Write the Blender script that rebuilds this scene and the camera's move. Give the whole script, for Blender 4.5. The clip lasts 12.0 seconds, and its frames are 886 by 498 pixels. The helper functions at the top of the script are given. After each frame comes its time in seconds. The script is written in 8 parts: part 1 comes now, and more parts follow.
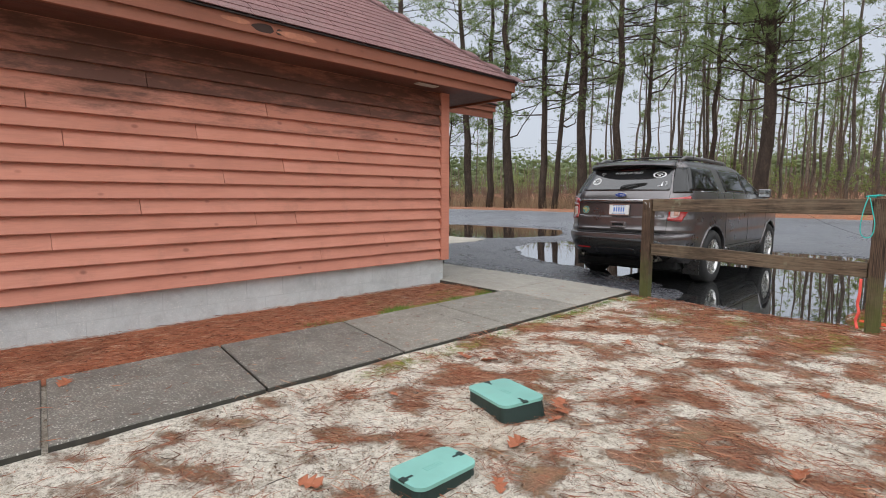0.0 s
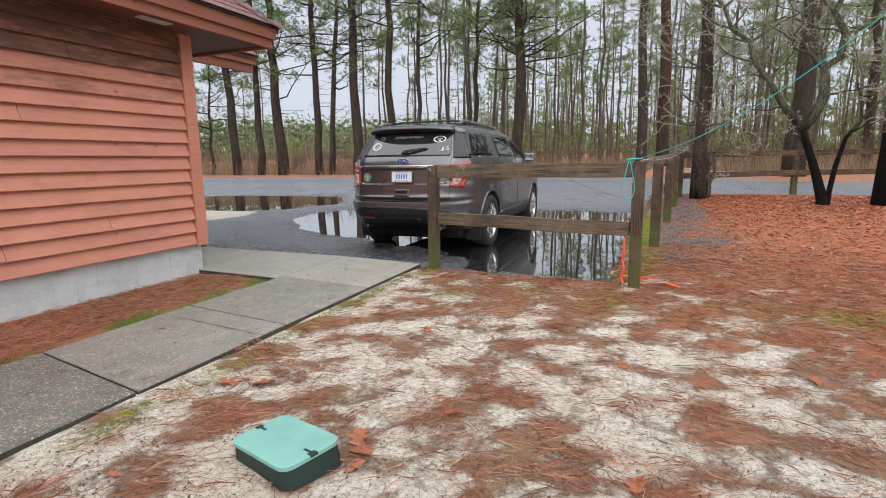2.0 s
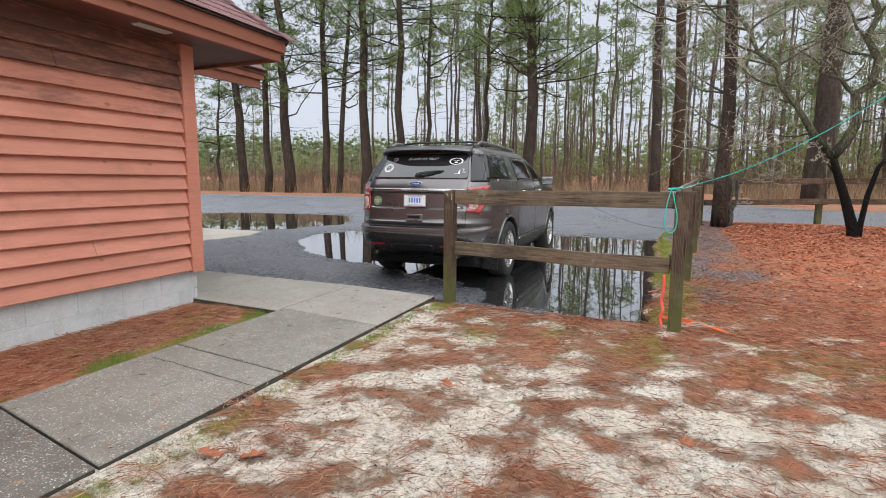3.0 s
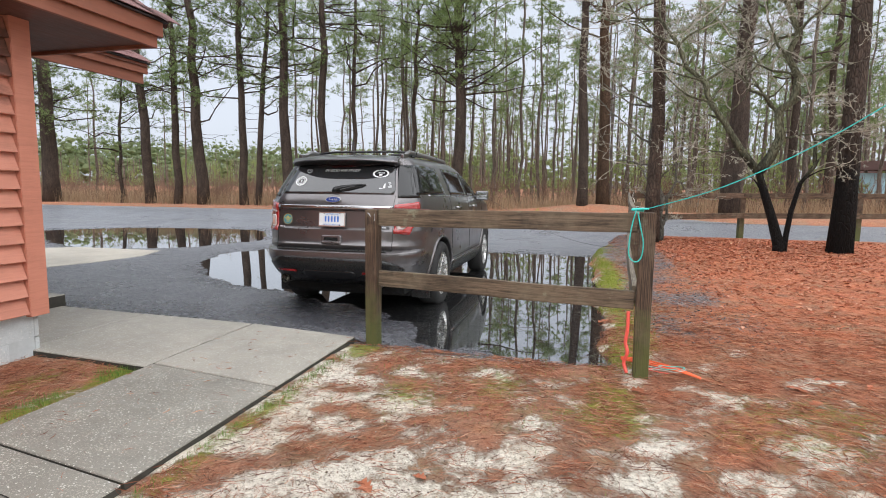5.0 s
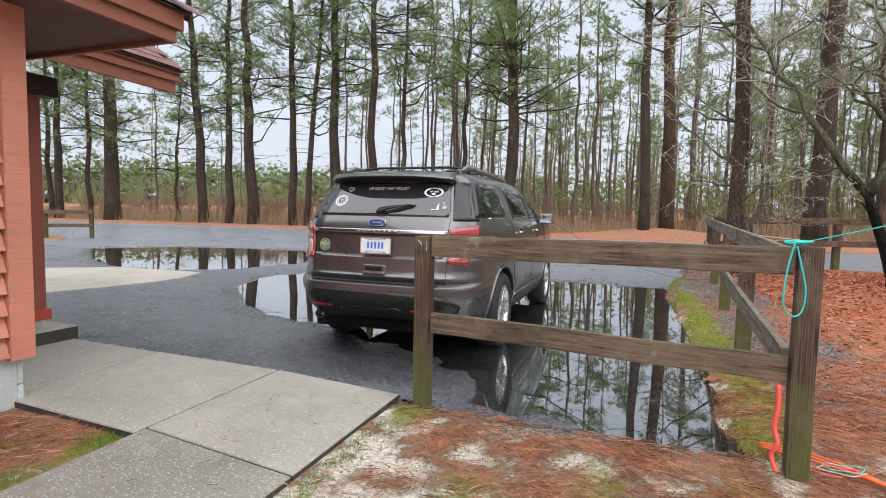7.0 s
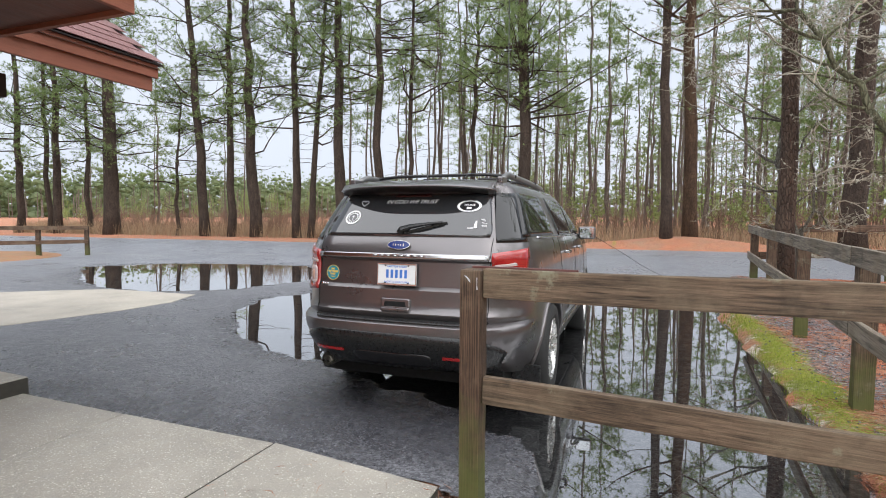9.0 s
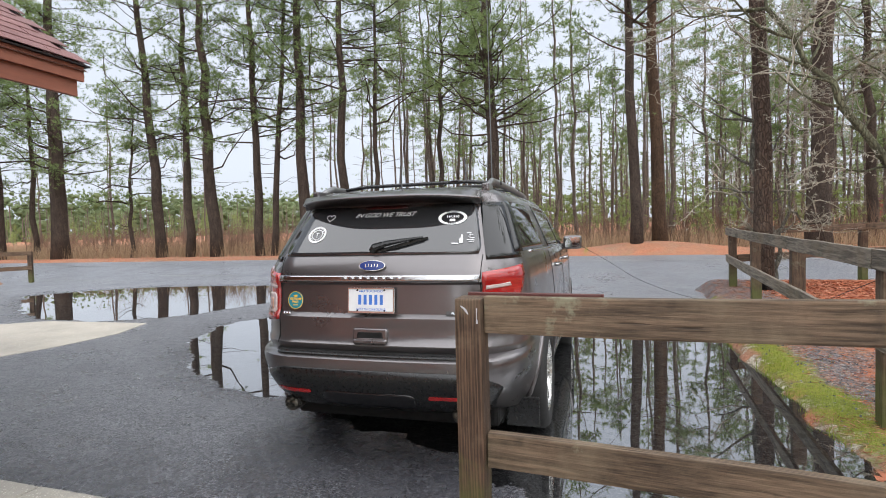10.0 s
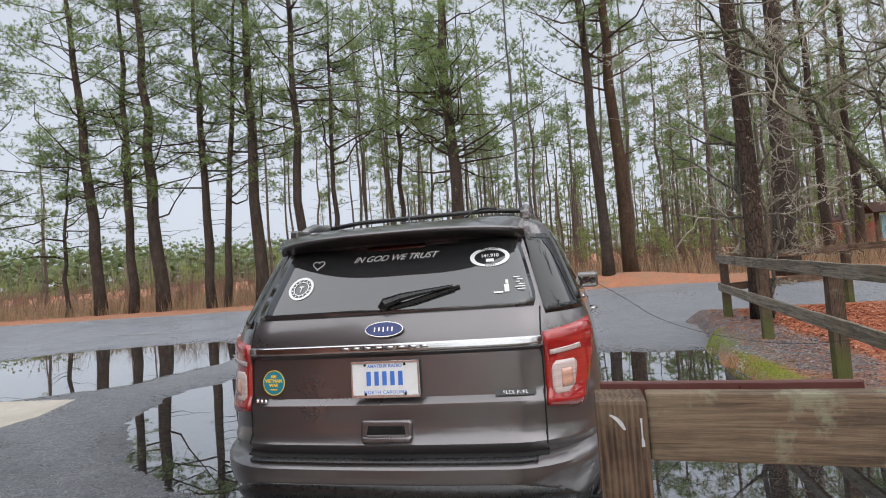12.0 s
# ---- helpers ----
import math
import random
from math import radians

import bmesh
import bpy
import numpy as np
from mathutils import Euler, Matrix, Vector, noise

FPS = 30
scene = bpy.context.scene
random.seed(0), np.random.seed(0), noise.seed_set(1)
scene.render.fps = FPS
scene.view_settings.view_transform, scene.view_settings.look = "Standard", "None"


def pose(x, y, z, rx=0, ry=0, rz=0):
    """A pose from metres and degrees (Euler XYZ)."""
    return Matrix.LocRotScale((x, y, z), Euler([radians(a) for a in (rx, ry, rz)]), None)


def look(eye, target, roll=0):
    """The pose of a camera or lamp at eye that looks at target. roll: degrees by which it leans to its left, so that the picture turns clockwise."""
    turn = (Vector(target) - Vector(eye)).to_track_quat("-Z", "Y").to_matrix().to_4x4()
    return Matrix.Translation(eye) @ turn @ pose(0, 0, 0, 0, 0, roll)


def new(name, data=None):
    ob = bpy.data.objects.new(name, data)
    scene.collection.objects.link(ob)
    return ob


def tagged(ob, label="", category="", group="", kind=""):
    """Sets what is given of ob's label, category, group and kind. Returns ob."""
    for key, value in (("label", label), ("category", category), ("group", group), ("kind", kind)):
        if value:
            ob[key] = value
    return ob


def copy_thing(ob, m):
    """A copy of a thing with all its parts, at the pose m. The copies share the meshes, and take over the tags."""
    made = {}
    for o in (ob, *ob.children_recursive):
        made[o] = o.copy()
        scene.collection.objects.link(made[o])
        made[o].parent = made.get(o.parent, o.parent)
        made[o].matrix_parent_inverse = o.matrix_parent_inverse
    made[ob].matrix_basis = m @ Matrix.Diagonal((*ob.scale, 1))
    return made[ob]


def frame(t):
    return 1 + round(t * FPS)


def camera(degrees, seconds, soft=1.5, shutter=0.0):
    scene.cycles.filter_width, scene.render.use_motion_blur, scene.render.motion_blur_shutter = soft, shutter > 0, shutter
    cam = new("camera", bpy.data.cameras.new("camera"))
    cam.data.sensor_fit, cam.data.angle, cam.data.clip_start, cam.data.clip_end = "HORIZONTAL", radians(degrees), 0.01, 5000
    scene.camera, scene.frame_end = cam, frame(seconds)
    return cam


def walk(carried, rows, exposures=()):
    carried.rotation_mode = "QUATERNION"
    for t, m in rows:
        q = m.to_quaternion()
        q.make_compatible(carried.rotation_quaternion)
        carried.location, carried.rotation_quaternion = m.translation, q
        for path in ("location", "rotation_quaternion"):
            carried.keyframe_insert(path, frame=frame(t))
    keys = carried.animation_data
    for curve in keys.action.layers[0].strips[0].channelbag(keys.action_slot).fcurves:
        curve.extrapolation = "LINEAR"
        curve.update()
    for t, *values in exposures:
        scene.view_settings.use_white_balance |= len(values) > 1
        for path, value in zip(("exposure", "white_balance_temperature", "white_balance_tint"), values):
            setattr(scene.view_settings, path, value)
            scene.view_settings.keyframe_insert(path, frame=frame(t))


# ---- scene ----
import itertools

cam = camera(79.9, 12.0, soft=1.0)
EXPOSURE = 0.8
PATH = [
    (0, (5.176, -5.187, 1.156), (3.763, -3.786, 0.958), 0.2),
    (0.5, (5.125, -5.017, 1.2), (3.824, -3.506, 1.055), -0.8),
    (1, (5.023, -4.898, 1.207), (3.981, -3.198, 1.054), -1.2),
    (1.5, (4.848, -4.774, 1.21), (4.14, -2.923, 0.943), -0.4),
    (2, (4.728, -4.518, 1.187), (3.995, -2.687, 0.856), -0.8),
    (2.5, (4.616, -4.271, 1.209), (3.699, -2.522, 0.897), -2.8),
    (3, (4.42, -4.084, 1.238), (3.667, -2.25, 0.978), 0.3),
    (3.2, (4.359, -4.02, 1.229), (3.693, -2.156, 0.944), 1.9),
    (4.8, (4.187, -3.292, 1.278), (3.615, -1.382, 1.119), -0.6),
    (5, (4.122, -3.2, 1.286), (3.621, -1.276, 1.069), 0.6),
    (5.5, (4.036, -2.941, 1.24), (3.514, -1.045, 0.873), 2.7),
    (6, (4.029, -2.698, 1.284), (3.3, -0.864, 0.959), -0.8),
    (6.5, (3.917, -2.515, 1.299), (3.16, -0.67, 1.143), -1.0),
    (7, (3.73, -2.324, 1.29), (3.059, -0.445, 1.151), 1.1),
    (7.2, (3.695, -2.245, 1.284), (3.011, -0.372, 1.121), 1.3),
    (8.8, (3.21, -1.534, 1.369), (2.449, 0.313, 1.266), -0.2),
    (9, (3.151, -1.45, 1.362), (2.463, 0.425, 1.255), 0.3),
    (9.5, (3.026, -1.181, 1.384), (2.388, 0.711, 1.268), -0.6),
    (10, (2.895, -0.975, 1.384), (2.321, 0.94, 1.318), -1.6),
    (10.5, (2.68, -0.836, 1.424), (2.265, 1.121, 1.415), -1.2),
    (11, (2.531, -0.607, 1.41), (2.129, 1.352, 1.41), -1.2),
    (11.5, (2.454, -0.346, 1.445), (2.001, 1.601, 1.505), -3.0),
    (12, (2.293, -0.207, 1.431), (1.884, 1.75, 1.506), -4.3),
]
walk(cam, [(t, look(eye, target, roll)) for t, eye, target, roll in PATH], exposures=[(0.0, EXPOSURE - 0.27), (1.5, EXPOSURE - 0.16), (3.0, EXPOSURE - 0.09), (5.5, EXPOSURE + 0.06), (7.0, EXPOSURE + 0.06), (9.5, EXPOSURE + 0.16), (11.0, EXPOSURE + 0.10), (12.0, EXPOSURE - 0.13)])

# tuned numbers
SKY_VALUE, SKY_STRENGTH, SUN_STRENGTH = 1.0, 0.063, 2.95
ROOF_SLOPE, PORCH_SLOPE = 0.75, 0.72
CAR_X, CAR_Y, CAR_Z, CAR_YAW = 1.535, 1.87, -0.09, 0.0
# blisters in the fascia's paint: y, z, half length, half height, bare wood 0 or primer 1
PEELS = [(-2.86, 2.655, 0.11, 0.036, 0), (-3.12, 2.675, 0.14, 0.022, 1), (-2.52, 2.65, 0.22, 0.026, 1), (-2.70, 2.65, 0.05, 0.026, 0)]

# ---------------------------------------------------------------- world, sun
world = bpy.data.worlds.new("overcast_sky")
scene.world = world
world.use_nodes = True
wn = world.node_tree
wn.nodes.clear()
w_out = wn.nodes.new("ShaderNodeOutputWorld")
w_bg = wn.nodes.new("ShaderNodeBackground")
w_sky = wn.nodes.new("ShaderNodeTexSky")
w_sky.sky_type = 'NISHITA'
w_sky.sun_disc = False
w_sky.sun_elevation = radians(48)
w_sky.sun_rotation = radians(142)
w_sky.air_density, w_sky.dust_density, w_sky.ozone_density = 1.0, 4.0, 1.0
w_hsv = wn.nodes.new("ShaderNodeHueSaturation")
w_hsv.inputs["Saturation"].default_value = 0.4
w_hsv.inputs["Value"].default_value = SKY_VALUE
w_mix = wn.nodes.new("ShaderNodeMix")
w_mix.data_type = 'RGBA'
w_mix.inputs["Factor"].default_value = 0.7
w_mix.inputs["B"].default_value = (8.3, 9.0, 10.3, 1)      # cloud cover
w_bg.inputs["Strength"].default_value = SKY_STRENGTH
wn.links.new(w_sky.outputs[0], w_hsv.inputs["Color"])
wn.links.new(w_hsv.outputs[0], w_mix.inputs["A"])
wn.links.new(w_mix.outputs["Result"], w_bg.inputs["Color"])
wn.links.new(w_bg.outputs[0], w_out.inputs["Surface"])

sun_data = bpy.data.lights.new("sun", 'SUN')
sun_data.energy, sun_data.angle, sun_data.color = SUN_STRENGTH, radians(140), (0.995, 0.985, 0.985)
sun = new("sun", sun_data)
sun.matrix_world = look((7, -9, 13), (0, 0, 0))

# ---------------------------------------------------------------- materials
def nodes_of(name):
    m = bpy.data.materials.new(name)
    m.use_nodes = True
    nt = m.node_tree
    return m, nt, nt.nodes["Principled BSDF"]


def node(nt, kind, links=None, **settings):
    n = nt.nodes.new(kind)
    for k, v in settings.items():
        if k in n.inputs:
            n.inputs[k].default_value = v
    for k, v in (links or {}).items():
        nt.links.new(v, n.inputs[k])
    return n


def ramp(nt, src, stops):
    r = nt.nodes.new("ShaderNodeValToRGB")
    e = r.color_ramp.elements
    while len(e) < len(stops):
        e.new(0.5)
    for el, (p, c) in zip(e, stops):
        el.position = p
        el.color = (*c, 1) if len(c) == 3 else (c[0], c[0], c[0], 1)
    nt.links.new(src, r.inputs["Fac"])
    return r.outputs["Color"]


def blend(nt, fac, a, b, mode='MIX'):
    m = nt.nodes.new("ShaderNodeMix")
    m.data_type = 'RGBA'
    m.blend_type = mode
    for sock, v in ((m.inputs["Factor"], fac), (m.inputs["A"], a), (m.inputs["B"], b)):
        if isinstance(v, (int, float)):
            sock.default_value = v
        elif isinstance(v, tuple):
            sock.default_value = (*v, 1)
        else:
            nt.links.new(v, sock)
    return m.outputs["Result"]


def maths(nt, op, a, b=0.0, clamp=False):
    m = nt.nodes.new("ShaderNodeMath")
    m.operation = op
    m.use_clamp = clamp
    for sock, v in ((m.inputs[0], a), (m.inputs[1], b)):
        if isinstance(v, (int, float)):
            sock.default_value = v
        else:
            nt.links.new(v, sock)
    return m.outputs[0]


def coords(nt, scale=(1, 1, 1), space="Object", rot=(0, 0, 0)):
    tc = nt.nodes.new("ShaderNodeTexCoord")
    mp = nt.nodes.new("ShaderNodeMapping")
    mp.inputs["Scale"].default_value = scale
    mp.inputs["Rotation"].default_value = rot
    nt.links.new(tc.outputs[space], mp.inputs["Vector"])
    return mp.outputs[0]


def world_coords(nt, scale=(1, 1, 1)):
    g = nt.nodes.new("ShaderNodeNewGeometry")
    mp = nt.nodes.new("ShaderNodeMapping")
    mp.inputs["Scale"].default_value = scale
    nt.links.new(g.outputs["Position"], mp.inputs["Vector"])
    return mp.outputs[0]


def noise_tex(nt, vec, scale, detail=4.0, rough=0.55, distortion=0.0):
    n = node(nt, "ShaderNodeTexNoise", {"Vector": vec}, Scale=scale, Detail=detail, Roughness=rough, Distortion=distortion)
    return n.outputs["Fac"]


def bump(nt, bsdf, height, strength=0.3, dist=0.01):
    b = node(nt, "ShaderNodeBump", {"Height": height}, Strength=strength, Distance=dist)
    nt.links.new(b.outputs[0], bsdf.inputs["Normal"])


def setc(nt, bsdf, color=None, rough=None, metal=None, spec=None):
    for key, v in (("Base Color", color), ("Roughness", rough), ("Metallic", metal), ("Specular IOR Level", spec)):
        if v is None:
            continue
        if isinstance(v, (int, float)):
            bsdf.inputs[key].default_value = v
        elif isinstance(v, tuple):
            bsdf.inputs[key].default_value = (*v, 1)
        else:
            nt.links.new(v, bsdf.inputs[key])


def simple(name, color, rough=0.5, metal=0.0, vary=0.12, scale=30.0, bumpy=0.0, coat=0.0):
    m, nt, b = nodes_of(name)
    v = coords(nt)
    f = noise_tex(nt, v, scale)
    f2 = noise_tex(nt, v, scale * 0.13)
    f3 = maths(nt, 'MULTIPLY', maths(nt, 'ADD', f, f2), 0.5)
    c = ramp(nt, f3, [(0.3, tuple(x * (1 - vary) for x in color)), (0.7, tuple(min(1, x * (1 + vary)) for x in color))])
    r = ramp(nt, f, [(0.3, (max(0.02, rough - 0.08),)), (0.7, (min(1, rough + 0.08),))])
    setc(nt, b, c, r, metal)
    if coat:
        b.inputs["Coat Weight"].default_value = coat
        b.inputs["Coat Roughness"].default_value = 0.05
    if bumpy:
        bump(nt, b, f, bumpy, 0.004)
    return m


def painted_wood(name, color, mildew_shade=0.0, seed=0.0):
    """Painted boards that run along object y: grain, knots, faded and dirty patches, each board a little different."""
    m, nt, b = nodes_of(name)
    info = nt.nodes.new("ShaderNodeObjectInfo")
    wv = world_coords(nt)
    off = node(nt, "ShaderNodeVectorMath", {0: wv})
    off.operation = 'ADD'
    sc = nt.nodes.new("ShaderNodeVectorMath")
    sc.operation = 'SCALE'
    sc.inputs[0].default_value = (7, 13, 5)
    nt.links.new(info.outputs["Random"], sc.inputs["Scale"])
    nt.links.new(sc.outputs[0], off.inputs[1])
    mp = node(nt, "ShaderNodeMapping", {"Vector": off.outputs[0]})
    mp.inputs["Scale"].default_value = (6, 0.7, 9)
    grain = noise_tex(nt, mp.outputs[0], 9.0, 6, 0.65, 0.6)
    big = noise_tex(nt, off.outputs[0], 1.7, 3)
    base = ramp(nt, maths(nt, 'ADD', maths(nt, 'MULTIPLY', grain, 0.5), maths(nt, 'MULTIPLY', big, 0.5)),
                [(0.3, tuple(c * 0.80 for c in color)), (0.5, color), (0.72, (min(1, color[0] * 1.12), min(1, color[1] * 1.22), min(1, color[2] * 1.3)))])
    tone = blend(nt, maths(nt, 'MULTIPLY', info.outputs["Random"], 0.38), base, tuple(c * 0.72 for c in color))
    kn = node(nt, "ShaderNodeMapping", {"Vector": off.outputs[0]})
    kn.inputs["Scale"].default_value = (1.0, 0.8, 1.25)
    vor = node(nt, "ShaderNodeTexVoronoi", {"Vector": kn.outputs[0]}, Scale=4.2)
    knots = ramp(nt, vor.outputs["Distance"], [(0.05, (1,)), (0.12, (0,))])
    tone = blend(nt, maths(nt, 'MULTIPLY', knots, 0.7), tone, (color[0] * 0.34, color[1] * 0.27, color[2] * 0.27))
    streak = noise_tex(nt, mp.outputs[0], 2.2, 4, 0.6)
    tone = blend(nt, ramp(nt, streak, [(0.52, (0,)), (0.75, (0.35,))]), tone, tuple(c * 0.6 for c in color))
    dirt = noise_tex(nt, wv, 3.2, 6, 0.7)
    tone = blend(nt, ramp(nt, dirt, [(0.55, (0,)), (0.8, (0.35,))]), tone, (0.12, 0.08, 0.06))
    # dark streaks: some mildew, deepened to paint in the shade below an eave
    if mildew_shade:
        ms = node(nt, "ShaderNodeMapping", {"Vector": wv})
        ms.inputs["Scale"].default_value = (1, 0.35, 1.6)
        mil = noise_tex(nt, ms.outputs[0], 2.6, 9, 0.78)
        tone = blend(nt, ramp(nt, mil, [(0.60 - mildew_shade * 0.3, (0,)), (0.80 - mildew_shade * 0.3, (0.85,))]), tone, (0.085, 0.044, 0.034))
    setc(nt, b, tone, ramp(nt, grain, [(0.3, (0.5,)), (0.7, (0.72,))]), spec=0.35)
    bump(nt, b, grain, 0.35, 0.004)
    return m


def concrete(name, color, aggregate=0.5, wet=0.0):
    m, nt, b = nodes_of(name)
    v = world_coords(nt)
    big = noise_tex(nt, v, 1.3, 5, 0.6)
    mid = noise_tex(nt, v, 9.0, 5, 0.7)
    fleck = maths(nt, 'ADD', maths(nt, 'MULTIPLY', noise_tex(nt, v, 78.0, 5, 0.75), 0.8), maths(nt, 'MULTIPLY', noise_tex(nt, v, 4.0, 4, 0.6), 0.2))
    stone = ramp(nt, fleck, [(0.610 - 0.07 * aggregate, (0,)), (0.645 - 0.07 * aggregate, (1,))])
    c = ramp(nt, maths(nt, 'ADD', maths(nt, 'MULTIPLY', big, 0.6), maths(nt, 'MULTIPLY', mid, 0.4)),
             [(0.33, tuple(x * 0.62 for x in color)), (0.5, color), (0.68, tuple(x * 1.3 for x in color))])
    cell = node(nt, "ShaderNodeTexVoronoi", {"Vector": v}, Scale=92.0)
    pick = node(nt, "ShaderNodeSeparateColor", {"Color": cell.outputs["Color"]})
    chosen = ramp(nt, pick.outputs[0], [(0.965 - 0.16 * aggregate, (0,)), (0.985 - 0.16 * aggregate, (1,))])
    chip = maths(nt, 'MULTIPLY', chosen, ramp(nt, cell.outputs["Distance"], [(0.28, (1,)), (0.42, (0,))]))
    dark_chip = maths(nt, 'MULTIPLY', ramp(nt, pick.outputs[1], [(0.90, (0,)), (0.92, (aggregate,))]), ramp(nt, cell.outputs["Distance"], [(0.25, (1,)), (0.4, (0,))]))
    c = blend(nt, maths(nt, 'MULTIPLY', dark_chip, 0.7), c, tuple(x * 0.3 for x in color))
    c = blend(nt, maths(nt, 'MULTIPLY', stone, 0.6), c, (0.62, 0.58, 0.49))
    c = blend(nt, maths(nt, 'MULTIPLY', chip, 0.9), c, (0.78, 0.76, 0.69))
    fine = noise_tex(nt, v, 190.0, 3)
    c = blend(nt, 0.25, c, ramp(nt, fine, [(0.35, tuple(x * 0.5 for x in color)), (0.65, tuple(x * 1.5 for x in color))]))
    setc(nt, b, c, ramp(nt, mid, [(0.35, (0.45 - 0.2 * wet,)), (0.65, (0.85 - 0.2 * wet,))]))
    bump(nt, b, maths(nt, 'ADD', maths(nt, 'MULTIPLY', stone, 0.5), fine), 0.4, 0.004)
    return m


def weathered_wood(name, color, green=0.4, mossy_foot=False):
    """Weathered brown timber, grain along object y, with worn stain and patches of lichen."""
    m, nt, b = nodes_of(name)
    info = nt.nodes.new("ShaderNodeObjectInfo")
    v = coords(nt)
    add = nt.nodes.new("ShaderNodeVectorMath")
    add.operation = 'ADD'
    sc = nt.nodes.new("ShaderNodeVectorMath")
    sc.operation = 'SCALE'
    sc.inputs[0].default_value = (11, 17, 23)
    nt.links.new(info.outputs["Random"], sc.inputs["Scale"])
    nt.links.new(v, add.inputs[0])
    nt.links.new(sc.outputs[0], add.inputs[1])
    mp = node(nt, "ShaderNodeMapping", {"Vector": add.outputs[0]})
    mp.inputs["Scale"].default_value = (1.0, 0.05, 1.0)
    warp = noise_tex(nt, add.outputs[0], 2.2, 3)
    wv = node(nt, "ShaderNodeTexWave", {"Vector": mp.outputs[0]}, Scale=26.0, Distortion=7.0, Detail=3.0)
    wv.inputs["Detail Scale"].default_value = 1.4
    fine = noise_tex(nt, mp.outputs[0], 120.0, 5, 0.7)
    f = maths(nt, 'ADD', maths(nt, 'MULTIPLY', wv.outputs["Fac"], 0.2), maths(nt, 'MULTIPLY', fine, 0.8))
    c = ramp(nt, f, [(0.32, tuple(x * 0.4 for x in color)), (0.48, color), (0.66, tuple(x * 1.9 for x in color))])
    wear = noise_tex(nt, add.outputs[0], 3.4, 5, 0.6)
    c = blend(nt, ramp(nt, wear, [(0.48, (0,)), (0.72, (0.75,))]), c, (0.19, 0.148, 0.10))
    dark = noise_tex(nt, add.outputs[0], 6.5, 4, 0.6)
    c = blend(nt, ramp(nt, dark, [(0.58, (0,)), (0.75, (0.65,))]), c, (0.028, 0.02, 0.014))
    lich = noise_tex(nt, add.outputs[0], 4.3, 6, 0.7)
    c = blend(nt, ramp(nt, lich, [(0.60, (0,)), (0.68, (green,))]), c, (0.27, 0.285, 0.20))
    if mossy_foot:
        up = node(nt, "ShaderNodeSeparateXYZ", {"Vector": v})
        foot = ramp(nt, maths(nt, 'ADD', up.outputs[1], maths(nt, 'MULTIPLY', maths(nt, 'SUBTRACT', lich, 0.5), 1.2)), [(0.3, (0.75,)), (0.7, (0,))])
        c = blend(nt, foot, c, (0.09, 0.105, 0.028))
    crack = ramp(nt, noise_tex(nt, mp.outputs[0], 40.0, 2, 0.5), [(0.29, (1,)), (0.33, (0,))])
    c = blend(nt, maths(nt, 'MULTIPLY', crack, 0.7), c, (0.012, 0.009, 0.007))
    setc(nt, b, c, ramp(nt, warp, [(0.3, (0.55,)), (0.7, (0.85,))]), spec=0.3)
    bump(nt, b, maths(nt, 'SUBTRACT', f, maths(nt, 'MULTIPLY', crack, 0.8)), 0.5, 0.006)
    return m


def bark(name, dark, light, char=0.0):
    m, nt, b = nodes_of(name)
    v = coords(nt, (1, 1, 0.28))
    vor = node(nt, "ShaderNodeTexVoronoi", {"Vector": v}, Scale=24.0)
    vor.feature = 'DISTANCE_TO_EDGE'
    plate_f = ramp(nt, vor.outputs["Distance"], [(0.02, (0,)), (0.16, (1,))])
    n1 = noise_tex(nt, v, 6.0, 6, 0.7)
    n2 = noise_tex(nt, coords(nt), 0.45, 3)
    c = ramp(nt, maths(nt, 'MULTIPLY', maths(nt, 'ADD', n1, maths(nt, 'MULTIPLY', n2, 0.6)), 0.62), [(0.3, dark), (0.62, light)])
    c = blend(nt, maths(nt, 'MULTIPLY', maths(nt, 'SUBTRACT', 1.0, plate_f), 0.4), c, tuple(x * 0.35 for x in dark))
    if char:
        sep = node(nt, "ShaderNodeSeparateXYZ", {"Vector": coords(nt)})
        edge = maths(nt, 'ADD', sep.outputs[2], maths(nt, 'MULTIPLY', n1, 1.4))
        burnt = ramp(nt, maths(nt, 'DIVIDE', edge, char * 2), [(0.40, (1,)), (0.62, (0,))])
        c = blend(nt, burnt, c, (0.008, 0.007, 0.0065))
    setc(nt, b, c, 0.9, spec=0.2)
    bump(nt, b, maths(nt, 'ADD', plate_f, n1), 0.9, 0.03)
    return m


def foliage(name, a, c2, translucent=0.5):
    m, nt, b = nodes_of(name)
    g = nt.nodes.new("ShaderNodeNewGeometry")
    info = nt.nodes.new("ShaderNodeObjectInfo")
    n1 = noise_tex(nt, world_coords(nt), 0.55, 3)
    f = maths(nt, 'ADD', maths(nt, 'MULTIPLY', g.outputs["Random Per Island"], 0.5), maths(nt, 'MULTIPLY', n1, 0.5))
    c = ramp(nt, f, [(0.2, a), (0.8, c2)])
    c = blend(nt, maths(nt, 'MULTIPLY', info.outputs["Random"], 0.3), c, tuple(x * 1.25 for x in c2))
    setc(nt, b, c, 0.55, spec=0.25)
    t = nt.nodes.new("ShaderNodeBsdfTranslucent")
    nt.links.new(c, t.inputs["Color"])
    mx = nt.nodes.new("ShaderNodeMixShader")
    mx.inputs[0].default_value = translucent
    nt.links.new(b.outputs[0], mx.inputs[1])
    nt.links.new(t.outputs[0], mx.inputs[2])
    nt.links.new(mx.outputs[0], nt.nodes["Material Output"].inputs["Surface"])
    return m


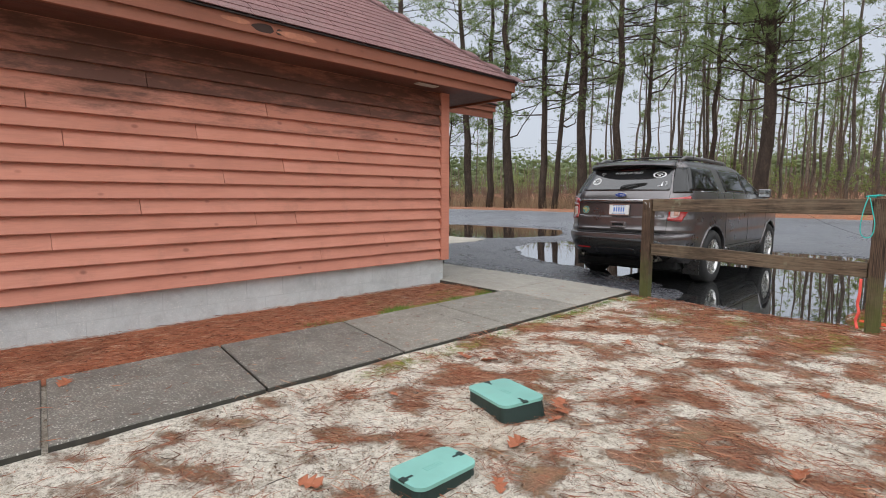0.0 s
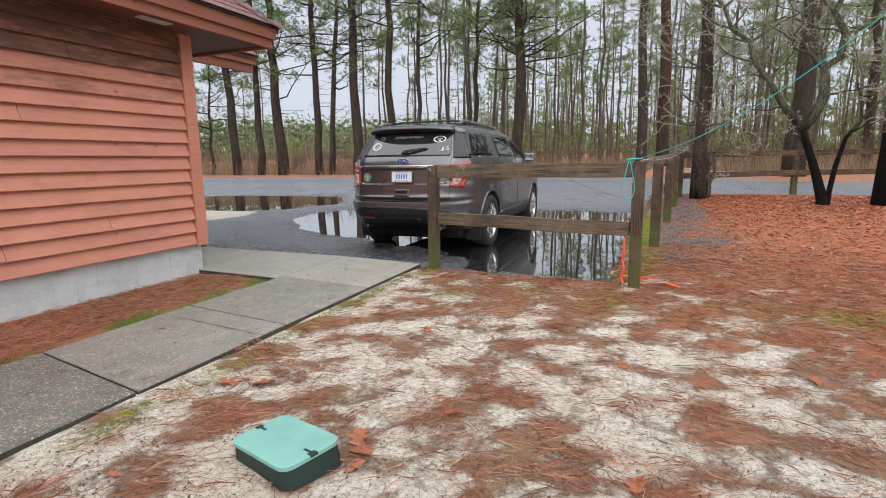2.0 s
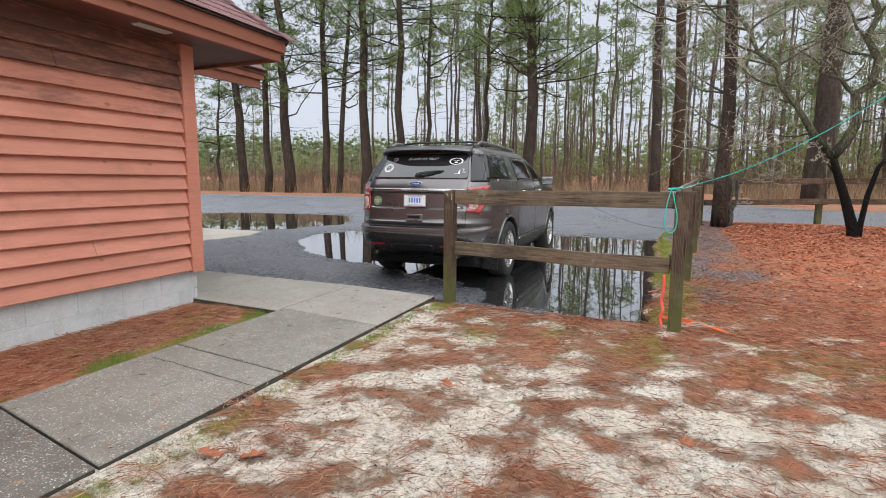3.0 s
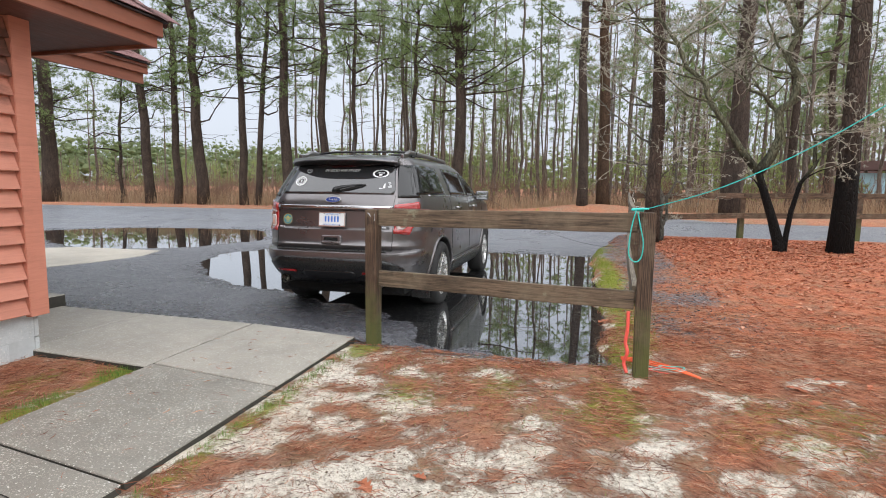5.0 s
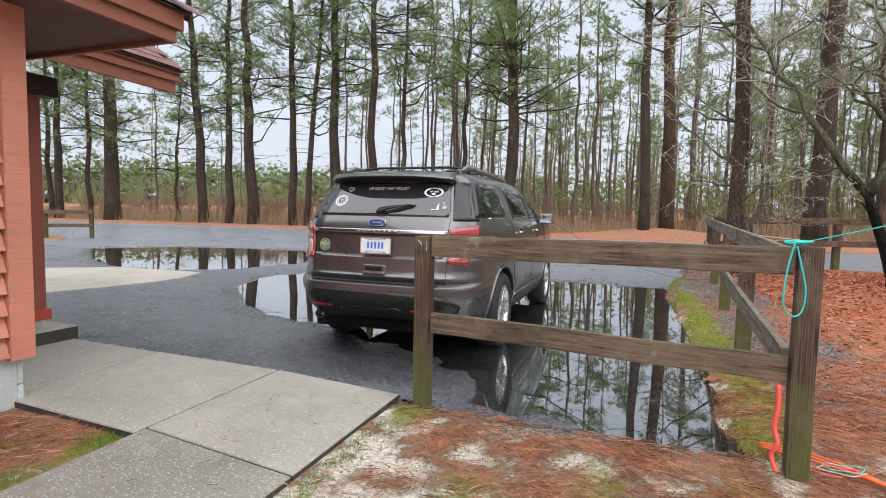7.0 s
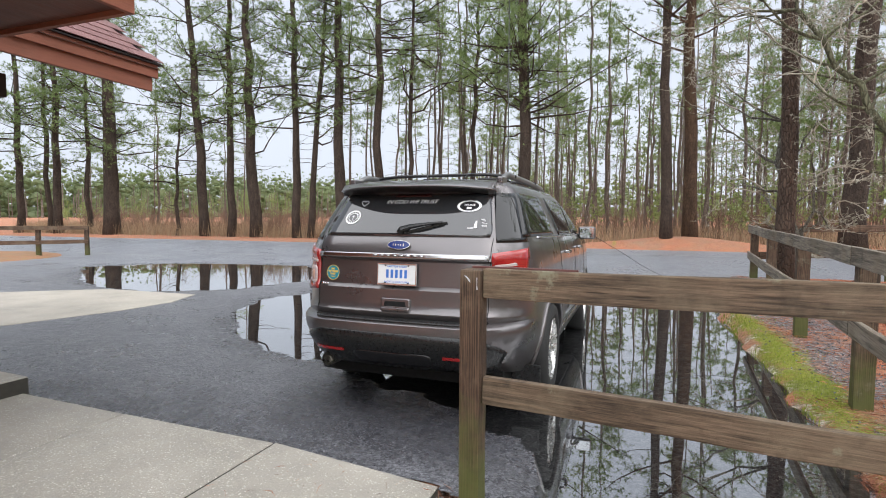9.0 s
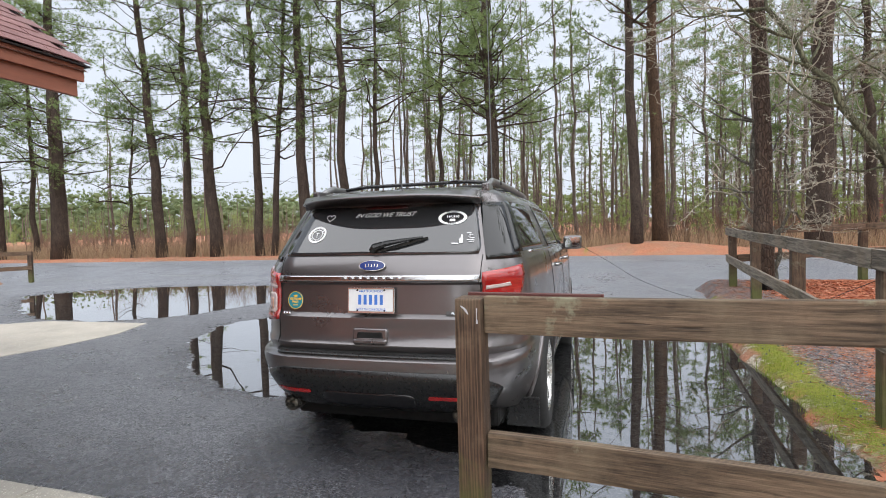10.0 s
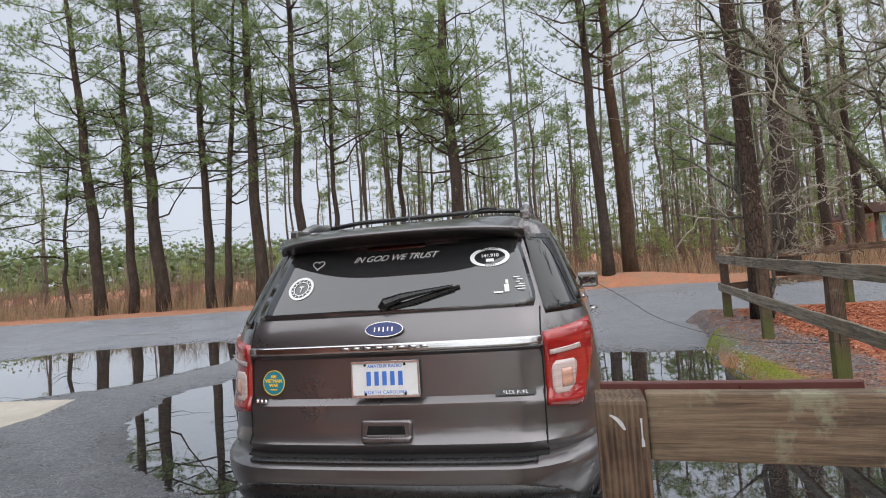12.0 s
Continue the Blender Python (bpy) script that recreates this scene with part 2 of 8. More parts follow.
def litter(name, stops, rough=0.8):
    """Loose small pieces, each with its own shade."""
    m, nt, b = nodes_of(name)
    g = nt.nodes.new("ShaderNodeNewGeometry")
    c = ramp(nt, g.outputs["Random Per Island"], stops)
    setc(nt, b, c, rough, spec=0.25)
    return m


SALMON = (0.56, 0.228, 0.157)
paint_siding = painted_wood("siding_paint", SALMON)
# two steps for the upper siding: mildew with eave shade painted in
paint_mildew_shade = painted_wood("siding_paint_mildew_shade", SALMON, 0.42)
paint_mildew_deep_shade = painted_wood("siding_paint_mildew_deep_shade", SALMON, 0.95)
paint_trim = painted_wood("trim_paint", (0.55, 0.215, 0.145))
paint_fascia = painted_wood("fascia_paint", (0.27, 0.098, 0.06))
# this darker brown holds the eave's shade as well as the mildew
paint_soffit_shade = painted_wood("soffit_paint_shade", (0.15, 0.062, 0.044), 0.5)
paint_column = painted_wood("column_paint", (0.30, 0.088, 0.06))
block_mat = concrete("painted_block", (0.50, 0.52, 0.52), 0.15)
walk_mat = concrete("sidewalk_concrete", (0.125, 0.116, 0.10), 0.95, 0.35)
walk_pale_mat = concrete("sidewalk_concrete_pale", (0.20, 0.187, 0.16), 0.95, 0.3)
slab_mat = concrete("slab_concrete", (0.31, 0.29, 0.25), 0.8, 0.25)
apron_mat = concrete("apron_concrete", (0.40, 0.365, 0.31), 0.3, 0.1)
rail_mat = weathered_wood("fence_rail_wood", (0.09, 0.064, 0.043), 0.5)
post_mat = weathered_wood("fence_post_wood", (0.085, 0.052, 0.033), 0.3)
foot_post_mat = weathered_wood("mossy_post_wood", (0.066, 0.041, 0.027), 0.3, True)
grey_rail_mat = weathered_wood("grey_rail_wood", (0.145, 0.125, 0.1), 0.4)
mortar_mat = simple("mortar", (0.46, 0.48, 0.48), 0.9, bumpy=0.3)
vent_mat = simple("vent_metal", (0.55, 0.5, 0.46), 0.5)
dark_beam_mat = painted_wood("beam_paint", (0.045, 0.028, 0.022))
pine_bark = bark("pine_bark", (0.03, 0.022, 0.018), (0.115, 0.084, 0.066))
pine_bark_red = bark("pine_bark_reddish", (0.036, 0.023, 0.017), (0.14, 0.085, 0.052))
scorched_bark = bark("scorched_pine_bark", (0.034, 0.024, 0.02), (0.13, 0.09, 0.068), 0.8)
burnt_bark = bark("burnt_pine_bark", (0.03, 0.024, 0.02), (0.12, 0.088, 0.07), 2.6)
oak_bark = bark("oak_bark", (0.05, 0.045, 0.032), (0.20, 0.205, 0.13), 2.6)
shrub_bark = bark("shrub_oak_bark", (0.06, 0.052, 0.042), (0.25, 0.24, 0.2), 0.9)
# trunks of the deeper wood: distance haze put into a paler base colour
far_bark_haze = bark("far_bark_haze", (0.09, 0.07, 0.058), (0.24, 0.195, 0.16))
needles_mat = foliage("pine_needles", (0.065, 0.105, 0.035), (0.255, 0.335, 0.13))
# belt green kept pale and flat: the haze lies in its colour
needles_belt_haze = foliage("belt_needles_haze", (0.19, 0.23, 0.12), (0.28, 0.335, 0.18), 0.6)
# crowns of the deeper wood, paled the same way for haze
needles_far_haze = foliage("far_needles_haze", (0.12, 0.165, 0.075), (0.29, 0.355, 0.17))
sapling_mat = foliage("sapling_green", (0.12, 0.17, 0.06), (0.31, 0.37, 0.14))
brush_mat = simple("bare_brush", (0.17, 0.105, 0.07), 0.9, vary=0.45, scale=3)
grass_mat = foliage("dry_grass", (0.21, 0.14, 0.085), (0.43, 0.32, 0.205), 0.3)
straw_mat = litter("pine_straw", [(0.0, (0.10, 0.04, 0.026)), (0.4, (0.28, 0.10, 0.055)), (0.75, (0.45, 0.19, 0.11)), (1.0, (0.58, 0.37, 0.25))])
red_straw_mat = litter("red_pine_straw", [(0.0, (0.12, 0.04, 0.022)), (0.4, (0.35, 0.105, 0.046)), (0.75, (0.54, 0.20, 0.095)), (1.0, (0.62, 0.36, 0.22))])
leaf_mat = litter("fallen_leaf", [(0.0, (0.24, 0.075, 0.04)), (0.5, (0.37, 0.135, 0.07)), (1.0, (0.46, 0.26, 0.15))], 0.55)
crumb_mat = litter("bark_crumb", [(0.0, (0.03, 0.02, 0.014)), (0.6, (0.12, 0.07, 0.045)), (1.0, (0.28, 0.16, 0.10))], 0.8)
chip_mat = litter("leaf_litter", [(0.0, (0.18, 0.05, 0.028)), (0.5, (0.40, 0.115, 0.055)), (0.85, (0.55, 0.22, 0.13)), (1.0, (0.6, 0.38, 0.26))], 0.6)
weed_mat = foliage("green_weed", (0.08, 0.17, 0.03), (0.22, 0.36, 0.08), 0.3)
moss_mat = foliage("moss_blades", (0.12, 0.17, 0.025), (0.3, 0.36, 0.05), 0.3)
pebble_mat = litter("pebbles", [(0.0, (0.25, 0.22, 0.18)), (0.5, (0.5, 0.46, 0.4)), (1.0, (0.6, 0.57, 0.5))], 0.7)
gravel_mat = litter("gravel_bits", [(0.0, (0.05, 0.055, 0.06)), (0.6, (0.13, 0.14, 0.15)), (1.0, (0.3, 0.3, 0.3))], 0.8)
twig_mat = simple("lichen_twigs", (0.31, 0.285, 0.225), 0.9, vary=0.4, scale=6)
lichen_mat = litter("lichen", [(0.0, (0.24, 0.23, 0.18)), (1.0, (0.50, 0.49, 0.41))], 0.9)


def shingle_material():
    m, nt, b = nodes_of("roof_shingle")
    info = nt.nodes.new("ShaderNodeObjectInfo")
    g = nt.nodes.new("ShaderNodeNewGeometry")
    rnd = maths(nt, 'FRACT', maths(nt, 'ADD', info.outputs["Random"], g.outputs["Random Per Island"]))
    v = world_coords(nt)
    grit = noise_tex(nt, v, 160.0, 3, 0.7)
    big = noise_tex(nt, v, 1.2, 4)
    c = ramp(nt, grit, [(0.3, (0.075, 0.03, 0.03)), (0.5, (0.20, 0.095, 0.09)), (0.72, (0.36, 0.22, 0.21))])
    c = blend(nt, maths(nt, 'MULTIPLY', rnd, 0.45), c, (0.13, 0.06, 0.058))
    c = blend(nt, ramp(nt, big, [(0.5, (0,)), (0.75, (0.35,))]), c, (0.10, 0.09, 0.08))
    setc(nt, b, c, 0.72, spec=0.4)
    bump(nt, b, grit, 0.5, 0.003)
    return m


shingle_mat = shingle_material()


def asphalt_material():
    """Rolled asphalt: small stones in dark binder, paler far off with the sky's sheen, darker and glossier where a
    vertex layer holds rain damp and the car's painted shade.
    """
    m, nt, b = nodes_of("wet_asphalt")
    v = world_coords(nt)
    at = nt.nodes.new("ShaderNodeVertexColor")
    at.layer_name = "damp_shade"
    soak_shade = node(nt, "ShaderNodeSeparateColor", {"Color": at.outputs["Color"]}).outputs[0]
    cell = node(nt, "ShaderNodeTexVoronoi", {"Vector": v}, Scale=85.0)
    pick = node(nt, "ShaderNodeSeparateColor", {"Color": cell.outputs["Color"]}).outputs[0]
    fine = noise_tex(nt, v, 60.0, 7, 0.9)
    mid = noise_tex(nt, v, 11.0, 5, 0.65)
    big = noise_tex(nt, v, 0.55, 4, 0.6)
    speck = maths(nt, 'ADD', maths(nt, 'MULTIPLY', pick, 0.45), maths(nt, 'MULTIPLY', fine, 0.55))
    c = ramp(nt, speck, [(0.2, (0.022, 0.022, 0.026)), (0.5, (0.108, 0.11, 0.124)), (0.74, (0.31, 0.315, 0.335)), (0.84, (0.55, 0.55, 0.56))])
    sep = node(nt, "ShaderNodeSeparateXYZ", {"Vector": v})
    # the road beyond the lot is paler: the sky's sheen put into its colour
    far_sheen = ramp(nt, maths(nt, 'ADD', maths(nt, 'MULTIPLY', sep.outputs[1], 0.05), maths(nt, 'MULTIPLY', big, 0.25)), [(0.48, (0,)), (0.66, (1,))])
    c = blend(nt, maths(nt, 'MULTIPLY', far_sheen, 0.7), c, (0.21, 0.22, 0.245))
    stain = noise_tex(nt, v, 1.9, 6, 0.7)
    c = blend(nt, ramp(nt, stain, [(0.5, (0,)), (0.75, (0.5,))]), c, (0.095, 0.095, 0.098))
    c = blend(nt, maths(nt, 'MULTIPLY', soak_shade, 0.82), c, blend(nt, 0.66, c, (0.016, 0.016, 0.022)))
    dry = ramp(nt, maths(nt, 'ADD', maths(nt, 'MULTIPLY', mid, 0.5), maths(nt, 'MULTIPLY', big, 0.5)), [(0.38, (0.24,)), (0.62, (0.52,))])
    r = blend(nt, soak_shade, dry, ramp(nt, mid, [(0.35, (0.13,)), (0.65, (0.34,))]))
    setc(nt, b, c, r, spec=0.6)
    bump(nt, b, maths(nt, 'ADD', maths(nt, 'MULTIPLY', cell.outputs["Distance"], -0.9), fine), 0.6, 0.012)
    return m


asphalt_mat = asphalt_material()


def ground_material():
    """Sand under pine straw, with moss and gravel; the mixture lies in the colour layer 'cover'."""
    m, nt, b = nodes_of("sandy_ground")
    at = nt.nodes.new("ShaderNodeVertexColor")
    at.layer_name = "cover"
    sep = node(nt, "ShaderNodeSeparateColor", {"Color": at.outputs["Color"]})
    v = world_coords(nt)
    grain = noise_tex(nt, v, 150.0, 4, 0.8)
    pitted = noise_tex(nt, v, 30.0, 7, 0.8)
    big = noise_tex(nt, v, 1.1, 5, 0.62)
    patch = noise_tex(nt, v, 3.4, 7, 0.68, 0.4)
    clump = noise_tex(nt, v, 13.0, 6, 0.72, 0.8)
    sand = ramp(nt, maths(nt, 'ADD', maths(nt, 'MULTIPLY', pitted, 0.5), maths(nt, 'MULTIPLY', grain, 0.5)),
                [(0.385, (0.06, 0.045, 0.034)), (0.45, (0.36, 0.31, 0.24)), (0.49, (0.70, 0.64, 0.54)), (0.57, (0.88, 0.83, 0.74))])
    sand = blend(nt, ramp(nt, big, [(0.48, (0,)), (0.72, (0.45,))]), sand, (0.60, 0.49, 0.36))
    mott = noise_tex(nt, v, 7.5, 6, 0.72, 0.6)
    sand = blend(nt, ramp(nt, mott, [(0.52, (0,)), (0.66, (0.6,))]), sand, (0.24, 0.19, 0.13))
    straw_n = noise_tex(nt, v, 55.0, 6, 0.8, 1.8)
    straw_n = maths(nt, 'ADD', maths(nt, 'MULTIPLY', straw_n, 0.6), maths(nt, 'MULTIPLY', noise_tex(nt, v, 15.0, 5, 0.75, 1.2), 0.4))
    red = ramp(nt, straw_n, [(0.30, (0.07, 0.027, 0.018)), (0.46, (0.38, 0.105, 0.046)), (0.64, (0.72, 0.27, 0.135))])
    dull = ramp(nt, straw_n, [(0.30, (0.05, 0.028, 0.02)), (0.46, (0.215, 0.11, 0.07)), (0.64, (0.46, 0.29, 0.195))])
    dull = blend(nt, ramp(nt, noise_tex(nt, v, 4.1, 5, 0.65), [(0.45, (0,)), (0.7, (0.6,))]), dull, blend(nt, 0.55, dull, (0.26, 0.225, 0.07)))
    straw = blend(nt, ramp(nt, maths(nt, 'ADD', sep.outputs[0], maths(nt, 'MULTIPLY', maths(nt, 'SUBTRACT', big, 0.5), 0.8)), [(0.55, (0,)), (0.95, (1,))]), dull, red)
    cover = maths(nt, 'ADD', maths(nt, 'ADD', maths(nt, 'MULTIPLY', patch, 0.5), maths(nt, 'ADD', maths(nt, 'MULTIPLY', clump, 0.45), maths(nt, 'MULTIPLY', straw_n, 0.22))),
                  maths(nt, 'SUBTRACT', sep.outputs[0], 0.585))
    f_straw = ramp(nt, cover, [(0.455, (0,)), (0.555, (0.95,))])
    c = blend(nt, f_straw, sand, straw)
    green = ramp(nt, maths(nt, 'ADD', maths(nt, 'MULTIPLY', clump, 0.8), maths(nt, 'SUBTRACT', sep.outputs[1], 0.5)), [(0.42, (0,)), (0.62, (0.9,))])
    moss = ramp(nt, pitted, [(0.3, (0.07, 0.09, 0.015)), (0.7, (0.33, 0.36, 0.045))])
    grav = ramp(nt, maths(nt, 'ADD', maths(nt, 'MULTIPLY', clump, 0.7), maths(nt, 'SUBTRACT', sep.outputs[2], 0.5)), [(0.36, (0,)), (0.55, (0.9,))])
    vg = node(nt, "ShaderNodeTexVoronoi", {"Vector": v}, Scale=48.0)
    gcol = node(nt, "ShaderNodeSeparateColor", {"Color": vg.outputs["Color"]})
    c = blend(nt, grav, c, ramp(nt, gcol.outputs[0], [(0.0, (0.06, 0.065, 0.072)), (0.75, (0.17, 0.178, 0.19)), (1.0, (0.38, 0.38, 0.37))]))
    c = blend(nt, green, c, moss)
    setc(nt, b, c, 0.9, spec=0.2)
    bump(nt, b, maths(nt, 'ADD', maths(nt, 'MULTIPLY', pitted, 0.7), maths(nt, 'ADD', maths(nt, 'MULTIPLY', straw_n, 0.8), maths(nt, 'MULTIPLY', f_straw, 0.5))), 0.95, 0.024)
    return m


ground_mat = ground_material()


def water_material():
    m, nt, b = nodes_of("puddle_water")
    setc(nt, b, (0.30, 0.31, 0.28), 0.006)
    b.inputs["Transmission Weight"].default_value = 1.0
    b.inputs["IOR"].default_value = 3.2
    b.inputs["Coat Weight"].default_value = 0.7
    b.inputs["Coat Roughness"].default_value = 0.0
    bump(nt, b, noise_tex(nt, world_coords(nt), 1.6, 2), 0.003, 0.02)
    return m


water_mat = water_material()


# ---------------------------------------------------------------- mesh helpers
def mesh_object(name, bm, material, parent=None, label="", smooth=False):
    me = bpy.data.meshes.new(name)
    bm.to_mesh(me)
    bm.free()
    for mt in (material if isinstance(material, (list, tuple)) else [material]):
        me.materials.append(mt)
    if smooth:
        me.polygons.foreach_set("use_smooth", [True] * len(me.polygons))
    ob = new(name, me)
    if parent is not None:
        ob.parent = parent
    if label:
        ob["label"] = label
    return ob


def part(name, bm, material, parent, label="", smooth=False):
    return mesh_object(name, bm, material, parent, label, smooth)


def from_lists(name, verts, faces, material, smooth=False, parent=None):
    me = bpy.data.meshes.new(name)
    me.from_pydata(verts, [], faces)
    me.materials.append(material)
    if smooth:
        me.polygons.foreach_set("use_smooth", [True] * len(me.polygons))
    ob = new(name, me)
    if parent is not None:
        ob.parent = parent
    return ob


def empty(name, m, label, category, group=""):
    ob = new(name)
    ob.matrix_world = m
    return tagged(ob, label, category, group)


def box(bm, x0, x1, y0, y1, z0, z1, bevel=0.0):
    """A box with bevelled edges added to bm."""
    r = bmesh.ops.create_cube(bm, size=1.0)
    vs = r["verts"]
    for v in vs:
        v.co = Vector(((x0 + x1) / 2 + v.co.x * (x1 - x0), (y0 + y1) / 2 + v.co.y * (y1 - y0), (z0 + z1) / 2 + v.co.z * (z1 - z0)))
    if bevel:
        es = list({e for v in vs for e in v.link_edges})
        bmesh.ops.bevel(bm, geom=es, offset=bevel, segments=2, affect='EDGES', profile=0.6)
    return vs


def rough_box(x0, x1, y0, y1, z0, z1, bevel=0.006, cuts=0, wobble=0.0, seed=0, axis=1):
    """A timber: bevelled, cut along its length and slightly bowed."""
    bm = bmesh.new()
    box(bm, x0, x1, y0, y1, z0, z1)
    if cuts:
        lo, hi = ((x0, x1), (y0, y1), (z0, z1))[axis]
        es = [e for e in bm.edges if abs((e.verts[0].co - e.verts[1].co)[axis]) > (hi - lo) * 0.9]
        bmesh.ops.subdivide_edges(bm, edges=es, cuts=cuts, use_grid_fill=True)
    if bevel:
        es = [e for e in bm.edges if e.is_manifold and e.calc_face_angle(0) > 0.5]
        bmesh.ops.bevel(bm, geom=es, offset=bevel, segments=2, affect='EDGES', profile=0.6)
    if wobble:
        for v in bm.verts:
            p = v.co * 1.7 + Vector((seed * 3.1, seed * 1.7, seed))
            v.co += Vector((noise.noise(p), 0.3 * noise.noise(p + Vector((9, 0, 0))), noise.noise(p + Vector((0, 9, 0))))) * wobble
    return bm


def tube_rings(path, radii, sides, verts, faces, cap=True, wob=0.0):
    """A bent, tapering tube through the points of a path, added to the lists."""
    base = len(verts)
    n = len(path)
    for i, (p, r) in enumerate(zip(path, radii)):
        d = (path[min(i + 1, n - 1)] - path[max(i - 1, 0)]).normalized()
        a = d.cross(Vector((0.13, 0.97, 0.2))).normalized()
        b = d.cross(a)
        for k in range(sides):
            t = 2 * math.pi * k / sides
            rr = r * (1 + wob * noise.noise(Vector((p.x * 3 + math.cos(t), p.y * 3 + math.sin(t), p.z * 1.3))))
            verts.append(p + (a * math.cos(t) + b * math.sin(t)) * rr)
    for i in range(n - 1):
        for k in range(sides):
            a0 = base + i * sides + k
            a1 = base + i * sides + (k + 1) % sides
            faces.append((a0, a1, a1 + sides, a0 + sides))
    if cap:
        faces.append(tuple(base + (n - 1) * sides + k for k in range(sides)))
        faces.append(tuple(base + k for k in range(sides))[::-1])


def cord(name, pts, radius, material, parent=None, sides=6, sub=5):
    """A cord along a smooth line through the points."""
    path = []
    n = len(pts)
    P = [Vector(p) for p in pts]
    for i in range(n - 1):
        p0, p1, p2, p3 = P[max(i - 1, 0)], P[i], P[i + 1], P[min(i + 2, n - 1)]
        for s in range(sub):
            t = s / sub
            path.append(0.5 * ((2 * p1) + (p2 - p0) * t + (2 * p0 - 5 * p1 + 4 * p2 - p3) * t * t + (3 * p1 - p0 - 3 * p2 + p3) * t ** 3))
    path.append(P[-1])
    vs, fs = [], []
    tube_rings(path, [radius] * len(path), sides, vs, fs)
    return from_lists(name, vs, fs, material, True, parent)


def smooth01(a, b, x):
    t = min(1.0, max(0.0, (x - a) / (b - a)))
    return t * t * (3 - 2 * t)


# ---------------------------------------------------------------- the lie of the land
WATER = -0.075
PUDDLES = [
    [(2.62, 1.62), (2.75, 1.30), (2.98, 1.16), (3.25, 1.12), (3.6, 1.02), (3.85, 0.92), (4.42, 1.05), (4.58, 1.7), (4.64, 2.3), (4.57, 3.1), (4.6, 4.0), (4.52, 4.9), (4.55, 5.8), (4.35, 6.8), (4.4, 8.4), (2.9, 8.5), (1.6, 8.6), (-0.6, 8.3),
     (-2.0, 8.0), (-2.85, 7.4), (-3.15, 6.3), (-2.9, 5.7), (-2.55, 4.85), (-1.62, 3.92), (-1.2, 3.58), (-0.6, 3.30), (0.1, 3.10), (0.6, 2.9), (1.2, 2.6), (1.9, 2.3), (2.4, 1.95)],
    [(-12.3, 9.6), (-9.2, 7.3), (-7.6, 6.5), (-6.0, 6.3), (-4.7, 7.2), (-4.2, 9.2), (-4.6, 10.2), (-5.6, 11.7), (-6.5, 12.6), (-8.5, 12.4), (-11.0, 11.6)],
]


def outside(poly, x, y):
    """Distance to the edge of a polygon, negative within."""
    best, inside = 1e9, False
    n = len(poly)
    for i in range(n):
        (x0, y0), (x1, y1) = poly[i], poly[(i + 1) % n]
        dx, dy = x1 - x0, y1 - y0
        t = min(1.0, max(0.0, ((x - x0) * dx + (y - y0) * dy) / (dx * dx + dy * dy)))
        best = min(best, math.hypot(x - x0 - t * dx, y - y0 - t * dy))
        if (y0 > y) != (y1 > y) and x < x0 + (y - y0) * dx / dy:
            inside = not inside
    return -best if inside else best


def lot_z(x, y):
    far = 0.44 * smooth01(12.0, 19.3, y)
    d = min(outside(p, x, y) for p in PUDDLES) if -13 < x < 6 and y < 13 else 2.0
    d += 0.16 * noise.noise(Vector((x * 2.3, y * 2.3, 3.0))) + 0.08 * noise.noise(Vector((x * 6.5, y * 6.5, 1.0)))
    grit = 0.0035 * noise.noise(Vector((x * 31, y * 31, 8.0)))
    return WATER + max(-0.03, min(0.035, d * 0.05)) + grit + far


def yard_z(x, y):
    rise = 0.22 * smooth01(2.0, 11.5, y) + 0.22 * smooth01(10.5, 19.0, y) + 0.12 * smooth01(18.5, 22.0, y)
    lump = 0.018 * noise.noise(Vector((x * 0.9, y * 0.9, 0))) + 0.009 * noise.noise(Vector((x * 3.1, y * 3.1, 4)))
    return -0.045 + 0.012 * math.exp(-((x - 2.28) / 0.15) ** 2) * (1 if y < 0.6 else 0) + rise + lump


def lot_right(y):
    """The worn right edge of the asphalt."""
    return 4.34 + 0.51 * smooth01(7.5, 10.5, y) + 0.13 * noise.noise(Vector((y * 1.6, 2, 0))) + 0.06 * noise.noise(Vector((y * 4.3, 5, 0)))


def far_edge(x):
    """The far edge of the road, which bends nearer beyond the fence corner."""
    return 18.35 - 1.5 * smooth01(6.0, 10.0, x)


def in_lot(x, y):
    """How far a place lies within the asphalt, in metres (negative outside)."""
    right = lot_right(y)
    if x > right and y < 11.8:
        return -max(0.0, x - right)
    near = 1.02 if x > 2.2 else 1.16
    return min(y - near, far_edge(x) - y)


def ground_z(x, y):
    z = yard_z(x, y)
    d = in_lot(x, y)
    if far_edge(x) < y < 26:
        z = max(z, 0.44 + 0.04 * smooth01(18.3, 21, y))
    reach = 0.35 if x < 3.9 or y > 11 else 0.16
    if d > -reach:
        z = z + (min(lot_z(x, y), z) - 0.07 * smooth01(-0.05, 0.12, d) - z) * smooth01(-reach, 0.05, d)
    if y > 22:
        z += 0.012 * (y - 22) * smooth01(22, 40, y) * (1.0 if y < 320 else 320 / y)
    # mound of dirt on the far verge
    z += 0.38 * math.exp(-((x - 4.6) / 2.6) ** 2 - ((y - 19.6) / 0.9) ** 2)
    return z

# ---------------------------------------------------------------- ground, lot, paving
def spaced(stops):
    """Grid lines: (from, to, step) stretches joined."""
    out = []
    for a, b, s in stops:
        n = max(1, round((b - a) / s))
        out += [a + (b - a) * i / n for i in range(n)]
    return out + [stops[-1][1]]


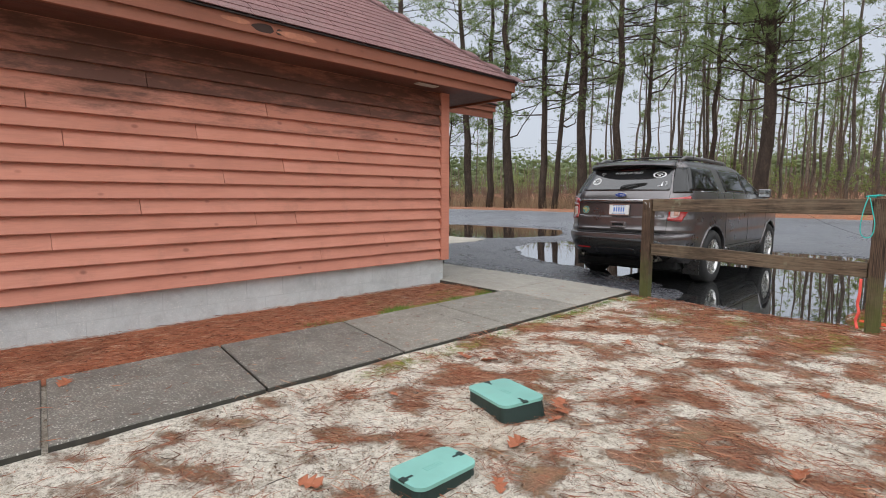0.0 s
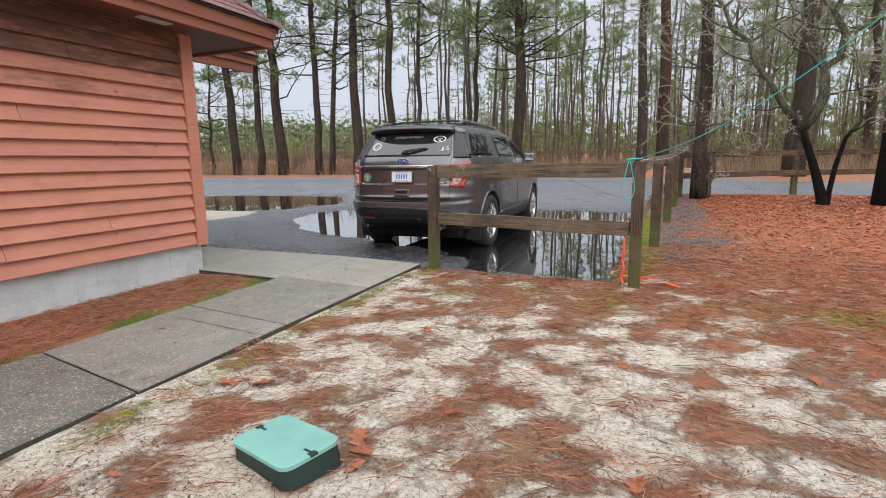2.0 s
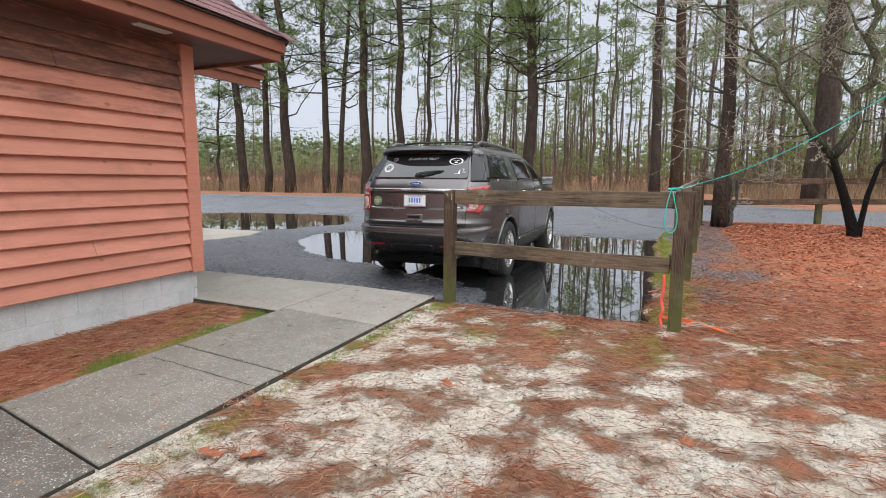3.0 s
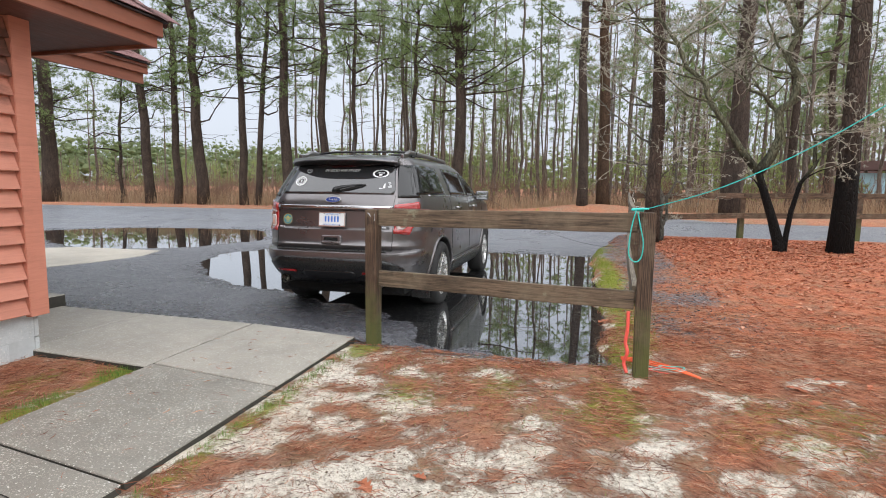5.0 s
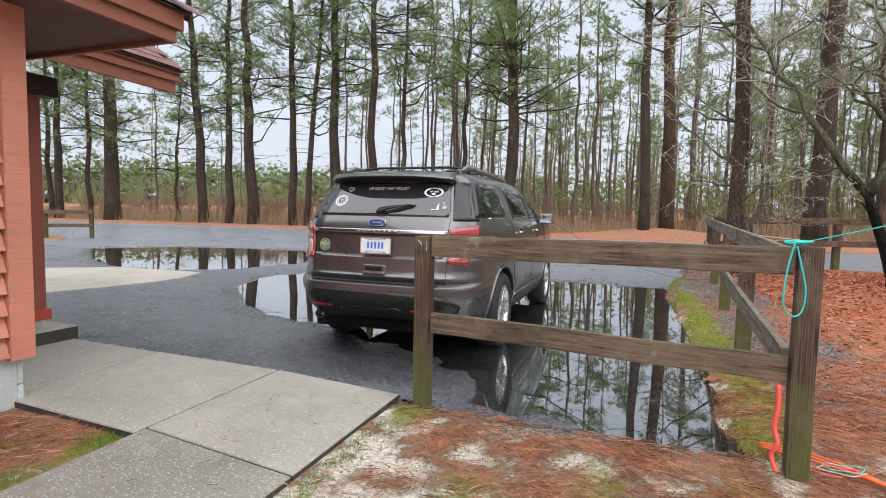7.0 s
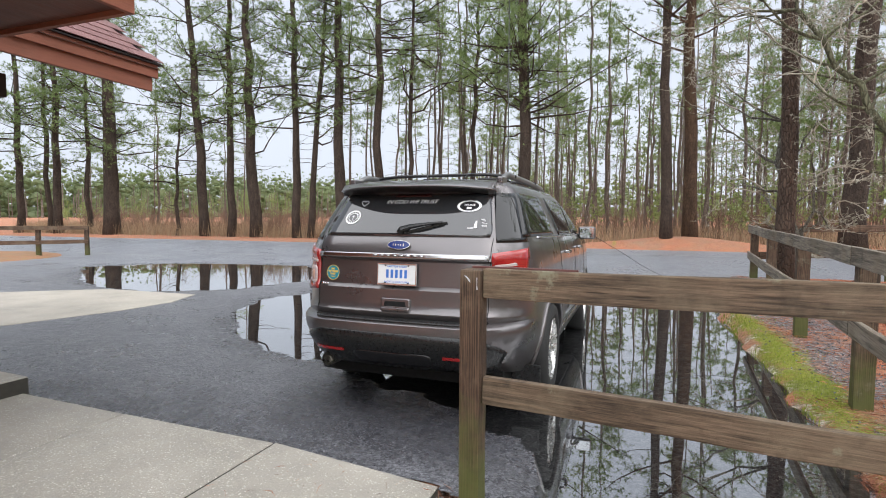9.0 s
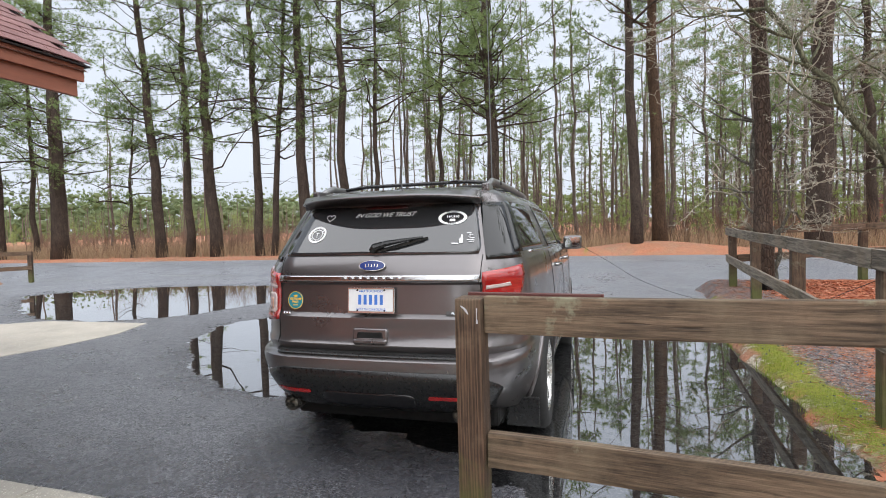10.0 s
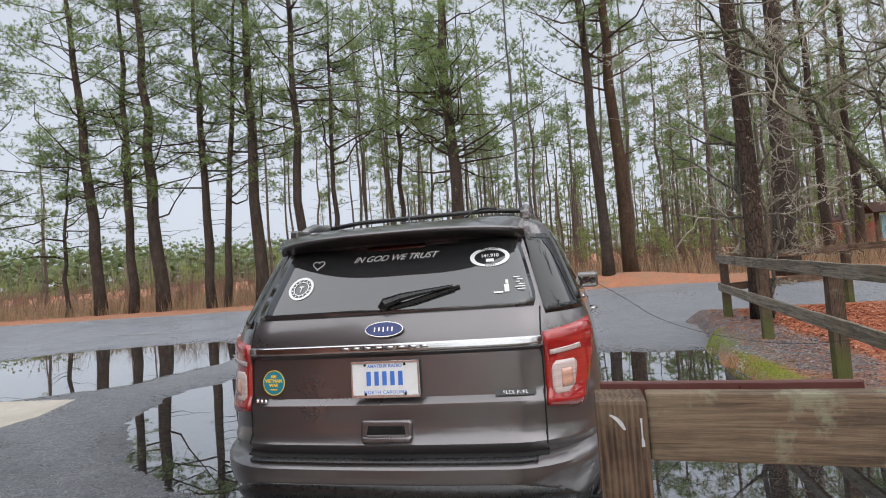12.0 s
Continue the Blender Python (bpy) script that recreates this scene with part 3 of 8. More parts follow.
def sheet(name, xs, ys, height, material, keep=None):
    nx, ny = len(xs), len(ys)
    verts = [(x, y, height(x, y)) for y in ys for x in xs]
    faces = []
    for j in range(ny - 1):
        for i in range(nx - 1):
            if keep is None or keep((xs[i] + xs[i + 1]) / 2, (ys[j] + ys[j + 1]) / 2):
                a = j * nx + i
                faces.append((a, a + 1, a + nx + 1, a + nx))
    return from_lists(name, verts, faces, material, True)


gx = spaced([(-900, -120, 130), (-120, -40, 10), (-40, -12, 1.5), (-12, -1, 0.5), (-1, 10.0, 0.09), (10.0, 16, 0.5), (16, 40, 2.0), (40, 120, 10), (120, 900, 130)])
gy = spaced([(-900, -100, 130), (-100, -12, 8), (-12, -5, 0.5), (-5, 6, 0.09), (6, 12.2, 0.2), (12.2, 26, 0.4), (26, 60, 2), (60, 140, 10), (140, 1000, 140)])
ground = sheet("ground", gx, gy, ground_z, ground_mat)
cov = ground.data.color_attributes.new("cover", 'FLOAT_COLOR', 'POINT')
cover_vals = []


def straw_share(x, y):
    """How thickly the straw lies: 0 bare sand, 1 closed cover, in drifts."""
    drift = noise.fractal(Vector((x * 2.7, y * 3.3, 11.0)), 0.6, 2.1, 5)
    base = 0.445 + 0.125 * smooth01(-1.1, 0.1, y + 0.10 * (x - 3)) * (0.35 + 0.65 * smooth01(2.4, 3.4, x)) + 0.20 * smooth01(0.2, 2.6, y) * smooth01(4.2, 5.6, x) + 0.10 * smooth01(5.0, 7.5, x) - 0.05 * smooth01(-2.6, -4.0, y)
    if x < 1.15 and y < 0.2:
        return 0.92 - 0.25 * smooth01(-2.6, -1.0, y) + 0.2 * drift
    return base + 0.34 * drift * (1 - 0.5 * smooth01(3, 6, y))


for v in ground.data.vertices:
    x, y = v.co.x, v.co.y
    straw = 0.72 if y > far_edge(x) - 0.3 else straw_share(x, y)
    patchy = max(0.0, 0.72 + 1.0 * noise.noise(Vector((x * 2.2, y * 1.3, 7.0))))
    moss = 0.22 + 0.16 * max(0.0, noise.noise(Vector((x * 1.1, y * 1.6, 41.0))) + 0.2) + 0.64 * (0.42 + 0.62 * patchy) * math.exp(-((x - 4.6) / 0.27) ** 2) * smooth01(0.7, 1.4, y) * (1 - smooth01(9, 10.5, y))
    moss += 0.46 * patchy * math.exp(-((y - 0.15) / 0.6) ** 2) * smooth01(2.3, 3.2, x)
    moss += 0.30 * patchy * math.exp(-((x - 7.2) / 1.6) ** 2 - ((y - 1.6) / 1.0) ** 2)
    bed = smooth01(-3.4, -1.4, y) * (1 - smooth01(0.2, 0.5, y))
    moss += (0.62 * max(0.2, patchy) * math.exp(-((x - 0.95) / 0.14) ** 2) + 0.5 * patchy * math.exp(-((x - 0.5) / 0.2) ** 2)) * bed
    moss += 0.42 * patchy * math.exp(-((x - 2.36) / 0.14) ** 2) * smooth01(-4.5, -3, y)
    moss += 0.35 * math.exp(-((x - 2.42) / 0.2) ** 2 - ((y - 0.95) / 0.3) ** 2)
    rag = 0.55 * noise.noise(Vector((x * 1.4, y * 1.1, 21.0)))
    grav = 0.2 + (0.52 + rag) * math.exp(-((x - 4.98 - 0.04 * y) / (0.70 + 0.5 * math.exp(-((y - 3.0) / 1.1) ** 2))) ** 2) * smooth01(1.3, 2.6, y) * (1 - smooth01(11.5, 12.5, y))
    verge_gravel = math.exp(-((x - 4.85) / 0.55) ** 2) * smooth01(5.5, 7.5, y) * (1 - smooth01(11.5, 12.3, y))
    grav += 0.5 * verge_gravel
    moss -= 0.25 * verge_gravel
    grav += 0.55 * math.exp(-((y - 0.98) / 0.16) ** 2) * smooth01(2.1, 2.5, x) * (1 - smooth01(4.0, 4.4, x))
    cover_vals += [straw, moss, grav, 1.0]
cov.data.foreach_set("color", cover_vals)
tagged(ground, "pale sand strewn with red pine straw and moss", "ground", kind="structure")

lx = spaced([(-400, -60, 40), (-60, -14, 2.0), (-14, -3, 0.2), (-3, -1.8, 0.085), (-1.8, 0.4, 0.035), (0.4, 2.2, 0.085), (2.2, 3.6, 0.025), (3.6, 4.3, 0.085), (4.3, 5.2, 0.1), (5.2, 14, 0.6), (14, 60, 4), (60, 400, 40)])
ly = spaced([(1.0, 2.2, 0.025), (2.2, 3.0, 0.06), (3.0, 4.4, 0.035), (4.4, 9.2, 0.085), (9.2, 12, 0.2), (12, 18.4, 0.4)])


def lot_keep(x, y):
    edge = 1.13 + 0.02 * noise.noise(Vector((x * 5, 0, 0)))
    if x > 2.2:
        edge = 1.03 + 0.1 * noise.noise(Vector((x * 2.1, 5, 0)))
    right = lot_right(y) + 0.15
    if y < edge or (y < 11.9 and x > right):
        return False
    return True


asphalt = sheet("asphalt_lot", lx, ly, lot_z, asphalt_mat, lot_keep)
damp_shade = asphalt.data.color_attributes.new("damp_shade", 'FLOAT_COLOR', 'POINT')
damp_shade_vals = []
for v in asphalt.data.vertices:
    x, y = v.co.x, v.co.y
    d = min(outside(p, x, y) for p in PUDDLES) if -14 < x < 6 and y < 14 else 3.0
    n1 = noise.fractal(Vector((x * 0.9, y * 1.5, 17.0)), 0.8, 2.1, 4)
    near_shore = 1 - smooth01(-0.05, 0.55, d + 0.25 * n1)
    along_slab = (1 - smooth01(0.1, 1.1, y - 1.15 + 0.5 * n1)) * (1 - smooth01(1.0, 2.6, x))
    # shade of the parked car, put into the asphalt's colour around its tail
    tail_shade = 1.5 * math.exp(-((x - 1.55) / 1.1) ** 4 - ((y - 2.0) / 0.75) ** 4)
    val = max(0.75 * near_shore, 1.15 * along_slab, min(1.25, tail_shade), 0.28 * smooth01(0.05, 0.4, n1) * (1 - smooth01(6, 11, y)))
    damp_shade_vals += [val, val, val, 1.0]
damp_shade.data.foreach_set("color", damp_shade_vals)
tagged(asphalt, "dark wet asphalt of the parking lot and road", "road", kind="structure")

for poly, words in zip(PUDDLES, ("shallow rain puddle under the parked car mirroring the pines", "shallow rain puddle beside the pale concrete apron")):
    cx = sum(p[0] for p in poly) / len(poly)
    cy = sum(p[1] for p in poly) / len(poly)
    bm = bmesh.new()
    ring = []
    for px, py in poly:
        d = Vector((px - cx, py - cy, 0))
        d = d * (1 + 0.7 / max(0.5, d.length))
        X, Y = cx + d.x, cy + d.y
        if cx > -2:
            X = min(X, 4.8)
            Y = max(Y, 0.55)
        ring.append(bm.verts.new((X, Y, WATER)))
    bm.faces.new(ring)
    bmesh.ops.triangulate(bm, faces=bm.faces[:])
    w = mesh_object("puddle_water", bm, water_mat)
    w.visible_shadow = False
    tagged(w, words, "water", kind="structure")

# thin bleached dashes along the road
line_mat = simple("worn_road_paint", (0.42, 0.43, 0.42), 0.7, vary=0.35, scale=8)
for x0, x1, y in [(-30, -26, 14.2), (-24, -20.5, 14.2), (-18, -13.5, 13.4), (-12.5, -9, 14.4), (-60, 120, 16.9)]:
    bm = bmesh.new()
    n = max(2, int((x1 - x0) / 2))
    row = []
    for i in range(n + 1):
        x = x0 + (x1 - x0) * i / n
        row.append((bm.verts.new((x, y - 0.06, lot_z(x, y) + 0.006)), bm.verts.new((x, y + 0.06, lot_z(x, y) + 0.006))))
    for a, b in zip(row, row[1:]):
        bm.faces.new((a[0], b[0], b[1], a[1]))
    tagged(mesh_object("road_marking", bm, line_mat), "worn pale line painted on the road", "road marking", kind="structure")


# much darker colour for the vertical faces of the slabs
slab_side = simple("slab_side_dark", (0.045, 0.042, 0.034), 0.9, vary=0.5, scale=20, bumpy=0.4)


def slab(name, poly, top, thick, material, label, category="pavement"):
    """A poured slab with worn edges; poly counter-clockwise."""
    bm = bmesh.new()
    vs = [bm.verts.new((x, y, top - thick)) for x, y in poly]
    f = bm.faces.new(vs)
    r = bmesh.ops.extrude_face_region(bm, geom=[f])
    for v in r["geom"]:
        if isinstance(v, bmesh.types.BMVert):
            v.co.z = top
    bmesh.ops.recalc_face_normals(bm, faces=bm.faces[:])
    es = [e for e in bm.edges if e.calc_face_angle(0) > 0.5 and min(v.co.z for v in e.verts) > top - 0.001]
    bmesh.ops.bevel(bm, geom=es, offset=0.009, segments=2, affect='EDGES', profile=0.5)
    bm.normal_update()
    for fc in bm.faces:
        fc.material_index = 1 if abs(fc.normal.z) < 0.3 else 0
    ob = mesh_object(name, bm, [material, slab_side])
    return tagged(ob, label, category, kind="structure")


XL, XR = 1.10, 2.22
# where each joint meets the left and the right edge
joints = [(-9.18, -9.32), (-8.06, -8.2), (-6.94, -7.08), (-5.82, -5.96), (-4.70, -4.85), (-3.59, -3.755), (-2.45, -2.665), (-1.27, -1.43), (-0.06, -0.22), (1.18, 1.03)]
for (a0, a1), (b0, b1) in zip(joints, joints[1:]):
    g = 0.018 if a0 < -4.5 else 0.009 if a0 < -1 else 0.006
    last = b0 > 1
    slab("sidewalk", [(XL, a0 + g), (XR, a1 + g), (XR, b1 - (0 if last else 0.008)), (XL, b0 - (0 if last else 0.008))], 0.0, 0.12, slab_mat if last else walk_mat if a0 < -3 else walk_pale_mat,
         "pale concrete sidewalk slab at the edge of the lot" if last else "damp exposed-aggregate concrete sidewalk slab")
slab("entry_slab", [(-0.168, -0.06), (XL - 0.012, -0.14), (XL - 0.012, 1.17), (-0.186, 1.2)], 0.002, 0.14, slab_mat, "pale concrete slab by the building's corner")
slab("entry_slab", [(-1.35, 0.0), (-0.185, -0.06), (-0.203, 1.2), (-1.35, 1.24)], 0.0, 0.14, slab_mat, "pale concrete slab in front of the porch step")
slab("porch_step", [(-4.5, 0.0), (-1.36, 0.0), (-1.31, 1.27), (-4.5, 1.45)], 0.125, 0.2, slab_mat, "grey concrete step under the porch", "step")
slab("concrete_apron", [(-9.5, 1.3), (-4.8, 2.2), (-4.25, 4.3), (-4.2, 5.3), (-4.55, 6.15), (-6.7, 6.1), (-9.5, 4.0)], -0.032, 0.1, apron_mat, "pale concrete apron beside the wet asphalt")

# hairline cracks across two slabs
crack_mat = simple("crack_dirt", (0.018, 0.016, 0.013), 0.95)
for (xa, ya), (xb, yb), seed in [((XL + 0.1, -1.56), (XR, -1.70), 3)]:
    rng = random.Random(seed)
    bm = bmesh.new()
    prev = None
    for i in range(25):
        t = i / 24
        x, y = xa + (xb - xa) * t, ya + (yb - ya) * t + rng.uniform(-0.006, 0.006)
        wd = 0.0015 + 0.002 * rng.random()
        cur = (bm.verts.new((x, y - wd, 0.0025)), bm.verts.new((x, y + wd, 0.0025)))
        if prev:
            bm.faces.new((prev[0], cur[0], cur[1], prev[1]))
        prev = cur
    tagged(mesh_object("pavement_crack", bm, crack_mat), "dark hairline crack across the sidewalk", "crack", kind="structure")

# ---------------------------------------------------------------- the building
SID0, ROW, N_ROWS = 0.305, 0.1375, 17
WALL_END = -10.5
EAVE_X, EAVE_Y, EAVE_Z = 0.55, 0.84, 2.74
SOFFIT = 2.53

building = empty("building", pose(0, 0, 0), "small park building with salmon lap siding and a hip roof", "building")
bm = bmesh.new()
box(bm, -8.0, -0.022, WALL_END, -0.022, 0.303, SOFFIT + 0.2)
part("wall", bm, paint_mildew_shade, building)
bm = bmesh.new()
box(bm, -7.97, -0.0475, WALL_END + 0.02, -0.05, -0.25, SID0 - 0.002)
part("foundation_core", bm, mortar_mat, building, "grey mortar behind the foundation blocks")
bm = bmesh.new()
v0 = [(-0.02, -0.125), (0.036, -0.125), (0.036, 0.026), (-0.115, 0.026), (-0.115, -0.02), (-0.02, -0.02)]
vs = [bm.verts.new((x, y, 0.285)) for x, y in v0]
f = bm.faces.new(vs)
r = bmesh.ops.extrude_face_region(bm, geom=[f])
for v in r["geom"]:
    if isinstance(v, bmesh.types.BMVert):
        v.co.z = SOFFIT
bmesh.ops.recalc_face_normals(bm, faces=bm.faces[:])
bmesh.ops.bevel(bm, geom=[e for e in bm.edges if abs(e.verts[0].co.z - e.verts[1].co.z) > 1], offset=0.004, segments=2, affect='EDGES')
part("corner_board", bm, paint_trim, building, "salmon painted corner board with a butt joint")

# foundation blocks, two courses above the bed
bx = bmesh.new()
box(bx, -0.05, 0.0, -0.1975, 0.1975, -0.0975, 0.0975, 0.003)
block_mesh = bpy.data.meshes.new("block")
bx.to_mesh(block_mesh)
bx.free()
block_mesh.materials.append(block_mat)
for course in range(2):
    for i in range(26):
        y = -0.245 - 0.4 * i - 0.2 * course
        if y < WALL_END + 0.2:
            continue
        o = new("block", block_mesh)
        o.parent = building
        o.location = (-0.045 + 0.002 * noise.noise(Vector((i, course, 0))), y, 0.195 - 0.2 * course)
bm = bmesh.new()
box(bm, -0.4, -0.046, -0.046, -0.008, 0.105, 0.29, 0.006)
box(bm, -0.4, -0.046, -0.046, -0.008, -0.2, 0.095, 0.006)
part("block", bm, block_mat, building)

# soffit and two-step fascia
bm = bmesh.new()
box(bm, -8.4, EAVE_X - 0.06, WALL_END - 0.3, EAVE_Y - 0.06, SOFFIT, SOFFIT + 0.03)
part("soffit", bm, paint_soffit_shade, building, "brown painted plywood soffit, mildewed, eave shade in its colour")
for nm, inset, z0, z1, th in (("fascia", 0.0, EAVE_Z - 0.145, EAVE_Z - 0.015, 0.03), ("fascia", 0.035, SOFFIT - 0.03, EAVE_Z - 0.14, 0.035)):
    X, Y = EAVE_X - 0.02 - inset, EAVE_Y - 0.02 - inset
    bm = bmesh.new()
    box(bm, X - th, X, WALL_END - 0.3, Y, z0, z1, 0.004)
    part(nm, bm, paint_fascia, building, "weathered painted fascia board along the eave")
    bm = bmesh.new()
    box(bm, -8.4, X - th - 0.001, Y - th, Y - 0.001, z0, z1, 0.004)
    part(nm, bm, paint_fascia, building)
vent = bmesh.new()
box(vent, -0.17, 0.17, -0.045, 0.045, -0.012, 0.0, 0.003)
for i in range(7):
    box(vent, -0.15, 0.15, -0.036 + i * 0.011, -0.031 + i * 0.011, -0.017, -0.011)
vo = part("soffit_vent", vent, vent_mat, building, "pale metal vent in the soffit")
vo.matrix_local = pose(0.27, -0.62, SOFFIT - 0.001, 0, 0, 90)

# the roof's two visible slopes, shingled
SLOPE = ROOF_SLOPE
ang = math.atan(SLOPE)
bm = bmesh.new()
ze, D = EAVE_Z - 0.012, 4.3
a = [bm.verts.new(p) for p in [(EAVE_X, WALL_END - 0.3, ze), (EAVE_X, EAVE_Y, ze), (EAVE_X - D, EAVE_Y - D, ze + D * SLOPE), (EAVE_X - D, WALL_END - 0.3, ze + D * SLOPE),
                               (-9.0 + D, EAVE_Y - D, ze + D * SLOPE), (-9.0, EAVE_Y, ze), (-9.0, WALL_END - 0.3, ze)]]
bm.faces.new((a[0], a[1], a[2], a[3]))
bm.faces.new((a[1], a[5], a[4], a[2]))
bm.faces.new((a[5], a[6], a[3], a[4]))
bm.faces.new((a[0], a[3], a[6]))
bmesh.ops.recalc_face_normals(bm, faces=bm.faces[:])
roof = part("roof", bm, shingle_mat, building, "hip roof of faded red-brown asphalt shingles")
bm = bmesh.new()
box(bm, EAVE_X - 0.12, EAVE_X + 0.012, WALL_END - 0.3, EAVE_Y + 0.012, EAVE_Z - 0.022, EAVE_Z - 0.010)
drip_mat = simple("dark_drip_edge", (0.02, 0.016, 0.015), 0.6)
part("drip_edge", bm, drip_mat, building)


def tab_mesh(name, wdt, dep):
    """One shingle tab: x along the eave, y up the slope."""
    b = bmesh.new()
    box(b, -wdt / 2 + 0.002, wdt / 2 - 0.002, 0.0, dep, 0.0, 0.006)
    for v in b.verts:
        if v.co.y < dep * 0.5:
            v.co.z += 0.008
    me = bpy.data.meshes.new(name)
    b.to_mesh(me)
    b.free()
    me.materials.append(shingle_mat)
    return me


tab = tab_mesh("shingle", 0.305, 0.185)
EXPO = 0.142


def shingle_slope(parent, corner, along, up_h, slope, length, rows, hips, near, stuff_name, lead=0.02):
    """Tabs on one slope: the nearest as pieces, the rest joined. along and up_h are unit directions in plan."""
    a2 = math.atan(slope)
    ux, uy = Vector(along), Vector((up_h[0] * math.cos(a2), up_h[1] * math.cos(a2), math.sin(a2)))
    nz = ux.cross(uy)
    if nz.z < 0:
        nz = -nz
    rest_v, rest_f = [], []
    placed = 0
    for r0 in range(rows):
        up = r0 * EXPO - 0.008
        lim = hips * up * math.cos(a2)
        n = int((length - lim) / 0.305) + 2
        for i in range(n):
            s = lim + lead + 0.305 * i + (0.15 if r0 % 2 else 0.0) + 0.012 * noise.noise(Vector((r0 * 3.3, i * 1.7, 2)))
            if s > length:
                continue
            pos = Vector(corner) + ux * s + uy * up + nz * 0.004
            M = Matrix(((ux.x, uy.x, nz.x, pos.x), (ux.y, uy.y, nz.y, pos.y), (ux.z, uy.z, nz.z, pos.z), (0, 0, 0, 1)))
            if placed < 300 and s < near:
                o = new("shingle", tab)
                o.parent = parent
                o.matrix_world = M
                placed += 1
            else:
                k = len(rest_v)
                rest_v += [M @ v.co for v in tab.vertices]
                rest_f += [tuple(k + q for q in p.vertices) for p in tab.polygons]
    if rest_v:
        ob = from_lists(stuff_name, rest_v, rest_f, shingle_mat, False, parent)
        tagged(ob, kind="stuff")


def hip_caps(parent, corner, d, n):
    """Cap shingles up a hip line."""
    d = Vector(d).normalized()
    side = d.cross(Vector((0, 0, 1))).normalized()
    up = side.cross(d)
    for i in range(n):
        b = bmesh.new()
        L = 0.3
        pts = []
        for t in (0.0, L):
            lift = 0.022 if t == 0 else 0.012
            for s, h in ((-0.13, -0.055), (0, 0.0), (0.13, -0.055)):
                pts.append(b.verts.new(Vector(corner) + d * (i * 0.14 + t - 0.02) + side * s + up * (h + lift)))
        for q in ((0, 1, 4, 3), (1, 2, 5, 4)):
            b.faces.new([pts[k] for k in q])
        r = bmesh.ops.solidify(b, geom=b.faces[:], thickness=0.006)
        mesh_object("hip_shingle", b, shingle_mat, parent)


# ---------------------------------------------------------------- porch roof beyond the corner
P2X, P2Y, P2Z = -1.06, 2.36, 2.81
porch = empty("porch_roof", pose(0, 0, 0), "shingled porch roof with brown fascia over the entry", "roof")
bm = bmesh.new()
S2 = PORCH_SLOPE
D2 = 2.9
q = [bm.verts.new(p) for p in [(P2X, -0.5, P2Z - 0.012), (P2X, P2Y, P2Z - 0.012), (P2X - D2, P2Y, P2Z + D2 * S2), (P2X - D2, -0.5, P2Z + D2 * S2), (P2X - 2 * D2, P2Y, P2Z - 0.012), (P2X - 2 * D2, -0.5, P2Z - 0.012)]]
bm.faces.new((q[0], q[1], q[2], q[3]))
bm.faces.new((q[2], q[4], q[5], q[3]))
bmesh.ops.recalc_face_normals(bm, faces=bm.faces[:])
porch_deck = part("roof_deck", bm, shingle_mat, porch)
for inset, z0, z1, th in ((0.0, P2Z - 0.14, P2Z - 0.015, 0.03), (0.035, P2Z - 0.26, P2Z - 0.135, 0.035)):
    X, Y = P2X - 0.02 - inset, P2Y - 0.02 - inset
    bm = bmesh.new()
    box(bm, X - th, X, 0.03, Y, z0, z1, 0.004)
    part("fascia", bm, paint_fascia, porch)
bm = bmesh.new()
box(bm, P2X - 0.1, P2X + 0.012, 0.03, P2Y + 0.012, P2Z - 0.022, P2Z - 0.010)
part("drip_edge", bm, drip_mat, porch)
bm = bmesh.new()
r4 = [bm.verts.new((v.co.x, v.co.y, v.co.z - 0.05)) for v in porch_deck.data.vertices]
bm.faces.new((r4[0], r4[3], r4[2], r4[1]))
bm.faces.new((r4[2], r4[3], r4[5], r4[4]))
part("roof_boards", bm, paint_soffit_shade, porch, "brown boards under the porch roof")
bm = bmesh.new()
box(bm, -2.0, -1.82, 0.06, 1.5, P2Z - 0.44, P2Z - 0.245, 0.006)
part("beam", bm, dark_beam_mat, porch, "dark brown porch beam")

column = empty("porch_column", pose(-1.92, 1.27, 0.125), "dark red painted porch column on a concrete step", "column")
bm = bmesh.new()
box(bm, -0.07, 0.07, -0.07, 0.07, 0.09, P2Z - 0.44 - 0.125, 0.008)
part("shaft", bm, paint_column, column)
bm = bmesh.new()
box(bm, -0.1, 0.1, -0.1, 0.1, 0.0, 0.11, 0.01)
part("base", bm, painted_wood("column_base_paint", (0.42, 0.07, 0.045)), column, "bright red column base")

# blistered paint on the fascia
bare_wood = simple("bare_dark_wood", (0.035, 0.02, 0.016), 0.9, vary=0.5, scale=25, bumpy=0.3)
primer = simple("exposed_primer", (0.40, 0.165, 0.10), 0.8, vary=0.3, scale=25)
for k, (yc, zc, ry, rz, mat_) in enumerate(PEELS):
    mt = (bare_wood, primer)[mat_]
    bm = bmesh.new()
    ring = []
    for i in range(18):
        a = 2 * math.pi * i / 18
        rr = 1 + 0.35 * noise.noise(Vector((math.cos(a) * 1.3, math.sin(a) * 1.3, k * 3.0)))
        ring.append(bm.verts.new((0, yc + ry * rr * math.cos(a), zc + rz * rr * math.sin(a))))
    fc = bm.faces.new(ring)
    r = bmesh.ops.extrude_face_region(bm, geom=[fc])
    for v in r["geom"]:
        if isinstance(v, bmesh.types.BMVert):
            v.co.x += 0.0015 + 0.0008 * (k % 3)
    bmesh.ops.recalc_face_normals(bm, faces=bm.faces[:])
    pl = part("peeled_patch", bm, mt, building, "patch of peeled paint on the fascia")
    pl.location.x = EAVE_X - 0.0205

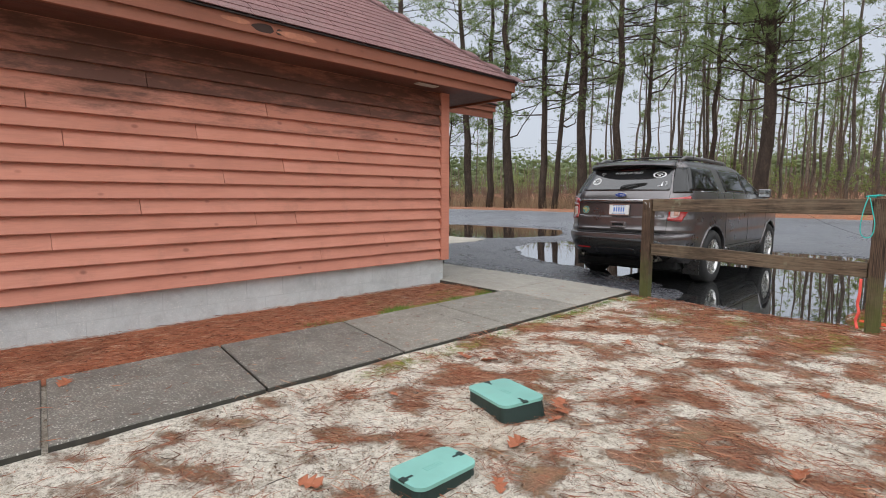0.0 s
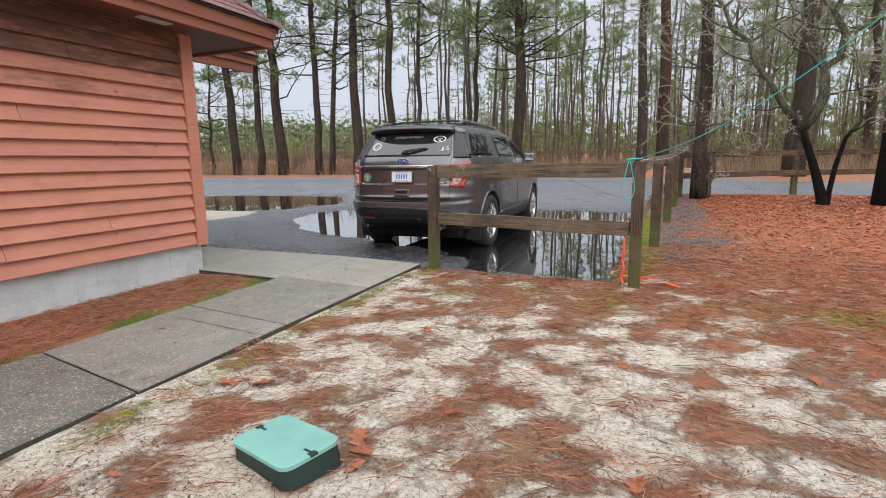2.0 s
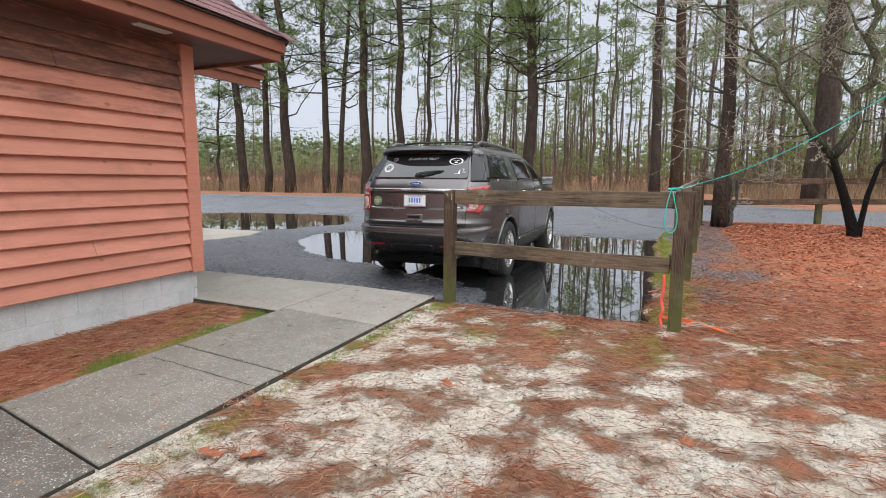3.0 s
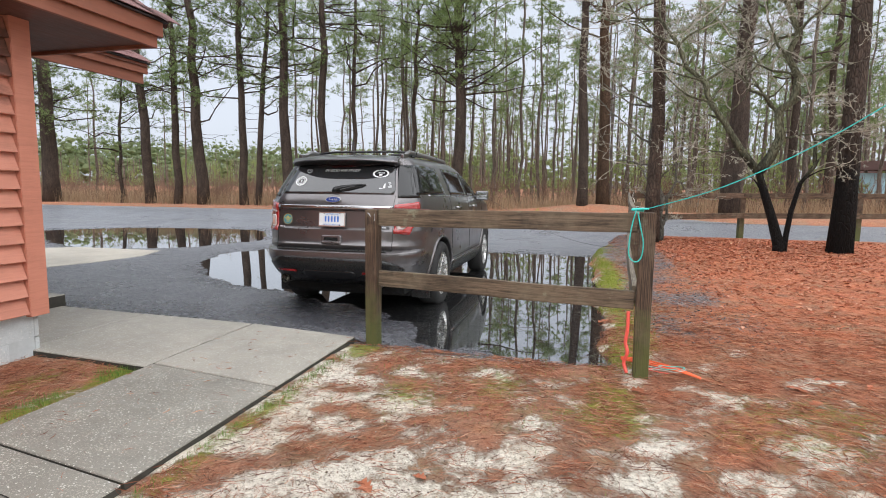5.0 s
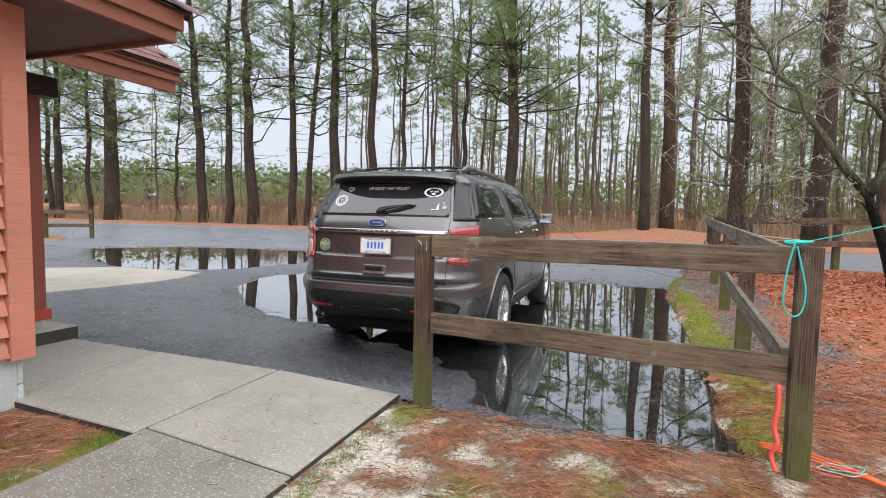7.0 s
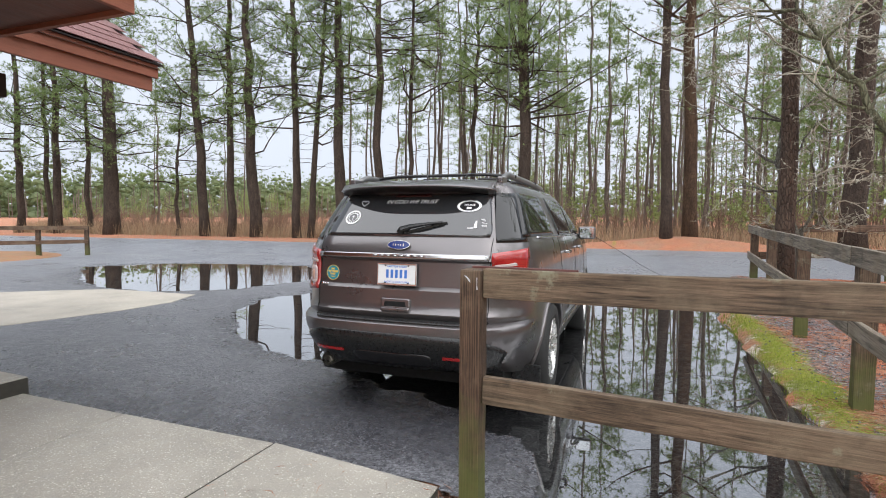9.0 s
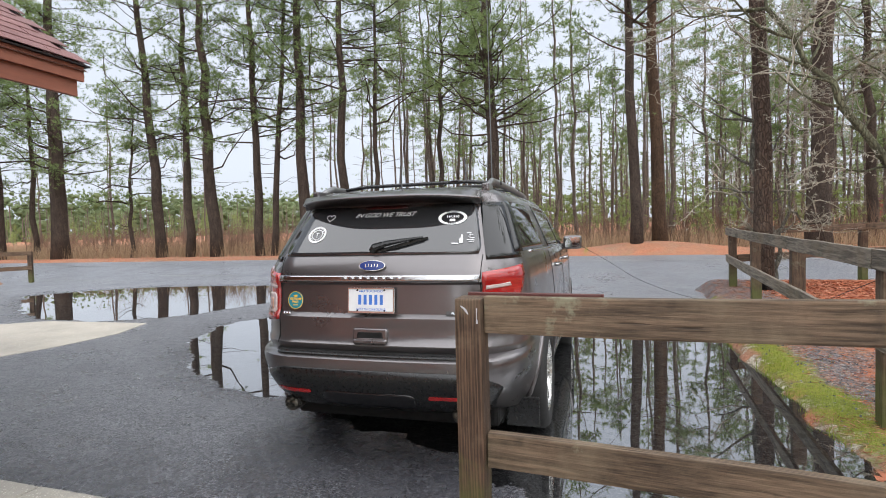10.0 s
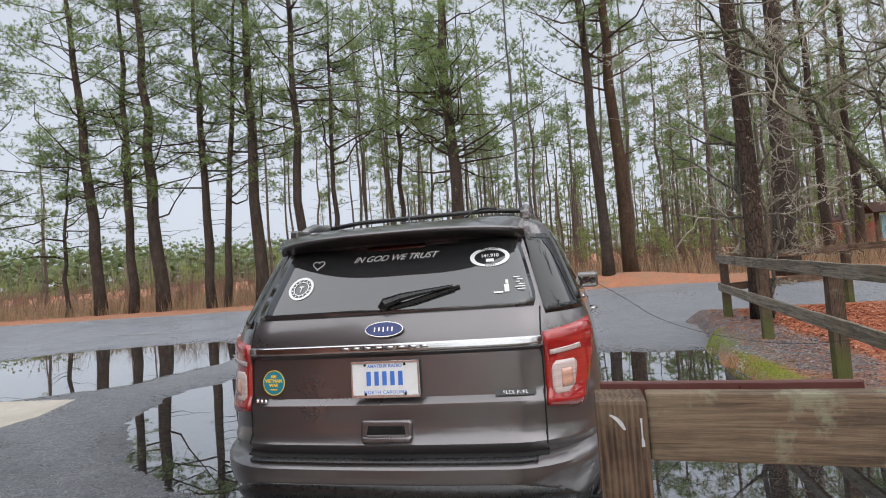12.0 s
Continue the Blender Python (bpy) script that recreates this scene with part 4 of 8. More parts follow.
# ---------------------------------------------------------------- fences
def timber_between(name, a, b, wid, hgt, material, parent, seed):
    """A rail from a to b: wid thick across, hgt high."""
    A, B = Vector(a), Vector(b)
    L = (B - A).length
    bm = rough_box(-wid / 2, wid / 2, 0, L, -hgt / 2, hgt / 2, 0.006, 9, 0.007, seed)
    ob = part(name, bm, material, parent)
    d = (B - A).normalized()
    sx = d.cross(Vector((0, 0, 1))).normalized()
    up = sx.cross(d)
    ob.matrix_local = Matrix(((sx.x, d.x, up.x, A.x), (sx.y, d.y, up.y, A.y), (sx.z, d.z, up.z, A.z), (0, 0, 0, 1)))
    return ob


def fence_post(parent, x, y, z0, z1, wid, dep, turn=0.0, seed=0, material=None):
    H = z1 - z0 + 0.2
    bm = rough_box(-wid / 2, wid / 2, 0, H, -dep / 2, dep / 2, 0.009, 6, 0.006, seed)
    ob = part("post", bm, material or foot_post_mat, parent)
    ob.matrix_local = Matrix.Translation((x, y, z0 - 0.2)) @ pose(0, 0, 0, 90, 0, 0) @ pose(0, 0, 0, 0, turn, 0)
    return ob


fence = empty("wooden_fence", pose(0, 0, 0), "weathered brown two-rail wooden fence beside the lot", "fence")
A = (2.40, 1.02)
B = (4.585, 0.83)
fence_post(fence, A[0] + 0.006, A[1], -0.05, 1.127, 0.104, 0.112, -3, 1)
fence_post(fence, B[0], B[1], -0.06, 1.15, 0.108, 0.10, -3, 2)
dirAB = (Vector((B[0], B[1], 0)) - Vector((A[0], A[1], 0))).normalized()
nAB = Vector((dirAB.y, -dirAB.x, 0))
for za, zb, h, sd in ((1.062, 1.075, 0.14, 3), (0.54, 0.505, 0.135, 4)):
    a = Vector((A[0], A[1], za)) + dirAB * 0.062 - nAB * 0.0
    b = Vector((B[0], B[1], zb)) - dirAB * 0.066 - nAB * 0.0
    timber_between("rail", a, b, 0.045, h, rail_mat, fence, sd)
side_posts = [(4.76, 3.3, 0.05, 1.13), (4.955, 5.7, 0.08, 1.17), (5.12, 8.0, 0.13, 1.22), (5.32, 10.4, 0.22, 1.30)]
for i, (x, y, z0, z1) in enumerate(side_posts):
    fence_post(fence, x, y, z0 - 0.03, z1 - (0.02 if i < 3 else 0.0), 0.13, 0.13, -5, 5 + i)
for z_lo, z_hi, sd in ((1.085, 1.235, 11), (0.55, 0.72, 21)):
    pts = [Vector((4.53, 0.93, z_lo - 0.02))] + [Vector((x - 0.088, y, z_lo + (z_hi - z_lo) * (y / 10.4) ** 1.4)) for x, y, _, _ in side_posts]
    pts[-1] = pts[-1] + Vector((0.0, 0.08, 0))
    for k in range(len(pts) - 1):
        timber_between("rail", pts[k] + (pts[k + 1] - pts[k]).normalized() * 0.003, pts[k + 1], 0.04, 0.14, grey_rail_mat, fence, sd + k)

back_fence = empty("wooden_fence", pose(0, 0, 0), "dark weathered two-rail fence along the road", "fence")
backs = [(8.2, 12.3, 0.27), (11.1, 12.9, 0.29), (14.0, 13.5, 0.31), (16.9, 14.1, 0.34), (19.8, 14.7, 0.37)]
for i, (x, y, z0) in enumerate(backs):
    fence_post(back_fence, x, y, z0 - 0.03, z0 + 1.06, 0.13, 0.13, 14, 30 + i)
for h, sd in ((0.98, 40), (0.46, 50)):
    pts = [Vector((5.4, 10.42, 0.25 + h))] + [Vector((x, y - 0.085, z0 + h)) for x, y, z0 in backs]
    for k in range(len(pts) - 1):
        timber_between("rail", pts[k] + (pts[k + 1] - pts[k]).normalized() * 0.003, pts[k + 1], 0.04, 0.14, post_mat, back_fence, sd + k)

far_fence = empty("wooden_fence", pose(0, 0, 0), "low two-rail wooden fence across the lot", "fence")
fars = [(-16.6, 12.84), (-17.25, 11.5), (-18.6, 9.05), (-19.9, 6.65)]
for i, (x, y) in enumerate(fars):
    fence_post(far_fence, x, y, -0.02, 1.08, 0.13, 0.13, 28, 60 + i)
for h, sd in ((1.02, 70), (0.5, 80)):
    for k in range(len(fars) - 1):
        timber_between("rail", Vector((fars[k][0] + 0.09, fars[k][1] - 0.02, h)), Vector((fars[k + 1][0] + 0.09, fars[k + 1][1] - 0.02, h)), 0.04, 0.14, post_mat, far_fence, sd + k)

# brown panel hung behind the near rail
sign = empty("parking_sign", pose(0, 0, 0), "narrow dark red-brown panel fixed behind the fence rail", "sign")
bm = bmesh.new()
box(bm, 0, 0.53, -0.006, 0.006, 0, 0.135, 0.005)
sp = part("panel", bm, simple("brown_sign_paint", (0.10, 0.035, 0.03), 0.35, bumpy=0.05), sign)
sign_m = Matrix.Translation(Vector((A[0] - 0.027, A[1] + 0.085, 1.002))) @ pose(0, 0, 0, 0, 0, math.degrees(math.atan2(dirAB.y, dirAB.x)))
sp.matrix_local = sign_m
for dx in (0.12, 0.36):
    bm = bmesh.new()
    box(bm, dx - 0.015, dx + 0.015, -0.05, -0.006, 0.03, 0.10, 0.003)
    br = part("bracket", bm, simple("galvanised_bracket", (0.3, 0.3, 0.3), 0.4, 0.9), sign)
    br.matrix_local = sign_m

# peeled scraps of white tape on the near post
white_tape = simple("white_tape", (0.42, 0.43, 0.45), 0.35, vary=0.3, scale=90)
bm = bmesh.new()
rng = random.Random(4)
for i in range(10):
    a = 0.2 + 1.25 * i / 9
    r0, w0 = 0.05, 0.004 + 0.006 * math.sin(i / 9 * math.pi) + 0.003 * rng.random()
    bm.verts.new((-0.03 + r0 * math.sin(a), 0, r0 * math.cos(a) - 0.05))
    bm.verts.new((-0.03 + (r0 - w0) * math.sin(a), -0.0006, (r0 - w0) * math.cos(a) - 0.05))
bm.verts.ensure_lookup_table()
for i in range(9):
    bm.faces.new((bm.verts[2 * i], bm.verts[2 * i + 2], bm.verts[2 * i + 3], bm.verts[2 * i + 1]))
tape = mesh_object("tape_scrap", bm, white_tape)
tape.matrix_world = pose(A[0] - 0.006, A[1] - 0.065, 1.102, 0, 0, -3) @ Matrix.Scale(0.75, 4)
tagged(tape, "torn curl of white tape on the fence post", "tape")
bm = bmesh.new()
for i in range(7):
    w0 = 0.002 + 0.005 * rng.random()
    bm.verts.new((-w0 / 2, 0, -i * 0.014))
    bm.verts.new((w0, 0, -i * 0.014))
bm.verts.ensure_lookup_table()
for i in range(6):
    bm.faces.new((bm.verts[2 * i], bm.verts[2 * i + 2], bm.verts[2 * i + 3], bm.verts[2 * i + 1]))
tape = mesh_object("tape_scrap", bm, white_tape)
tape.matrix_world = pose(A[0] + 0.04, A[1] - 0.064, 1.092, 0, 0, -3) @ Matrix.Scale(0.7, 4)
tagged(tape, "thin white tape sliver on the fence post", "tape")

# cords on the corner post
teal = simple("teal_cord", (0.03, 0.5, 0.45), 0.5, vary=0.2, scale=200)
orange = simple("orange_cord", (0.85, 0.13, 0.04), 0.5, vary=0.15, scale=120)
coral = simple("coral_strap", (0.85, 0.11, 0.085), 0.6, vary=0.15, scale=150)
black_wire = simple("black_wire", (0.02, 0.02, 0.022), 0.5)
bx_, by_ = B
loop = cord("teal_rope", [(bx_ - 0.09, by_ - 0.09, 1.17), (bx_ - 0.115, by_ - 0.10, 1.06), (bx_ - 0.13, by_ - 0.11, 0.93), (bx_ - 0.125, by_ - 0.11, 0.845), (bx_ - 0.085, by_ - 0.11, 0.805), (bx_ - 0.045, by_ - 0.10, 0.835),
                          (bx_ - 0.035, by_ - 0.10, 0.94), (bx_ - 0.06, by_ - 0.1, 1.06), (bx_ - 0.08, by_ - 0.09, 1.155)], 0.0042, teal)
tagged(loop, "teal cord loop hanging from the corner fence post", "rope")
knot = cord("teal_rope", [(bx_ - 0.095, by_ - 0.085, 1.172), (bx_ - 0.02, by_ - 0.09, 1.178), (bx_ - 0.01, by_ + 0.02, 1.176), (bx_ - 0.09, by_ + 0.06, 1.172), (bx_ - 0.11, by_ - 0.05, 1.168), (bx_ - 0.04, by_ - 0.085, 1.165)], 0.007, teal)
tagged(knot, "teal cord knotted round the corner fence post", "rope")
# curve shaped to fit the camera's view; the upper end hangs free, unseen
guy_pts = [(bx_ - 0.02, by_ + 0.02, 1.172)] + [(bx_ + 0.906 * s, by_ - 0.423 * s, 1.17 + 0.26 * s + 0.18 * s * s) for s in (0.5, 1.1, 1.8, 2.6, 3.5, 4.5, 5.5)]
guy = cord("teal_rope", guy_pts, 0.0032, teal)
tagged(guy, "thin teal cord rising from the fence post and out of view", "rope")
pale_fibre = simple("pale_cord_fibre", (0.5, 0.5, 0.45), 0.7)
span = cord("pale_cord", [(bx_, by_ + 0.02, 1.176), (4.7, 3.3, 1.15), (4.93, 5.7, 1.17), (5.1, 8.0, 1.215), (5.32, 10.38, 1.305)], 0.004, pale_fibre)
tagged(span, "thin pale cord stretched along the fence tops", "rope")
strap_pts = [(bx_ - 0.105, by_ - 0.03, 0.43), (bx_ - 0.105, by_ - 0.035, 0.3), (bx_ - 0.115, by_ - 0.03, 0.2), (bx_ - 0.1, by_ - 0.05, 0.13), (bx_ - 0.12, by_ - 0.03, 0.05), (bx_ - 0.1, by_ - 0.06, -0.02)]
strap = cord("coral_strap", strap_pts, 0.0125, coral)
tagged(strap, "coral webbing strap hanging down the fence post", "strap")
for k, (dy, dz) in enumerate(((0.0, 0.0), (0.05, 0.0), (0.1, 0.0))):
    c = cord("orange_rope", [(bx_ - 0.12, by_ + 0.20 + dy * 0.6, 0.0), (bx_ + 0.05, by_ + 0.12 + dy, 0.005), (bx_ + 0.25, by_ + 0.03 + dy * 0.7, 0.0), (bx_ + 0.40, by_ - 0.06 + dy * 0.2, -0.015)], 0.0065, orange)
    tagged(c, "bright orange rope bundle lying on pine straw", "rope", "rope bundle")
for k in range(3):
    pts = [(bx_ + 0.17 + (0.10 + 0.03 * math.sin(2.3 * a + k)) * math.cos(a + k) + 0.02 * k, by_ + 0.0 + (0.05 + 0.02 * math.sin(1.7 * a)) * math.sin(a + k), 0.005 + 0.01 * k) for a in [i * 0.7 for i in range(8 + k)]]
    tagged(cord("thin_cord", pts, 0.0026, (coral, pale_fibre, teal)[k]), "loose coil of thin cord on the pine straw", "rope", "rope coils")

wire = cord("antenna_wire", [(2.62, 5.05, 1.22), (2.95, 5.4, 1.0), (3.35, 5.9, 0.72), (3.9, 6.1, 0.5), (4.5, 5.75, 0.42), (4.87, 5.1, 0.55), (4.9, 4.3, 0.78), (4.95, 3.7, 0.98)], 0.0028, black_wire)
tagged(wire, "thin black cable slung from the car to the fence", "cable")

# ---------------------------------------------------------------- valve boxes in the sand
box_green = simple("green_lid_plastic", (0.2, 0.43, 0.375), 0.42, vary=0.14, scale=9, bumpy=0.15)
box_dark = simple("black_green_plastic", (0.012, 0.03, 0.026), 0.5)


def rounded_rect(bm, lx_, ly_, r, z0, z1, taper=0.0, seg=5):
    rings = []
    for z, grow in ((z0, taper), (z1, 0.0)):
        ring = []
        for cx, cy, a0 in ((lx_ - r, ly_ - r, 0), (-lx_ + r, ly_ - r, 90), (-lx_ + r, -ly_ + r, 180), (lx_ - r, -ly_ + r, 270)):
            for i in range(seg + 1):
                t = radians(a0 + 90 * i / seg)
                ring.append(bm.verts.new((cx + (r + grow) * math.cos(t), cy + (r + grow) * math.sin(t), z)))
        rings.append(ring)
    n = len(rings[0])
    for i in range(n):
        bm.faces.new((rings[0][i], rings[0][(i + 1) % n], rings[1][(i + 1) % n], rings[1][i]))
    bm.faces.new(rings[1])
    bm.faces.new(rings[0][::-1])


def valve_box(m, lx_, ly_, h, label):
    ob = empty("valve_box", m, label, "valve box", "valve boxes")
    b = bmesh.new()
    rounded_rect(b, lx_ - 0.006, ly_ - 0.006, 0.045, -0.12, h - 0.016, 0.02)
    part("body", b, box_dark, ob)
    b = bmesh.new()
    rounded_rect(b, lx_, ly_, 0.05, h - 0.016, h)
    es = [e for e in b.edges if e.calc_face_angle(0) > 0.8]
    bmesh.ops.bevel(b, geom=es, offset=0.004, segments=2, affect='EDGES')
    lid = part("lid", b, box_green, ob, "faded teal-green plastic lid")
    for sx in (-1, 1):
        b = bmesh.new()
        box(b, sx * lx_ * 0.82 - 0.028, sx * lx_ * 0.82 + 0.028, -0.006, 0.006, h - 0.004, h + 0.0012)
        box(b, sx * (lx_ - 0.012) - 0.014, sx * (lx_ - 0.012) + 0.014, -0.018, 0.018, h - 0.008, h + 0.0015, 0.002)
        part("lid_slot", b, box_dark, lid, "dark finger slot in the lid")
    for i in range(3):
        b = bmesh.new()
        box(b, -0.05, 0.05, -0.012 + i * 0.011, -0.007 + i * 0.011, h, h + 0.0012)
        part("marking", b, box_green, lid)
    return ob


valve_box(pose(3.345, -2.86, -0.04, 3, -4, -20), 0.215, 0.138, 0.085, "raised green plastic valve box tilted in the sand")
valve_box(pose(3.63, -3.71, -0.045, 1, 2, 91), 0.18, 0.105, 0.065, "low green plastic valve box sunk in the sand")

# ---------------------------------------------------------------- the parked car
def car_paint():
    m, nt, b = nodes_of("car_paint")
    v = coords(nt)
    dirt = noise_tex(nt, v, 2.6, 6, 0.65)
    flake = noise_tex(nt, v, 1400.0, 2)
    c = ramp(nt, flake, [(0.3, (0.088, 0.081, 0.083)), (0.7, (0.172, 0.159, 0.163))])
    c = blend(nt, ramp(nt, dirt, [(0.5, (0,)), (0.8, (0.3,))]), c, (0.11, 0.1, 0.088))
    setc(nt, b, c, ramp(nt, dirt, [(0.35, (0.26,)), (0.7, (0.38,))]), 0.75)
    b.inputs["Coat Weight"].default_value = 0.9
    nt.links.new(ramp(nt, dirt, [(0.4, (0.04,)), (0.7, (0.16,))]), b.inputs["Coat Roughness"])
    return m


def dark_glass(name, tint, rough=0.02):
    m, nt, b = nodes_of(name)
    film = noise_tex(nt, coords(nt), 1.6, 4)
    setc(nt, b, tint, ramp(nt, film, [(0.4, (rough,)), (0.75, (rough + 0.05,))]), 0.0, 0.5)
    b.inputs["IOR"].default_value = 1.55
    return m


paint_car = car_paint()
privacy_glass = dark_glass("privacy_glass", (0.006, 0.0065, 0.007))
gate_glass = dark_glass("tailgate_glass", (0.022, 0.023, 0.025), 0.02)
gate_glass.node_tree.nodes["Principled BSDF"].inputs["IOR"].default_value = 1.85
black_plastic = simple("black_plastic", (0.009, 0.0095, 0.01), 0.3, vary=0.2, scale=60, bumpy=0.05)
gloss_black = simple("gloss_black", (0.008, 0.008, 0.009), 0.12)
rubber = simple("tyre_rubber", (0.018, 0.018, 0.018), 0.75, bumpy=0.1)
chrome = simple("chrome", (0.48, 0.48, 0.49), 0.18, 1.0, vary=0.04)
alloy = simple("alloy_wheel", (0.55, 0.55, 0.54), 0.28, 0.85)
steel_dark = simple("exhaust_steel", (0.35, 0.33, 0.3), 0.3, 0.9)
# near-black that stands for deep shade in hollows and under the car
shade_mat = simple("shade_black", (0.002, 0.002, 0.002), 0.9)
white_vinyl = simple("white_vinyl", (0.78, 0.79, 0.8), 0.55)
grey_seam = simple("panel_gap", (0.006, 0.006, 0.006), 0.9)


def lens_mat(name, color, rough=0.08):
    m, nt, b = nodes_of(name)
    ridg = noise_tex(nt, coords(nt, (1, 1, 30)), 6, 2)
    c = ramp(nt, ridg, [(0.3, tuple(x * 0.75 for x in color)), (0.7, tuple(min(1, x * 1.2) for x in color))])
    setc(nt, b, c, rough)
    b.inputs["Coat Weight"].default_value = 1.0
    b.inputs["Coat Roughness"].default_value = 0.03
    return m


red_lens = lens_mat("red_lens", (0.30, 0.010, 0.010))
smoked_red = simple("smoked_red_lens", (0.035, 0.004, 0.004), 0.12, vary=0.05, scale=30)
deep_red = lens_mat("deep_red_lens", (0.16, 0.01, 0.01))
clear_lens = lens_mat("clear_lens", (0.5, 0.40, 0.38))
amber_bulb = lens_mat("amber_bulb", (0.5, 0.27, 0.2))

CAR = empty("parked_suv", pose(CAR_X, CAR_Y, CAR_Z, 0, 0, CAR_YAW), "dark grey sport utility vehicle parked in a rain puddle", "car")

# height, half width, rear, front, rear corner radius, front corner radius
RINGS = [
    (0.29, 0.88, 0.30, 4.70, 0.28, 0.35), (0.38, 0.94, 0.11, 4.88, 0.34, 0.45), (0.46, 0.965, 0.04, 4.95, 0.38, 0.5), (0.56, 0.985, 0.012, 4.99, 0.40, 0.55),
    (0.66, 0.992, 0.0, 5.0, 0.40, 0.55), (0.715, 0.992, 0.004, 5.0, 0.40, 0.55), (0.735, 0.99, 0.03, 5.0, 0.40, 0.55), (0.75, 0.988, 0.10, 4.99, 0.38, 0.55), (0.775, 0.988, 0.085, 4.99, 0.38, 0.55), (0.795, 0.988, 0.082, 4.99, 0.38, 0.55), (0.82, 0.989, 0.106, 4.99, 0.38, 0.55), (0.90, 0.99, 0.114, 4.98, 0.37, 0.55), (0.935, 0.99, 0.112, 4.975, 0.37, 0.55), (0.955, 0.989, 0.114, 4.97, 0.37, 0.55),
    (0.98, 0.988, 0.142, 4.965, 0.36, 0.55), (1.08, 0.98, 0.15, 4.93, 0.35, 0.55), (1.155, 0.972, 0.156, 4.86, 0.34, 0.55), (1.172, 0.97, 0.138, 4.84, 0.34, 0.55), (1.22, 0.962, 0.150, 4.55, 0.33, 0.6),
    (1.26, 0.952, 0.165, 4.2, 0.32, 0.55), (1.30, 0.938, 0.185, 3.92, 0.31, 0.5), (1.34, 0.922, 0.21, 3.78, 0.30, 0.45), (1.42, 0.89, 0.265, 3.55, 0.29, 0.4), (1.50, 0.858, 0.325, 3.33, 0.28, 0.35), (1.58, 0.826, 0.385, 3.11, 0.27, 0.3),
    (1.66, 0.79, 0.45, 2.88, 0.26, 0.28), (1.70, 0.765, 0.43, 2.74, 0.25, 0.25), (1.735, 0.73, 0.44, 2.62, 0.25, 0.25), (1.765, 0.66, 0.52, 2.45, 0.25, 0.25), (1.785, 0.5, 0.72, 2.2, 0.25, 0.25)]
ZS = [r[0] for r in RINGS]


def ring_at(z):
    z = min(max(z, ZS[0]), ZS[-1])
    for i in range(len(ZS) - 1):
        if z <= ZS[i + 1]:
            t = (z - ZS[i]) / (ZS[i + 1] - ZS[i])
            return [RINGS[i][k] * (1 - t) + RINGS[i + 1][k] * t for k in range(1, 6)]
    return list(RINGS[-1][1:])


def skin(s, z):
    """A point of the body: s runs from the middle of the rear (0) past the corner (1 to 2), the flank (2 to 3), the front corner (3 to 4), to the middle of the front (5); minus on the left."""
    sg = -1 if s < 0 else 1
    s = abs(s)
    w, r, f, rc, fc = ring_at(z)
    bow = 0.05
    if s <= 1:
        x = s * (w - rc)
        p = (x, r)
    elif s <= 2:
        t = (s - 1) * math.pi / 2
        p = (w - rc + rc * math.sin(t), r + rc - rc * math.cos(t))
    elif s <= 3:
        p = (w, (r + rc) + (s - 2) * ((f - fc) - (r + rc)))
    elif s <= 4:
        t = (s - 3) * math.pi / 2
        p = (w - fc + fc * math.cos(t), f - fc + fc * math.sin(t))
    else:
        p = ((w - fc) * (5 - s), f)
    x, y = p
    if y < 1.2:
        y += bow * (x / w) ** 2 * (1 if s <= 2 else max(0, 1 - (y - (r + rc)) / 0.6))
    if y < 1.7:
        x *= 1 - 0.105 * ((1.7 - y) / 1.7) ** 1.4
    if y > 3.0:
        x -= 0.07 * ((y - 3.0) / 2.0) ** 2 * (1 if x > 0 else 0)
    # the bumper's lower corners tuck in
    if z < 0.68 and y < 0.9:
        x *= 1 - 0.11 * smooth01(0.68, 0.34, z) * (1 - smooth01(0.25, 0.8, y))
    # the tail's underside sweeps up behind the wheels
    if z < 0.75 and y < 1.0:
        z = 0.75 - (0.75 - z) * (1 - 0.10 * (1 - smooth01(0.35, 0.9, y)))
    return Vector((sg * x, y, z))


def s_of_x(x, z):
    w, r, f, rc, fc = ring_at(z)
    sg = -1 if x < 0 else 1
    x = abs(x)
    if x <= w - rc:
        return sg * x / (w - rc)
    return sg * (1 + math.asin(min(1, (x - (w - rc)) / rc)) / (math.pi / 2))


def s_of_y(y, z, side=1):
    w, r, f, rc, fc = ring_at(z)
    y0, y1 = r + rc, f - fc
    if y < y0:
        return side * (1 + math.acos(min(1, max(0, (y0 - y) / rc))) / (math.pi / 2))
    return side * min(3.0, 2 + (y - y0) / (y1 - y0))


def normal_at(s, z):
    a = skin(s + 0.01, z) - skin(s - 0.01, z)
    b = skin(s, z + 0.008) - skin(s, z - 0.008)
    n = a.cross(b).normalized()
    c = skin(s, z) - Vector((0, 2.4, 1.0))
    return n if n.dot(c) > 0 else -n


